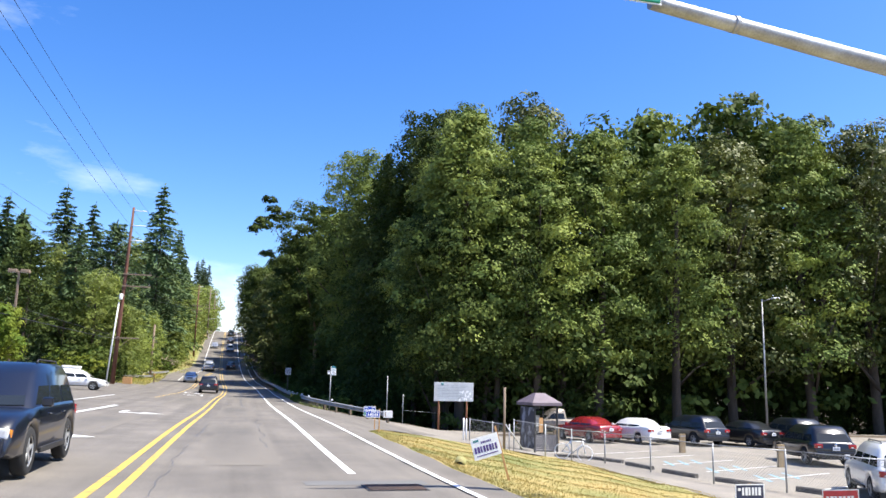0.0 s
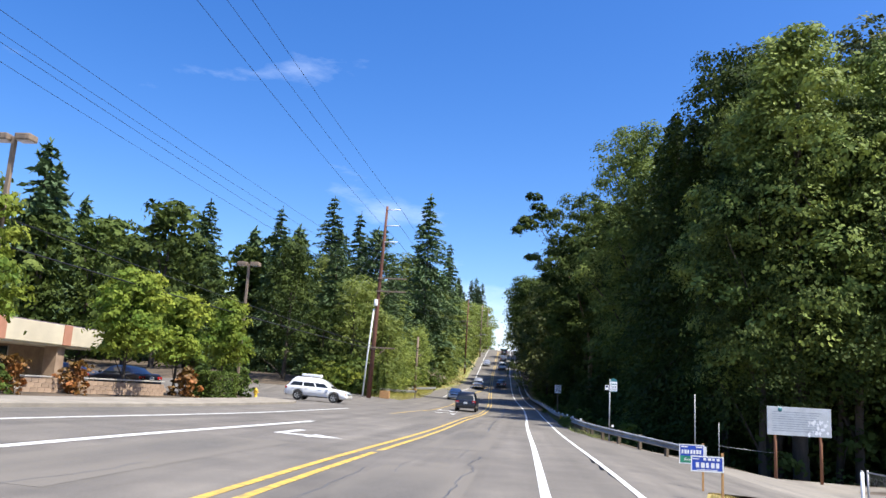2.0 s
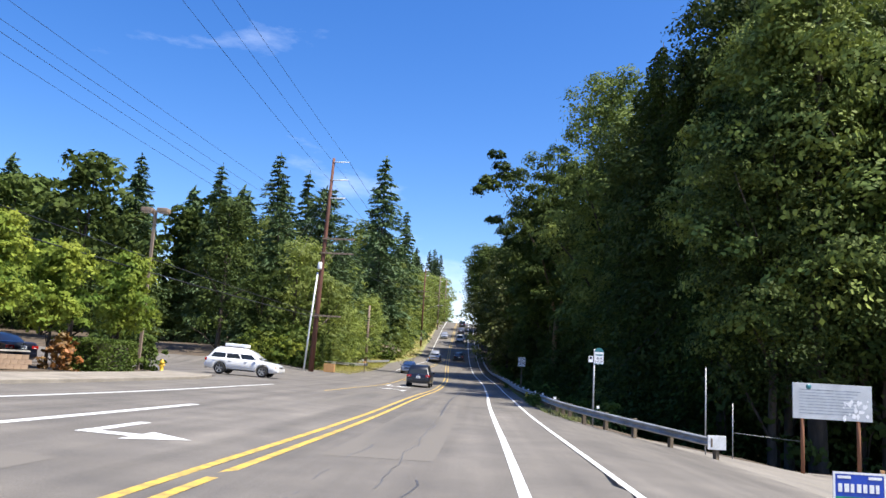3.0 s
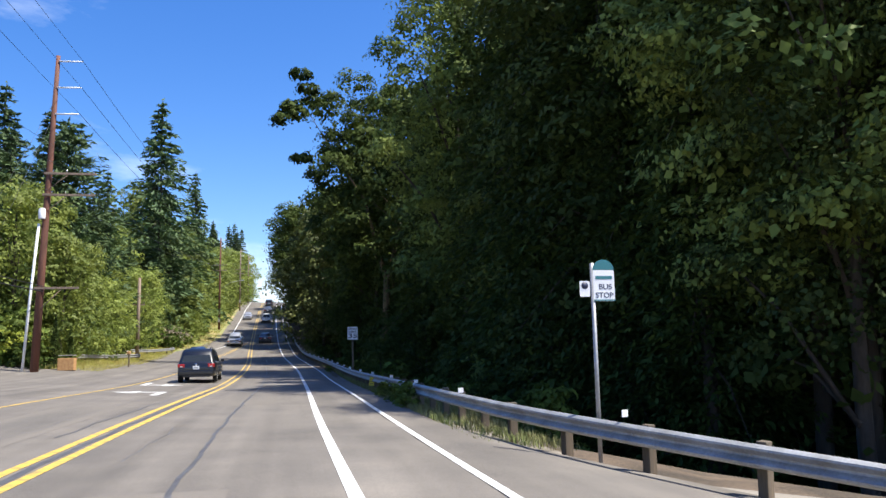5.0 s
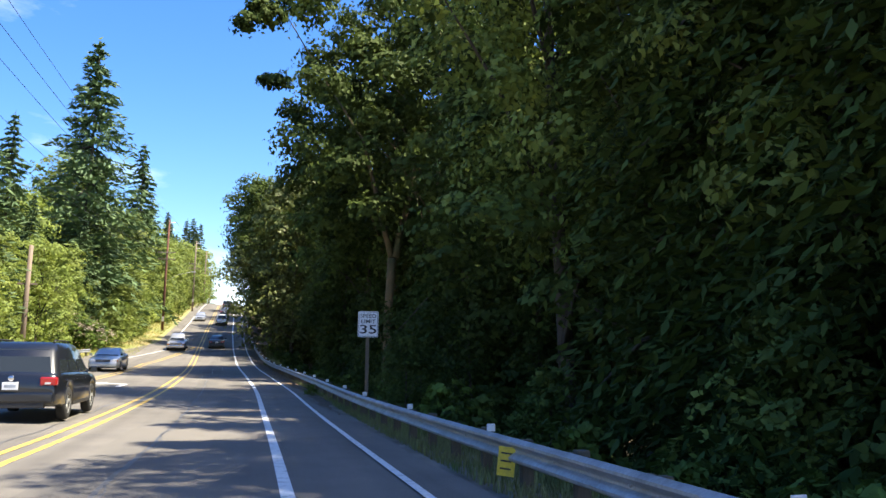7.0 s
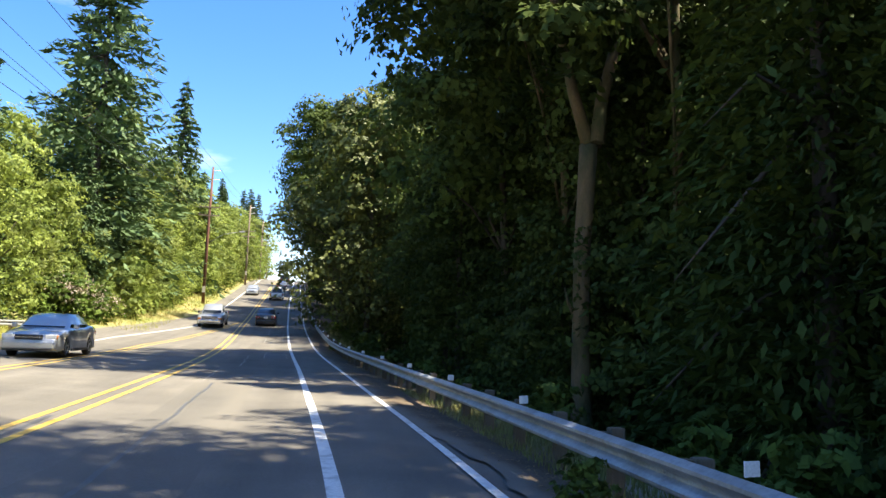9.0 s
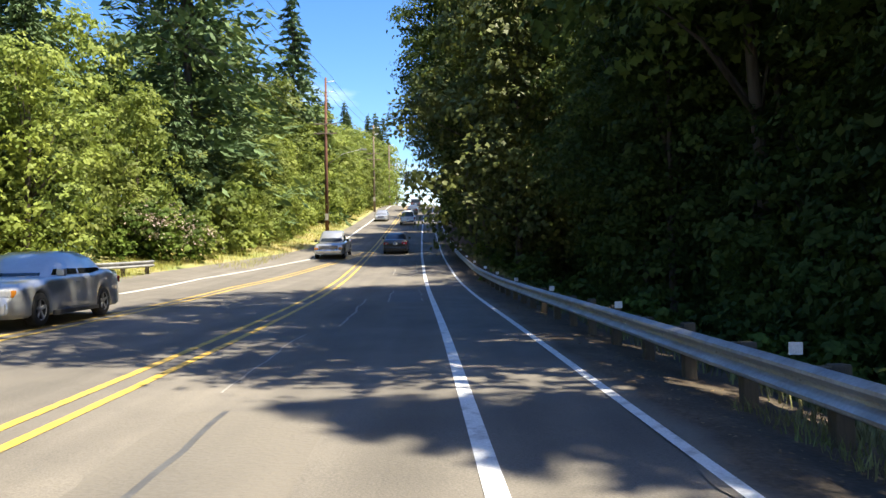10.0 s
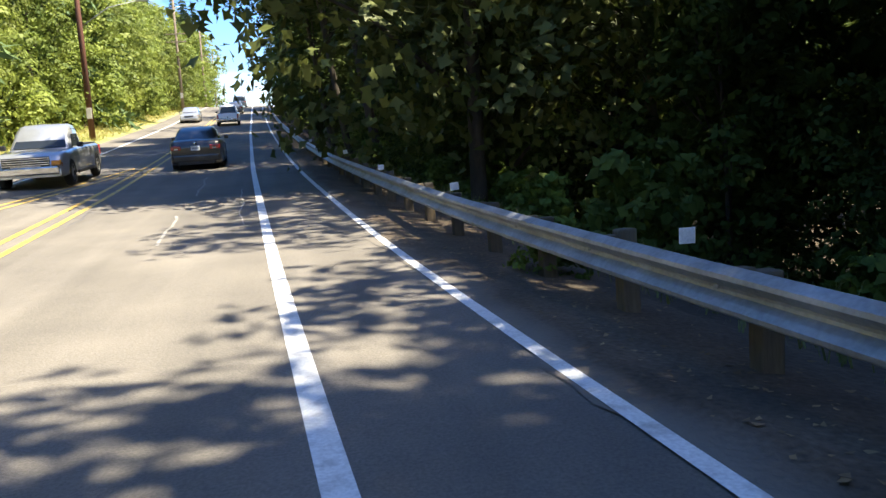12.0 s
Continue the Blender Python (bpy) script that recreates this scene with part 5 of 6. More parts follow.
def vehicle(name, style, paint, x, y, rz, label, z=None, plate=True, roof_box=False, rails=False, lit=None):
    L, W, H, WB, r, line, foot, roof, belt, tumble = STYLES[style]
    zz = float(land(x, y)) if z is None else z
    root = empty(name, x, y, zz, rz)
    # follow the slope of the road
    d = Vector((-math.sin(radians(rz)), math.cos(radians(rz)), 0))
    s = (float(land(x + d.x * 1.4, y + d.y * 1.4)) - float(land(x - d.x * 1.4, y - d.y * 1.4))) / 2.8
    root.matrix_world = pose(x, y, zz + .004, 0, 0, rz) @ pose(0, 0, 0, math.degrees(math.atan(s)), 0, 0)
    hw = W / 2
    ys = sorted(set([round(a * L, 3) for a, _ in line] + [round(c * WB / 2 + k * r, 3) for c in (-1, 1) for k in (-1.17, -1.12, -.95, -.6, 0, .6, .95, 1.12, 1.17)]))
    ys = [v for v in ys if -L / 2 <= v <= L / 2]
    low = r * (.62 if style == "sedan" else .85)
    bm = bmesh.new()
    rings = []
    for v in ys:
        t = abs(v) / (L / 2)
        w = hw * (1 - .10 * max(0, (t - .72) / .28) ** 2)
        top = float(np.interp(v / L, [a for a, _ in line], [b for _, b in line]))
        zb = low
        for c in (-1, 1):
            dd = abs(v - c * WB / 2) / r
            if dd < 1.13:
                zb = max(zb, r + math.sqrt(max(0, (1.13 * r) ** 2 - (dd * r) ** 2)) * .98)
        if t > .93:
            zb = max(zb, low + .10 * (t - .93) / .07)
        zb = min(zb, top - .2)
        sec = [(0, zb), (w * .93, zb), (w, min(zb + .05, top - .15)), (w * 1.0, (zb + top) / 2), (w * .985, top - .12), (w * .94, top - .03), (w * .80, top), (0, top + .02)]
        ring = [bm.verts.new((a, v, b)) for a, b in sec] + [bm.verts.new((-a, v, b)) for a, b in sec[-2:0:-1]]
        rings.append(ring)
    n = len(rings[0])
    for A, B in zip(rings, rings[1:]):
        for k in range(n):
            f = bm.faces.new((A[k], A[(k + 1) % n], B[(k + 1) % n], B[k]))
            f.smooth = True
    bm.faces.new(rings[0])
    bm.faces.new(rings[-1][::-1])
    bmesh.ops.recalc_face_normals(bm, faces=bm.faces)
    body = part("body", bm, paint, root)
    # cabin
    fb, ff, rb, rf = foot[0] * L, foot[1] * L, roof[0] * L, roof[1] * L
    wb_, wr = hw * {"sedan": .89, "suv": .92, "van": .95, "pickup": .86}[style], hw * tumble
    bm = bmesh.new()
    lv = []
    for k, (a, b, w, h) in enumerate(((fb, ff, wb_, belt - .06), (fb * .35 + rb * .65, ff * .35 + rf * .65, wb_ * .3 + wr * .7, belt + (H - belt) * .72), (rb - .03, rf + .05, wr, H - .05), (rb + .12, rf - .12, wr * .9, H), ((rb + rf) / 2 - .1, (rb + rf) / 2 + .1, .05, H + .02))):
        e = min(.12, w * .4)
        lv.append([bm.verts.new(p) for p in ((w - e, a, h), (w, a + e, h), (w, b - e, h), (w - e, b, h), (-w + e, b, h), (-w, b - e, h), (-w, a + e, h), (-w + e, a, h))])
    for A, B in zip(lv, lv[1:]):
        for k in range(8):
            f = bm.faces.new((A[k], A[(k + 1) % 8], B[(k + 1) % 8], B[k]))
            f.smooth = True
    bm.faces.new(lv[-1])
    bmesh.ops.recalc_face_normals(bm, faces=bm.faces)
    part("roof", bm, paint, root)
    # glass, set a finger proud of the cabin
    z0, z1 = belt + .03, belt + (H - belt) * .78

    def at(u, v, wk):
        return fb + (rb - fb) * u, ff + (rf - ff) * v, wb_ + (wr - wb_) * wk
    ub = (z0 - belt + .06) / (H - belt)
    ut = (z1 - belt + .06) / (H - belt)
    a0, b0, w0 = at(ub * .9, ub * .9, ub)
    a1, b1, w1 = at(ut * .9, ut * .9, ut)
    g = .035
    part("windscreen", quad_panel((w0 - .1, b0 + g, z0), (-w0 + .1, b0 + g, z0), (-w1 + .12, b1 + g, z1), (w1 - .12, b1 + g, z1)), GLASS, root, "windscreen")
    part("rear_window", quad_panel((-w0 + .12, a0 - g, z0), (w0 - .12, a0 - g, z0), (w1 - .14, a1 - g, z1), (-w1 + .14, a1 - g, z1)), GLASS, root)
    n_w = {"sedan": 2, "suv": 3, "van": 3, "pickup": 2}[style]
    for sgn in (1, -1):
        for k in range(n_w):
            f0, f1 = k / n_w + .015, (k + 1) / n_w - .015
            lo, hi = a0 + .16, b0 - .18
            lt, ht = a1 + .12, b1 - .10
            q = [(sgn * (w0 + .012), lo + (hi - lo) * f0, z0), (sgn * (w0 + .012), lo + (hi - lo) * f1, z0), (sgn * (w1 + .014), lt + (ht - lt) * f1, z1), (sgn * (w1 + .014), lt + (ht - lt) * f0, z1)]
            part("side_window", quad_panel(*(q if sgn > 0 else q[::-1])), GLASS, root)
            part("door_handle", boxed(sgn * hw - .012, sgn * hw + .022, lo + (hi - lo) * (f0 + .06), lo + (hi - lo) * (f0 + .06) + .18, belt - .14, belt - .11, .008), paint, body)
        part("mirror", boxed(sgn * (hw + .02) - .02, sgn * (hw + .02) + .02 + sgn * .12, b0 - .30, b0 - .16, belt, belt + .15, .03) if sgn > 0 else boxed(-hw - .16, -hw, b0 - .30, b0 - .16, belt, belt + .15, .03), paint if style != "pickup" else DARK, root)
        part("sill", boxed(sgn * hw - .05, sgn * hw + .004, -WB / 2 + r * 1.25, WB / 2 - r * 1.25, low - .01, low + .08, .015), DARK, root)
        # lamps
        tz = {"sedan": .80, "suv": .88, "van": .9, "pickup": .85}[style]
        tw = .36 if style == "sedan" else .34 if style != "pickup" else .14
        th = .16 if style == "sedan" else .18 if style != "pickup" else .36
        tl = part("tail_light", boxed(min(sgn * (hw * .93), sgn * (hw * .93 - tw)), max(sgn * (hw * .93), sgn * (hw * .93 - tw)), -L / 2 - .02, -L / 2 + .14, tz - th / 2, tz + th / 2, .03), TAIL, root, "red tail light")
        part("reverse_lens", boxed(min(sgn * (hw * .93 - tw * .35), sgn * (hw * .93 - tw * .7)), max(sgn * (hw * .93 - tw * .35), sgn * (hw * .93 - tw * .7)), -L / 2 - .028, -L / 2 - .018, tz - th * .35, tz - th * .12, .004), LENS, tl)
        hl = part("headlight", boxed(min(sgn * (hw * .90), sgn * (hw * .90 - .36)), max(sgn * (hw * .90), sgn * (hw * .90 - .36)), L / 2 - .22, L / 2 - .03, .60, .76, .04), LENS, root, "clear headlight")
        part("turn_signal", boxed(min(sgn * (hw * .93), sgn * (hw * .93 - .10)), max(sgn * (hw * .93), sgn * (hw * .93 - .10)), L / 2 - .26, L / 2 - .10, .60, .74, .03), AMBER, hl)
        for c in (-1, 1):
            wheel_at(root, sgn * (hw - .11), c * WB / 2, r, sgn)
    part("rear_bumper", boxed(-hw * .88, hw * .88, -L / 2 - .05, -L / 2 + .12, low + .1, low + .34, .05), paint if style != "pickup" else CHROME, root)
    part("rear_valance", boxed(-hw * .7, hw * .7, -L / 2 - .03, -L / 2 + .1, low + .0, low + .12, .02), DARK, root)
    part("front_bumper", boxed(-hw * .86, hw * .86, L / 2 - .10, L / 2 + .05, low + .08, low + .32, .05), paint if style != "pickup" else CHROME, root)
    gw, g0, g1 = (.62, .66, .92) if style == "pickup" else (.42, .58, .74)
    gr = part("grille", boxed(-gw, gw, L / 2 - .06, L / 2 + .012, g0, g1, .02), DARK, root)
    if style == "pickup":
        for k in range(4):
            part("grille_slat", boxed(-gw, gw, L / 2 + .008, L / 2 + .024, g0 + .03 + k * .06, g0 + .055 + k * .06, .004), CHROME, gr)
        for sgn in (1, -1):
            part("corner_signal", boxed(min(sgn * .66, sgn * .90), max(sgn * .66, sgn * .90), L / 2 - .12, L / 2 + .02, .66, .80, .02), AMBER, root, "amber corner signal")
    part("grille_bar", boxed(-.40, .40, L / 2 + .010, L / 2 + .02, .65, .67, .003), CHROME, gr)
    pz = .78 if style in ("sedan", "suv", "van") else .60
    pt = part("number_plate", boxed(-.155, .155, -L / 2 - .062, -L / 2 - .035, pz - .08, pz + .08, .006), WHITE, root, "white number plate")
    part("print_bar", boxed(-.11, .11, -L / 2 - .066, -L / 2 - .062, pz - .03, pz + .03), BAR, pt)
    bm = bmesh.new()
    lathe(bm, [(0, .008), (.05, .008), (.06, 0)], 14)
    part("badge", bm, CHROME, root).matrix_basis = pose(0, -L / 2 - .022, pz + .16, 90)
    if style == "sedan":
        for sx_ in (-.35, .35):
            part("head_rest", boxed(sx_ - .12, sx_ + .12, fb + .62, fb + .72, belt + .02, belt + .20, .04), SEATS, root)
    if style == "pickup":
        # flat dark plate in place of the bed's shaded hollow
        part("load_bed", boxed(-hw * .82, hw * .82, -L / 2 + .08, fb - .02, 1.105, 1.128, .004), DARK, root, "flat dark plate standing in for the shaded hollow of the bed")
    if rails or roof_box:
        for sgn in (-1, 1):
            part("roof_rail", tubed([(sgn * wr * .85, rb + .15, H), (sgn * wr * .85, rb + .25, H + .05), (sgn * wr * .85, rf - .3, H + .05), (sgn * wr * .85, rf - .2, H)], .018, 6), DARK, root)
    if roof_box:
        part("roof_box", boxed(-.42, .42, rb + .35, rf - .05, H + .05, H + .26, .06), WHITE, root, "white roof box")
    return tagged(root, label, "car" if style != "pickup" else "pickup truck")


RX = lambda y: float(road_x(y))
vehicle("sedan", "sedan", CAR_BLACK, .15 + RX(163), 163, 1, "black sedan with red tail lights driving up the hill")
vehicle("pickup_truck", "pickup", CAR_WHITE, .1 + RX(206), 206, 1, "white pickup truck driving up the hill")
vehicle("sport_utility_vehicle", "suv", CAR_BLACK, -3.3 + RX(87), 87, 0, "dark sport utility vehicle in the turn lane", rails=True)
vehicle("sport_utility_vehicle", "suv", CAR_BLUE, -4.1, 14.9, 180, "dark blue sport utility vehicle in the oncoming lane", rails=True)
vehicle("sport_utility_vehicle", "suv", CAR_WHITE, -13.3, 73.6, -90, "white sport utility vehicle with a roof box at the side street", roof_box=True)
vehicle("sedan", "sedan", CAR_SILVER, -6.5 + RX(121), 121, 180, "silver sedan coming down the road")
vehicle("pickup_truck", "pickup", CAR_SILVER, -4.0 + RX(158), 158, 180, "silver pickup truck coming down the hill")
vehicle("sedan", "sedan", CAR_SILVER, -3.8 + RX(214), 214, 180, "silver sedan far up the hill")
vehicle("sedan", "sedan", CAR_GREY, .2 + RX(232), 232, 0, "dark car near the crest")
vehicle("van", "van", CAR_GREY, .2 + RX(258), 258, 0, "dark van at the crest")
# parked in the lot
vehicle("sedan", "sedan", CAR_RED, 21.2, 45.8, 12, "red sedan parked in the lot")
vehicle("sedan", "sedan", CAR_WHITE, 23.9, 44.8, 12, "white sedan parked in the lot")
vehicle("minivan", "suv", CAR_BLUE, 27.0, 43.4, 8, "dark blue minivan parked in the lot")
vehicle("sedan", "sedan", CAR_BLACK, 30.0, 42.4, 8, "black hatchback parked in the lot")
vehicle("sport_utility_vehicle", "suv", CAR_BLUE, 32.2, 41.0, -6, "dark blue car parked under the trees")
vehicle("sport_utility_vehicle", "suv", CAR_BLACK, 26.0, 31.7, -16, "black sport utility vehicle parked in the lot")
vehicle("sport_utility_vehicle", "suv", CAR_WHITE, 20.2, 21.2, -30, "white sport utility vehicle parked by the fence", rails=True)
vehicle("pickup_truck", "pickup", CAR_TAN, 21.5, 51.0, 82, "tan pickup truck parked in the shade")
vehicle("sedan", "sedan", CAR_BLUE, -22.2, 60.6, 70, "blue sedan parked at the shops")
vehicle("sedan", "sedan", CAR_GREY, -26.4, 61.5, 75, "grey sedan parked at the shops")
vehicle("sport_utility_vehicle", "suv", CAR_WHITE, -31.0, 62, 75, "white car parked at the shops")

# ---- lot side: fence, shelter, bicycle, stops ----
def chain_fence(pts, h, label):
    root = empty("chain_link_fence", pts[0][0], pts[0][1], float(land(*pts[0])))
    inv = root.matrix_world.inverted()
    for k, (x, y) in enumerate(pts):
        z = float(land(x, y))
        part("post", tubed([inv @ Vector((x, y, z - .3)), inv @ Vector((x, y, z + h + .06))], .03, 8), STEEL, root)
        if k:
            px, py = pts[k - 1]
            pz = float(land(px, py))
            part("top_rail", tubed([inv @ Vector((px, py, pz + h)), inv @ Vector((x, y, z + h))], .02, 6), STEEL, root)
            v, f = [], []
            n = int(math.hypot(x - px, y - py) / .11)
            for s in (1, -1):
                for i in range(-int(h / .11), n + 1):
                    i0, j0, i1, j1 = i, 0, i + h / .11, h / .11
                    if s < 0:
                        i0, i1 = i1, i0
                    # clip to the panel
                    def cut(i0, j0, i1, j1):
                        t0, t1 = 0.0, 1.0
                        di = i1 - i0
                        for lim, sg in ((0, 1), (n, -1)):
                            a, b = (i0 - lim) * sg, (i1 - lim) * sg
                            if a < 0 and b < 0:
                                return None
                            if a < 0:
                                t0 = max(t0, a / (a - b))
                            elif b < 0:
                                t1 = min(t1, a / (a - b))
                        return (t0, t1) if t1 > t0 else None
                    c = cut(i0, j0, i1, j1)
                    if not c:
                        continue
                    k0 = len(v)
                    for t in c:
                        ii, jj = i0 + (i1 - i0) * t, j0 + (j1 - j0) * t
                        q = ii / n
                        bx, by, bz_ = px + (x - px) * q, py + (y - py) * q, pz + (z - pz) * q + jj * .11
                        dxy = Vector((x - px, y - py, 0)).normalized()
                        for sg in (-1, 1):
                            v.append(inv @ Vector((bx + dxy.x * .003 * sg, by + dxy.y * .003 * sg, bz_)))
                        v.append(inv @ Vector((bx + dxy.y * .003, by - dxy.x * .003, bz_)))
                    f += [(k0, k0 + 1, k0 + 4, k0 + 3), (k0 + 1, k0 + 2, k0 + 5, k0 + 4), (k0 + 2, k0, k0 + 3, k0 + 5)]
            raw("wire_mesh", v, f, WIRE, root)
    return tagged(root, label, "fence")


chain_fence([(11.9, 33.4), (12.9, 32.2), (14.3, 32.6), (15.3, 31.4), (15.6, 28.1), (16.1, 24.7), (17.4, 22.6), (18.4, 19.5), (19.4, 16.4), (20.4, 13.4)], 1.3, "galvanised chain-link fence round the parking lot")
chain_fence([(11.3, 38.2), (11.7, 35.8), (11.9, 34.0)], 1.05, "low chain-link gate at the lot's entrance")
tpst = empty("gate_post", 11.2, 32.7, float(land(11.2, 32.7)))
part("post", tubed([(0, 0, -.3), (0, 0, 2.62)], [.06, .055], 10), GREYWOOD, tpst)
part("stay", tubed([(0, 0, 1.1), (.75, -.35, 0)], .03, 6), STEEL, tpst)
tagged(tpst, "stout weathered wooden gate post", "post")
for x, y in ((10.6, 36.9), (11.0, 37.8)):
    b = empty("bollard", x, y, float(land(x, y)))
    part("post", tubed([(0, 0, -.3), (0, 0, 1.02)], .036, 10), WHITE, b)
    part("cap", tubed([(0, 0, 1.02), (0, 0, 1.06)], [.036, .015], 10), STEEL, b)
    tagged(b, "slim white-painted steel bollard", "bollard", "gate bollards")

# shelter with a hipped roof
SLATE = material("grey_slatted_panel", (0.12, 0.115, 0.13), 0.6, dark=(0.08, 0.078, 0.09), scale=3, bump=0.05)
ROOF_P = material("purple_roof", (0.17, 0.13, 0.15), 0.6, dark=(0.12, 0.095, 0.11), scale=2, bump=0.1)
sh = empty("shelter", 14.6, 37.2, float(land(14.6, 37.2)), 8)
for x in (-.85, .85):
    for y in (-.95, .95):
        part("post", boxed(x - .05, x + .05, y - .05, y + .05, -.1, 2.28, .008), DARK, sh)
bm = bmesh.new()
lo = [bm.verts.new(p) for p in ((-1.12, -1.12, 2.28), (1.12, -1.12, 2.28), (1.12, 1.12, 2.28), (-1.12, 1.12, 2.28))]
ed = [bm.verts.new((v.co.x, v.co.y, 2.42)) for v in lo]
tp_ = [bm.verts.new(p) for p in ((-.35, -.15, 2.88), (.35, -.15, 2.88), (.35, .15, 2.88), (-.35, .15, 2.88))]
bm.faces.new(lo[::-1])
for A, B in ((lo, ed), (ed, tp_)):
    for k in range(4):
        bm.faces.new((A[k], A[(k + 1) % 4], B[(k + 1) % 4], B[k]))
bm.faces.new(tp_)
part("roof", bm, ROOF_P, sh, "dull purple hipped roof")
PANE = bpy.data.materials.new("clear_pane")
PANE.use_nodes = True
pb_ = PANE.node_tree.nodes["Principled BSDF"]
pb_.inputs["Roughness"].default_value, pb_.inputs["Transmission Weight"].default_value, pb_.inputs["IOR"].default_value = .05, 1.0, 1.05
o = part("pane", boxed(-.80, .80, .93, .95, .25, 2.1), PANE, sh)
o.visible_shadow = False
MURAL = material("faded_mural", (0.22, 0.24, 0.30), 0.6, dark=(0.030, 0.035, 0.055), scale=2.6, grain=14, bump=0.03, mix=(0.50, 0.60))
part("mural_panel", boxed(-.87, -.84, -.9, .9, .2, 2.2, .004), MURAL, sh, "dark blue wall panel with a faded pale mural")
for k in range(8):
    part("slat", boxed(-.8, .8, -.965, -.945, .10 + .1 * k, .185 + .1 * k, .003), SLATE, sh)
for z in (.22, 1.1, 2.12):
    part("rail", boxed(-.8, .8, .91, .97, z, z + .05), DARK, sh)
part("bench", boxed(-.7, .7, .45, .85, .42, .47, .01), TIMBER, sh)
part("notice", boxed(-.55, -.25, -.98, -.96, 1.0, 1.7), ORANGEWOOD, sh)
part("notice", boxed(.2, .55, .90, .92, 1.2, 1.75), WHITE, sh)
part("litter_bin", boxed(.45, .75, -.8, -.5, .06, .85, .03), CONCRETE, sh)
part("slab", boxed(-1.3, 1.3, -1.3, 1.3, -.25, .06, .02), CONCRETE, sh)
for a in ((-.80, .80, -.95, -.93, .92), (.83, .85, -.9, .9, .25)):
    o = part("pane", boxed(*a, 2.1), PANE, sh)
    o.visible_shadow = False
for x in (-.83, .83):
    for z in (.22, 1.1):
        part("rail", boxed(x - .02, x + .02, -.9, .9, z, z + .05), DARK, sh)
sh.matrix_world = sh.matrix_world @ Matrix.Diagonal((.74, .74, 1.0, 1.0))
tagged(sh, "glazed waiting shelter with a purple hipped roof", "shelter")

# bicycle leaning on the fence
bk_ = empty("bicycle", 14.5, 32.9, float(land(14.5, 32.9)), -25, 0, 4)
bx = [(-.5, 0, .34), (.5, 0, .34)]
for p in bx:
    bm = bmesh.new()
    pts = [(p[0] + .33 * math.cos(a), 0, p[2] + .33 * math.sin(a)) for a in np.linspace(0, 2 * math.pi, 25)]
    tube(bm, pts, .024, 6)
    w = part("wheel", bm, WHITE, bk_, "pale thin tyre")
    for k in range(9):
        a = math.pi * k / 9
        part("spoke", tubed([(p[0] - .31 * math.cos(a), .002 * k - .008, p[2] - .31 * math.sin(a)), (p[0] + .31 * math.cos(a), .002 * k - .008, p[2] + .31 * math.sin(a))], .002, 3), STEEL, w)
for a, b in (((-.5, 0, .34), (-.05, 0, .30)), ((-.05, 0, .30), (-.18, 0, .86)), ((-.5, 0, .34), (-.17, 0, .80)), ((-.17, 0, .80), (.36, 0, .84)), ((-.05, 0, .30), (.38, 0, .74)), ((.36, 0, .90), (.5, 0, .34))):
    part("frame_tube", tubed([a, b], .026, 8), WHITE, bk_)
part("saddle", boxed(-.30, -.04, -.06, .06, .88, .93, .02), DARK, bk_)
part("handlebar", tubed([(.36, -.2, .94), (.36, 0, .95), (.36, .2, .94), (.46, .21, .92), (.47, .21, .82), (.40, .21, .78)], .014, 6), WHITE, bk_)
part("crank", tubed([(-.05, -.03, .30), (-.05, -.03, .30 - .001), (.10, -.03, .22)], .01, 5), STEEL, bk_)
tagged(bk_, "white racing bicycle leaning by the fence", "bicycle")


def wheel_stop(x, y, rz):
    root = empty("wheel_stop", x, y, float(land(x, y)), rz)
    bm = bmesh.new()
    pr = [(-.1, -.05), (-.09, .1), (-.06, .14), (.06, .14), (.09, .1), (.1, -.05)]
    A = [bm.verts.new((-.9, a, b)) for a, b in pr]
    B = [bm.verts.new((.9, a, b)) for a, b in pr]
    for k in range(6):
        bm.faces.new((A[k], A[(k + 1) % 6], B[(k + 1) % 6], B[k]))
    bm.faces.new(A[::-1])
    bm.faces.new(B)
    part("block", bm, DARKCON, root)
    for sx_ in (-.6, .6):
        part("anchor_pin", tubed([(sx_, 0, .12), (sx_, 0, .155)], .02, 6), STEEL, root)
    return tagged(root, "dark concrete wheel stop along the fence", "wheel stop", "wheel stops")


DARKCON = material("stained_concrete", (0.14, 0.125, 0.11), 0.9, dark=(0.07, 0.065, 0.06), scale=3, bump=0.2)
for x, y, rz in ((15.9, 32.4, -70), (16.1, 29.9, -84), (16.3, 27.2, -80), (17.0, 24.6, -70), (18.3, 22.0, -70), (15.0, 33.9, -40)):
    wheel_stop(x, y, rz)


def wood_bollard(x, y):
    root = empty("timber_bollard", x, y, float(land(x, y)))
    part("post", boxed(-.17, .17, -.06, .06, -.3, .93, .02), WARMWOOD, root)
    part("cap_band", boxed(-.175, .175, -.065, .065, .80, .84, .004), STEEL, root)
    return tagged(root, "squared brown timber bollard in the lot", "bollard", "timber bollards")


WARMWOOD = material("brown_timber", (0.33, 0.24, 0.13), 0.85, dark=(0.22, 0.16, 0.09), scale=5, bump=0.3, stretch=(1, 1, .2))
for x, y in ((22.6, 37.2), (22.9, 29.9), (19.2, 19.6), (18.2, 43.5)):
    wood_bollard(x, y)


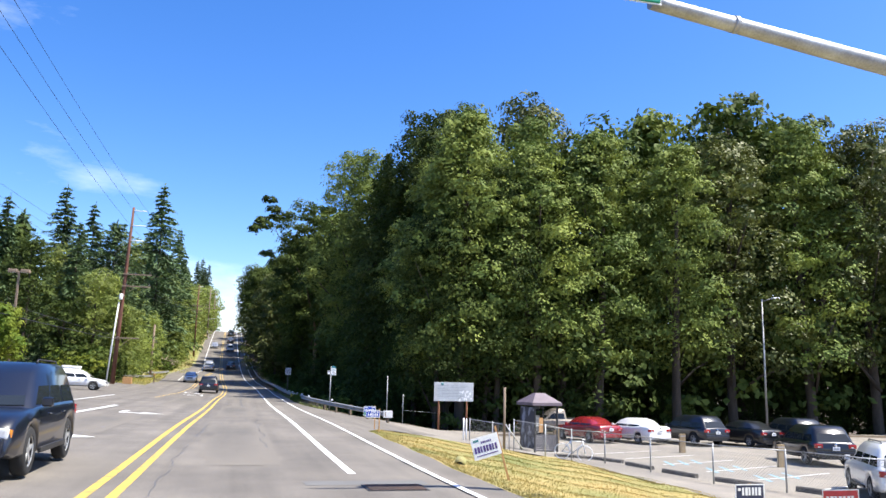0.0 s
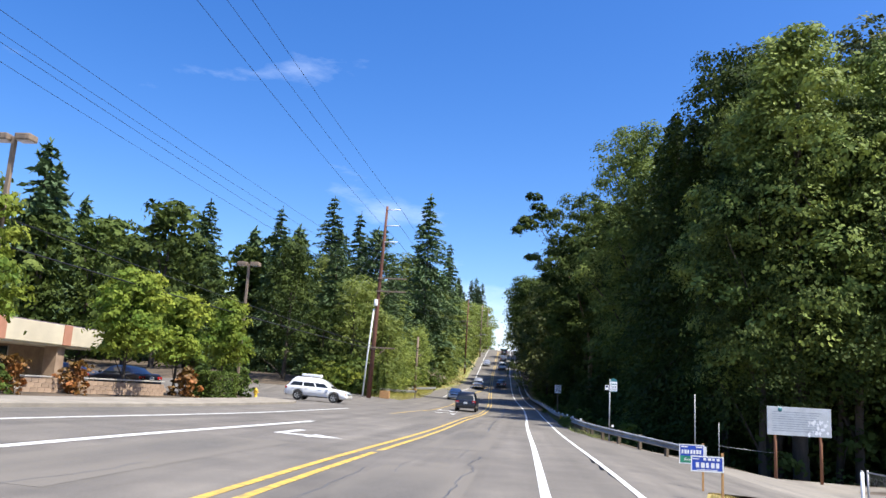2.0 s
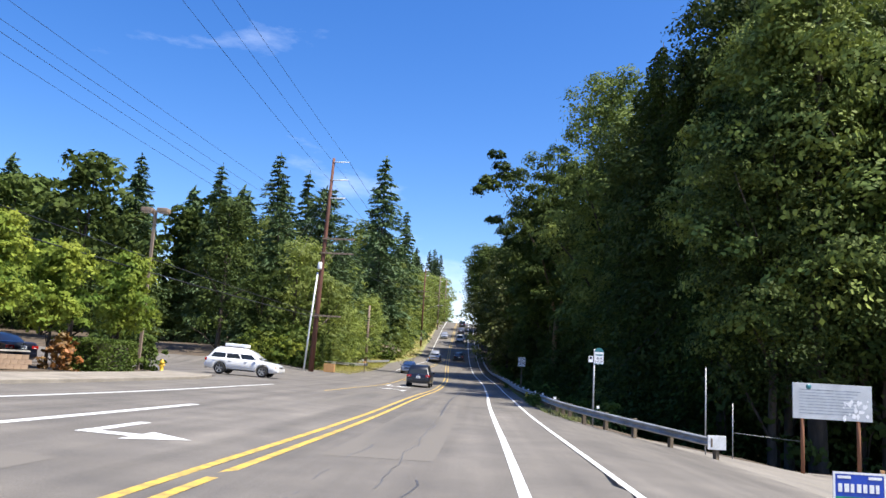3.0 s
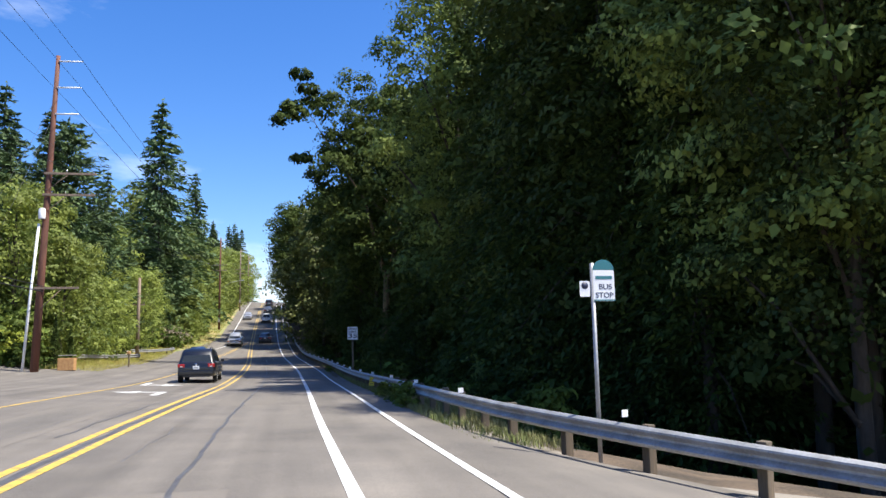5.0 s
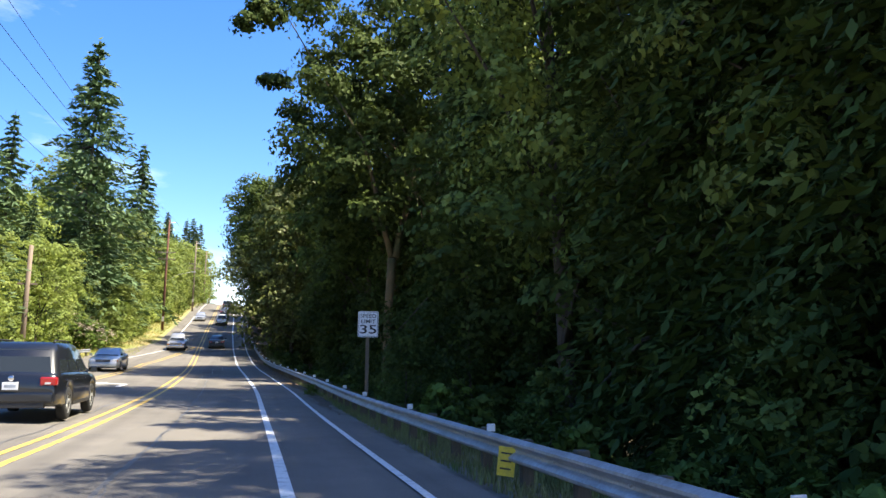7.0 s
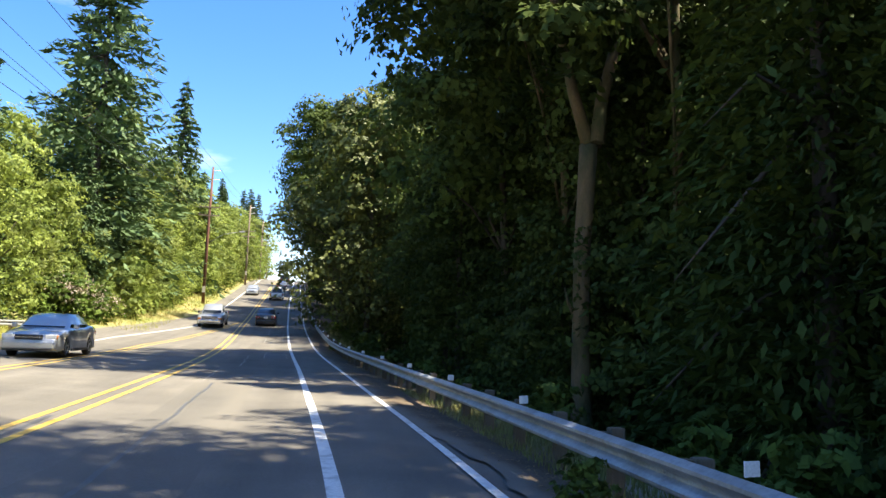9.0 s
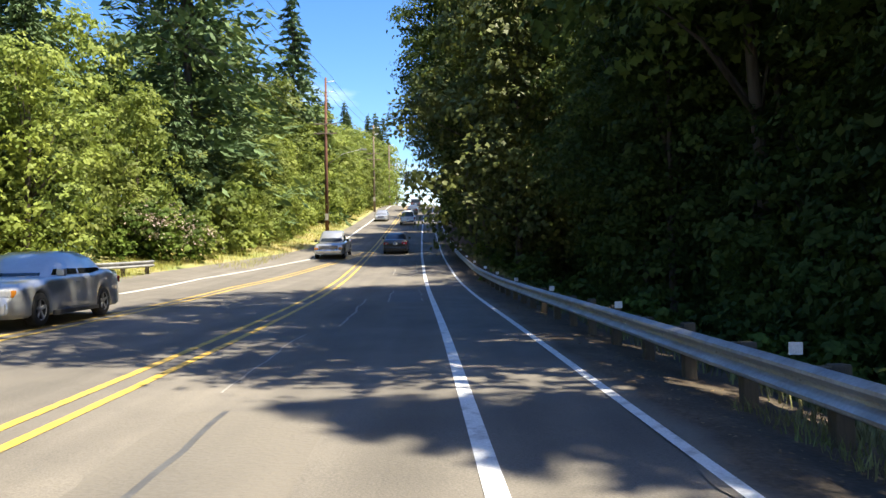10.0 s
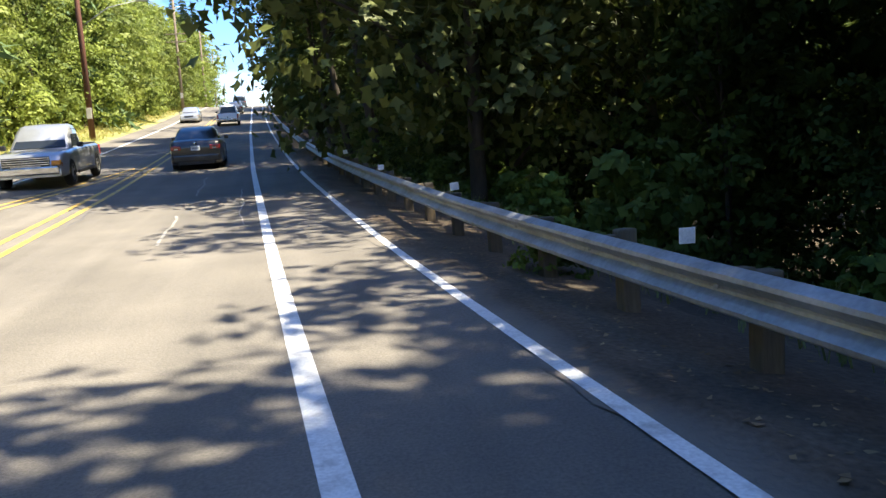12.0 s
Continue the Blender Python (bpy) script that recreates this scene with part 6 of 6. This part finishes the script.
def bay_line(x0, y0, x1, y1, w, mat, label):
    d = Vector((x1 - x0, y1 - y0, 0))
    nrm = Vector((-d.y, d.x, 0)).normalized() * w / 2
    v, f = [], []
    for i in range(7):
        p = Vector((x0, y0, 0)) + d * i / 6
        for s in (-1, 1):
            q = p + nrm * s
            v.append((q.x, q.y, float(land(q.x, q.y)) - .03 + .008))
    f = [(2 * i, 2 * i + 1, 2 * i + 3, 2 * i + 2) for i in range(6)]
    return tagged(raw("bay_line", v, f, mat), label, "bay marking", kind="structure")


for k in range(7):
    x, y = 17.2 + .35 * k, 36.5 - 2.7 * k
    bay_line(x, y, x + 4.8, y + 1.9, .10, PAINT_W, "white painted parking bay line")
for k in range(2, 5):
    for j in range(3):
        x, y = 17.4 + .35 * k + .9 * j, 36.2 - 2.7 * k - .2 + .36 * j
        bay_line(x, y, x + .7, y + 1.9, .14, PAINT_B, "faded blue disabled bay hatching")
# lamp post in the lot, pole behind the parked cars
lp_ = empty("lot_lamp", 40.5, 54.0, float(land(40.5, 54.0)))
part("pole", tubed([(0, 0, -.3), (0, 0, 10.6)], [.09, .06], 10), STEEL, lp_)
part("arm", tubed([(0, 0, 10.4), (.9, -.3, 10.7)], .03, 6), STEEL, lp_)
part("lamp_head", boxed(.7, 1.3, -.55, -.2, 10.6, 10.75, .04), WHITE, lp_)
tagged(lp_, "grey lamp post among the trees behind the lot", "lamp post")

# drain grate, culvert mouth
dg = empty("drain_grate", 2.35, 12.55, float(land(2.35, 12.55)), 0)
part("frame", boxed(-.48, .48, -.36, .36, -.02, .012, .004), DARK, dg, "rusty iron frame")
RUST = material("rusty_iron", (0.10, 0.06, 0.045), 0.8, 0.3, dark=(0.06, 0.045, 0.04), bump=0.2)
for k in range(9):
    part("bar", boxed(-.44, .44, -.32 + .074 * k, -.28 + .074 * k, .012, .022, .003), RUST, dg)
tagged(dg, "dark iron drain grate set in the asphalt", "drain")
cv = empty("culvert_pipe", 4.85, 17.6, float(land(4.85, 17.6)) - .03, -25)
bm = bmesh.new()
lathe(bm, [(.15, 0), (.19, 0), (.19, .35), (.15, .35), (.15, 0)], 20)
part("pipe", bm, BANK, cv).matrix_basis = pose(0, 0, .0, -62)
# black disc that paints in the darkness inside the pipe
bm = bmesh.new()
lathe(bm, [(0, .2), (.15, .2)], 20)
part("pipe_floor", bm, BLACK, cv).matrix_basis = pose(0, 0, .0, -62)
cv.matrix_world = cv.matrix_world @ Matrix.Diagonal((.66, .66, .62, 1.0))
tagged(cv, "concrete culvert pipe mouth in the dry grass", "pipe")

# ---- left side: shops, planters, lamps ----
STUCCO = material("beige_stucco", (0.62, 0.55, 0.40), 0.9, dark=(0.52, 0.46, 0.34), scale=.8, bump=0.15)
PINKBLOCK = material("tan_block", (0.38, 0.27, 0.18), 0.9, dark=(0.27, 0.185, 0.125), scale=2, bump=0.25, rand=.15)
TERRA = material("terracotta_band", (0.46, 0.22, 0.14), 0.85, dark=(0.38, 0.18, 0.11), scale=2, bump=0.1)


def planter_wall(x0, y0, x1, y1, h):
    root = empty("planter_wall", x0, y0, float(land(x0, y0)))
    d = Vector((x1 - x0, y1 - y0, 0))
    n = int(d.length / .42)
    a = math.degrees(math.atan2(d.y, d.x))
    me = bpy.data.meshes.new("block")
    bm = boxed(-.205, .205, -.1, .1, 0, .195, .012)
    bm.to_mesh(me)
    bm.free()
    me.materials.append(PINKBLOCK)
    for row in range(int(h / .2)):
        for i in range(n):
            o = new("block", me)
            o.parent = root
            t = (i + .5 + (.5 if row % 2 else 0)) / n
            p = d * min(t, 1)
            o.matrix_basis = pose(p.x, p.y, float(land(x0 + p.x, y0 + p.y)) - root.location.z + .2 * row, 0, 0, a)
    part("coping", boxed(0, d.length, -.13, .13, 0, .07, .015, pose(0, 0, .2 * int(h / .2) + .02, 0, 0, a)), CONCRETE, root, "flat concrete coping")
    return tagged(root, "low tan block planter wall with coping", "planter wall", "planter walls")


planter_wall(-19.6, 32.0, -18.8, 42.0, .65)
planter_wall(-18.6, 45.5, -17.2, 55.5, .65)
for x, y, s, sz in ((-18.6, 40.6, 1.22, .98), (-17.8, 52.4, 1.02, .98), (-17.5, 57.6, .9, 1.02), (-16.9, 63.0, .85, 1.15), (-18.4, 30.0, 1.25, 1.0)):
    plant(STREET, x, y, s, sz=sz, label="yellow-green street maple in the planting strip", group="street trees")
for x, y, s in ((-18.2, 44.0, .8), (-16.6, 57.0, .9), (-17.8, 48.0, .8), (-18.6, 38.0, .8)):
    plant(REDSHRUB, x, y, s, label="copper-red ornamental shrub beside the planter wall", category="shrub")
for i, (x, y, s) in enumerate(((-17.0, 66.5, .9), (-18.3, 67.3, 1.0), (-17.5, 101, 1.4), (-16.4, 102.5, 1.7), (-18.8, 103, 1.6), (-20.5, 102, 1.5), (-19.5, 66.4, .9), (-18.2, 43.2, .5), (-14.9, 99.6, 1.0))):
    plant(SHRUB, x, y, s, label="leafy green roadside shrub", category="shrub", group="roadside shrubs")
for x, y, s in ((-17.6, 100.4, 1.15), (-20.2, 101.4, 1.25), (-15.7, 100.6, .85)):
    plant(BROOM, x, y, s, label="yellow-green broom bush beside the side street", category="bush", group="broom bushes")
# clipped hedge
hd = empty("clipped_hedge", -16.2, 60.0, float(land(-16.2, 60.0)), 0)
q = rng.uniform(-1, 1, size=(7000, 3))
face = rng.integers(0, 3, 7000)
sgn_ = rng.choice([-1, 1], 7000)
for k in range(3):
    m = face == k
    q[m, k] = sgn_[m] * (1 + rng.normal(size=m.sum()) * .04)
q = q * np.array([.8, 1.9, .72]) + np.array([0, 0, .75])
leaves("foliage", q, .12, LEAF_S, parent=hd)
part("woody_core", boxed(-.6, .6, -1.7, 1.7, 0, 1.3, .1), BARK, hd)
tagged(hd, "square clipped green hedge", "hedge")


def lot_lamp(x, y, h):
    z = float(land(x, y))
    root = empty("parking_lamp", x, y, z)
    part("pole", boxed(-.075, .075, -.075, .075, -.2, h, .01), GREYWOOD, root, "square brown steel pole")
    for s in (-1, 1):
        hd_ = part("lamp_head", boxed(min(s * .15, s * .75), max(s * .15, s * .75), -.28, .28, h - .12, h + .14, .05), GREYWOOD, root, "brown shoebox lamp head")
        part("lens", boxed(min(s * .2, s * .7), max(s * .2, s * .7), -.22, .22, h - .135, h - .118), LENS, hd_)
        part("bracket", boxed(min(s * .05, s * .2), max(s * .05, s * .2), -.04, .04, h - .04, h + .04), GREYWOOD, root)
    return tagged(root, "tall brown parking lot lamp with two heads", "lamp post", "parking lamps")


lot_lamp(-17.4, 41.1, 9.6 - float(land(-17.4, 41.1)))
lot_lamp(-16.7, 65.3, 8.95 - float(land(-16.7, 65.3)))
# fire hydrant, utility cabinet
HYD = material("yellow_hydrant_paint", (0.7, 0.45, 0.03), 0.5, dark=(0.55, 0.35, 0.03), bump=0.05)
hy = empty("fire_hydrant", -15.2, 64.8, float(land(-15.2, 64.8)))
bm = bmesh.new()
lathe(bm, [(.14, 0), (.14, .05), (.1, .06), (.1, .5), (.13, .52), (.13, .56), (.1, .62), (.05, .69), (.03, .73), (0, .74)], 14)
part("barrel", bm, HYD, hy)
part("outlet", tubed([(-.17, 0, .42), (.17, 0, .42)], .05, 10), HYD, hy)
part("outlet_cap", tubed([(0, -.17, .36), (0, -.08, .36)], .065, 10), HYD, hy)
tagged(hy, "yellow fire hydrant by the kerb", "hydrant")
cab = empty("utility_cabinet", -12.4, 98.6, float(land(-12.4, 98.6)))
part("cabinet", boxed(-.5, .5, -.35, .35, 0, .8, .03), ORANGEWOOD, cab)
part("lid", boxed(-.48, .48, -.33, .33, .95, 1.0, .015), CONCRETE, cab)
tagged(cab, "brown boarded utility box at the pole's foot", "cabinet")
mb = empty("mail_box", -10.4, 108.5, float(land(-10.4, 108.5)))
part("post", boxed(-.05, .05, -.05, .05, -.2, 1.0, .006), TIMBER, mb)
part("box", boxed(-.12, .12, -.25, .25, 1.0, 1.22, .05), ORANGEWOOD, mb)
tagged(mb, "small tan roadside box on a post", "mail box")

# the shops: colonnade under a deep beige fascia
sb = empty("shop_building", -26.0, 31.5, float(land(-26, 40)), 0)
part("wall", boxed(-9, -.5, -22, 29, -.5, 2.7, .02), PINKBLOCK, sb, "dull tan block wall")
part("fascia", boxed(-.3, 2.2, -22.3, 29.3, 2.25, 3.35, .03), STUCCO, sb, "deep beige stucco fascia")
part("roof", boxed(-9.2, 2.0, -22.2, 29.2, 3.2, 3.42, .02), ROOF_P, sb)
part("soffit", boxed(-.5, 2.1, -22, 29, 2.15, 2.25, .01), STUCCO, sb)
for k in range(9):
    yv = -21 + 5.8 * k
    col = part("column", boxed(1.2, 1.95, yv - .38, yv + .38, -.4, 2.15, .02), PINKBLOCK, sb, "square block column")
    part("band", boxed(2.19, 2.26, yv - .38, yv + .38, 2.25, 3.37, .01), TERRA, sb, "terracotta band above a column")
    if k < 8:
        wn_ = part("window", boxed(-.52, -.42, yv + 1.2, yv + 4.6, .3, 2.0, .01), GLASS, sb, "dark shop window")
        for a in (1.15, 2.85, 4.55):
            part("frame", boxed(-.44, -.38, yv + a, yv + a + .1, .25, 2.05, .005), CONCRETE, wn_)
tagged(sb, "low shop building with a beige fascia and block columns", "building")

# ---- arrows on the road ----
def arrow(x, y, kind, s=1.0, rz=0):
    """A painted turn arrow; its outline is laid on the road."""
    shapes = [[(-.09, -1.5), (.09, -1.5), (.09, .3), (-.09, .3)], [(.09, .12), (.09, .42), (-.75, .42), (-.75, .12)], [(-.7, -.25), (-.7, .8), (-1.45, .27)]]
    v, f = [], []
    m = pose(0, 0, 0, 0, 0, rz)
    for sh_ in shapes:
        k = len(v)
        for a, b in sh_:
            p = m @ Vector((a * s, b * s * 1.1, 0))
            X, Y = x + p.x, y + p.y
            v.append((X, Y, float(land(X, Y)) + .008 + .0006 * len(f)))
        f.append(tuple(range(k, len(v))))
    return tagged(raw("turn_arrow", v, f, PAINT_W), "white painted turn arrow", "road marking", kind="structure")


arrow(-4.9, 22.2, 0, .95, 180)
arrow(-4.8, 36.5, 0, 1.2, 180)
arrow(-3.0, 74.6, 0, 1.3, 0)
arrow(-4.95, 82.6, 0, 1.3, 180)
arrow(-3.2, 104.0, 0, 1.2, 0)


def patch(x0, x1, y0, y1, mat, label, dz=.003):
    ys_ = np.linspace(y0, y1, 8)
    v, f = [], []
    for y in ys_:
        for x in np.linspace(x0, x1, 5):
            X = x + RX(y)
            v.append((X, y, float(land(X, y)) + dz))
    f = [(i * 5 + j, i * 5 + j + 1, i * 5 + j + 6, i * 5 + j + 5) for i in range(7) for j in range(4)]
    return tagged(raw("asphalt_patch", v, f, mat), label, "road patch", kind="structure")


NEWASPH = material("darker_asphalt", (0.15, 0.147, 0.14), 0.85, dark=(0.12, 0.118, 0.113), scale=.8, grain=60, bump=.3)
patch(.72, 1.72, 127.7, 133.4, NEWASPH, "darker repaired patch of asphalt")
PALE = material("pale_crack_filler", (0.36, 0.34, 0.31), 0.9, dark=(0.22, 0.21, 0.19), scale=4, grain=40, bump=.2)
for u, w, a, b in ((.72, .05, 127.7, 133.4), (1.74, .035, 127.8, 129.2), (1.73, .03, 130.4, 133.4), (-.02, .05, 120.5, 129.3), (.5, .05, 143.2, 147.0), (.62, .04, 151.0, 157.0), (1.68, .03, 144.8, 152.0), (-.55, .03, 113.0, 119.0)):
    stripe("pale_crack", PALE, u, w, a, b, .0055, label="pale filled crack in the asphalt", wob=.05)
patch(1.1, 3.1, 12.95, 13.5, NEWASPH, "darker strip of asphalt by the drain")

LUSH = material("sunlit_grass", (0.34, 0.36, 0.07), 0.8, dark=(0.36, 0.30, 0.10), scale=0.5, grain=10, bump=0, island=0.35, translucent=0.3)
def cover_material(name, base, dark, lo=.62, hi=1.05, scale=3.5):
    """A layer over the asphalt that breaks up with noise where its cover thins out."""
    m = material(name, base, 0.95, dark=dark, scale=1.2, grain=22, bump=0.6, speck=(0.55, 1.45))
    n, l = m.node_tree.nodes, m.node_tree.links
    at, no, ad, mr, mx = n.new("ShaderNodeAttribute"), n.new("ShaderNodeTexNoise"), n.new("ShaderNodeMath"), n.new("ShaderNodeMapRange"), n.new("ShaderNodeMix")
    at.attribute_name = "cover"
    no.inputs["Scale"].default_value, no.inputs["Detail"].default_value = scale, 7
    mr.inputs[1].default_value, mr.inputs[2].default_value = lo, hi
    mx.data_type = "RGBA"
    mx.inputs[6].default_value = (0.150, 0.134, 0.113, 1)
    b = n["Principled BSDF"].inputs["Base Color"]
    l.new(b.links[0].from_socket, mx.inputs[7])
    for o, i in ((at.outputs["Fac"], ad.inputs[0]), (no.outputs[0], ad.inputs[1]), (ad.outputs[0], mr.inputs[0]), (mr.outputs[0], mx.inputs[0]), (mx.outputs[2], b)):
        l.new(o, i)
    return m


SOIL = cover_material("soil_over_asphalt", (0.12, 0.085, 0.055), (0.055, 0.042, 0.028))
STAIN = cover_material("oil_stain", (0.085, 0.08, 0.075), (0.06, 0.057, 0.054), .55, 1.25, 1.6)


def stain(u0, u1, y0, y1):
    """A dark stain along the lane that fades out at its rim."""
    v, f, cvr = [], [], []
    for b in np.linspace(0, 1, 15):
        for a in np.linspace(0, 1, 9):
            y = y0 + (y1 - y0) * b
            X = u0 + (u1 - u0) * a + RX(y)
            v.append((X, y, float(land(X, y)) + .0032))
            cvr.append(.4 * (math.sin(math.pi * a) * math.sin(math.pi * b)) ** .8)
    for i in range(14):
        for k in range(8):
            f.append((i * 9 + k, i * 9 + k + 1, i * 9 + k + 10, i * 9 + k + 9))
    ob = raw("asphalt_stain", v, f, STAIN)
    ob.data.attributes.new("cover", "FLOAT", "POINT").data.foreach_set("value", cvr)
    return tagged(ob, "dark oil stain in the traffic lane", "road stain", kind="structure")


for u0, u1, y0, y1 in ((-5.6, -3.6, 23.5, 33), (-4.9, -3.4, 14, 21), (-.9, .9, 16, 30), (-1.0, .8, 36, 52), (-.8, 1.0, 66, 84), (-4.6, -2.9, 52, 66), (-.9, .8, 96, 112), (-.8, .9, 120, 128)):
    stain(u0, u1, y0, y1)
# soil and fallen leaves that have crept over the shoulder
sv, sf = [], []
sy = np.arange(88.0, 176.0, .35)
for y in sy:
    inner = 3.84 - .28 * float(ease(97, 109, y)) + .10 * math.sin(y * .83) * math.sin(y * .31 + 2) + .05 * math.sin(y * 2.9 + 1) + .03 * math.sin(y * 7.1)
    fade = float(ease(88, 101, y))
    for k, q_ in enumerate((inner - .12, inner + .1, inner + .32, 4.6, 5.2)):
        X = inner - .12 + (q_ - inner + .12) * max(fade, .05) + .3 * (1 - fade) + RX(y)
        sv.append((X, y, float(land(X, y)) + (.003, .006, .014, .03, .02)[k] * max(fade, .1) + (.010 * fade * math.sin(y * 5 + k * 2) * math.sin(y * 3.1 + k) if k > 1 else 0)))
for i in range(len(sy) - 1):
    for j in range(4):
        sf.append((i * 5 + j, i * 5 + j + 1, i * 5 + j + 6, i * 5 + j + 5))
soil = raw("shoulder_soil", sv, sf, SOIL, smooth=True)
ca = soil.data.attributes.new("cover", "FLOAT", "POINT")
ca.data.foreach_set("value", np.tile([0.0, .35, .75, 1.0, 1.0], len(sy)))
tagged(soil, "dark brown soil and litter along the shoulder", "ground", kind="structure")
lg = np.random.default_rng(21)
ly = 98 + 75 * lg.uniform(size=3600)
lu = 3.7 + 1.5 * lg.beta(2.2, 2.0, 3600)
lx = lu + road_x(ly)
LITTER = material("dead_leaf", (0.26, 0.17, 0.08), 0.9, dark=(0.12, 0.08, 0.04), scale=1.0, grain=6, bump=0, island=0.5)
lit_ = leaves("leaf_litter", np.stack([lx, ly, land(lx, ly) + .03], 1), .045, LITTER, np.repeat(np.array([[0, 0, 2.2]]), 3600, 0))
tagged(lit_, "scattered dead leaves along the shoulder", "leaves", kind="stuff")
# ---- grass and weeds ----
def blades(name, region, n, h, mat, label, seed=3):
    """Grass as bent blades, in tufts, over a stretch of the verge."""
    g = np.random.default_rng(seed)
    x, y = region(g, n)
    z = ground_z(x, y)
    a = g.uniform(0, 2 * np.pi, n)
    hh = h * g.uniform(.5, 1.4, n)
    w = (.003 + .006 * g.uniform(size=n)) * (1 + h)
    bend = g.uniform(.2, .7, n) * hh
    dx, dy = np.cos(a), np.sin(a)
    P = np.stack([x, y, z], 1)
    side_ = np.stack([-dy, dx, 0 * x], 1) * w[:, None]
    mid = P + np.stack([dx * bend * .35, dy * bend * .35, hh * .6], 1)
    tip = P + np.stack([dx * bend, dy * bend, hh], 1)
    v = np.stack([P - side_, P + side_, mid + side_ * .7, mid - side_ * .7, tip], 1).reshape(-1, 3)
    i = np.arange(n) * 5
    tri = np.stack([i, i + 1, i + 2, i, i + 2, i + 3, i + 3, i + 2, i + 4], 1).ravel()
    me = bpy.data.meshes.new(name)
    me.vertices.add(5 * n)
    me.vertices.foreach_set("co", v.ravel())
    me.loops.add(9 * n)
    me.loops.foreach_set("vertex_index", tri)
    me.polygons.add(3 * n)
    me.polygons.foreach_set("loop_start", np.arange(3 * n) * 3)
    me.polygons.foreach_set("loop_total", np.full(3 * n, 3))
    me.update(calc_edges=True)
    me.materials.append(mat)
    return tagged(new(name, me), label, "grass", kind="stuff")


blades("dry_grass", lambda g, n: (4.22 + 10.6 * g.uniform(size=n) ** 1.3, 8 + 23.5 * g.uniform(size=n)), 70000, .036, DRY_BLADE, "dry yellow grass on the verge")


def rail_strip(a, b, y0, y1):
    def f(g, n):
        yy = y0 + (y1 - y0) * g.uniform(size=n)
        return a + (b - a) * g.uniform(size=n) + road_x(yy), yy
    return f


blades("weeds", rail_strip(4.45, 6.2, 56, 112), 24000, .15, GREEN, "green weeds along the guardrail", 5)
blades("weeds", rail_strip(5.3, 8.0, 60, 170), 18000, .35, GREEN, "rank grass behind the guardrail", 6)
blades("bank_grass", rail_strip(-13.4, -10.6, 112, 150), 14000, .26, LUSH, "yellow-green grass on the sunlit bank", 8)
blades("bank_grass", rail_strip(-11.0, -7.4, 146, 290), 18000, .34, LUSH, "dry grass below the slope trees", 9)
blades("bank_grass", rail_strip(-14.5, -11.0, 99, 112), 6000, .3, LUSH, "green grass at the slope's foot", 10)
for x, y, s in ((4.75, 64.5, .32), (4.7, 66.0, .28), (4.8, 69.5, .25), (4.15, 139.2, .3), (4.6, 98, .22), (5.4, 128, .35), (5.6, 133, .3), (5.3, 150, .5), (5.0, 160, .55), (5.3, 71, .3)):
    plant(SHRUB, x, y, s, label="small green weed clump by the guardrail", category="weed", group="weeds by the rail")
for x, y, s in ((7.7, 94.3, .45), (8.5, 95.4, .5)):
    plant(UNDER1, x, y, s, label="young maple sapling behind the guardrail")
for i in range(26):
    yv = 62 + i * 3.8
    plant(SHRUB, 7.6 + RX(yv) + R.uniform(-.6, 1.0), yv, R.uniform(.5, .9), label="low bramble behind the guardrail", category="shrub", group="brambles")


for ob in HOLD:
    for o in (*ob.children_recursive, ob):
        bpy.data.objects.remove(o)
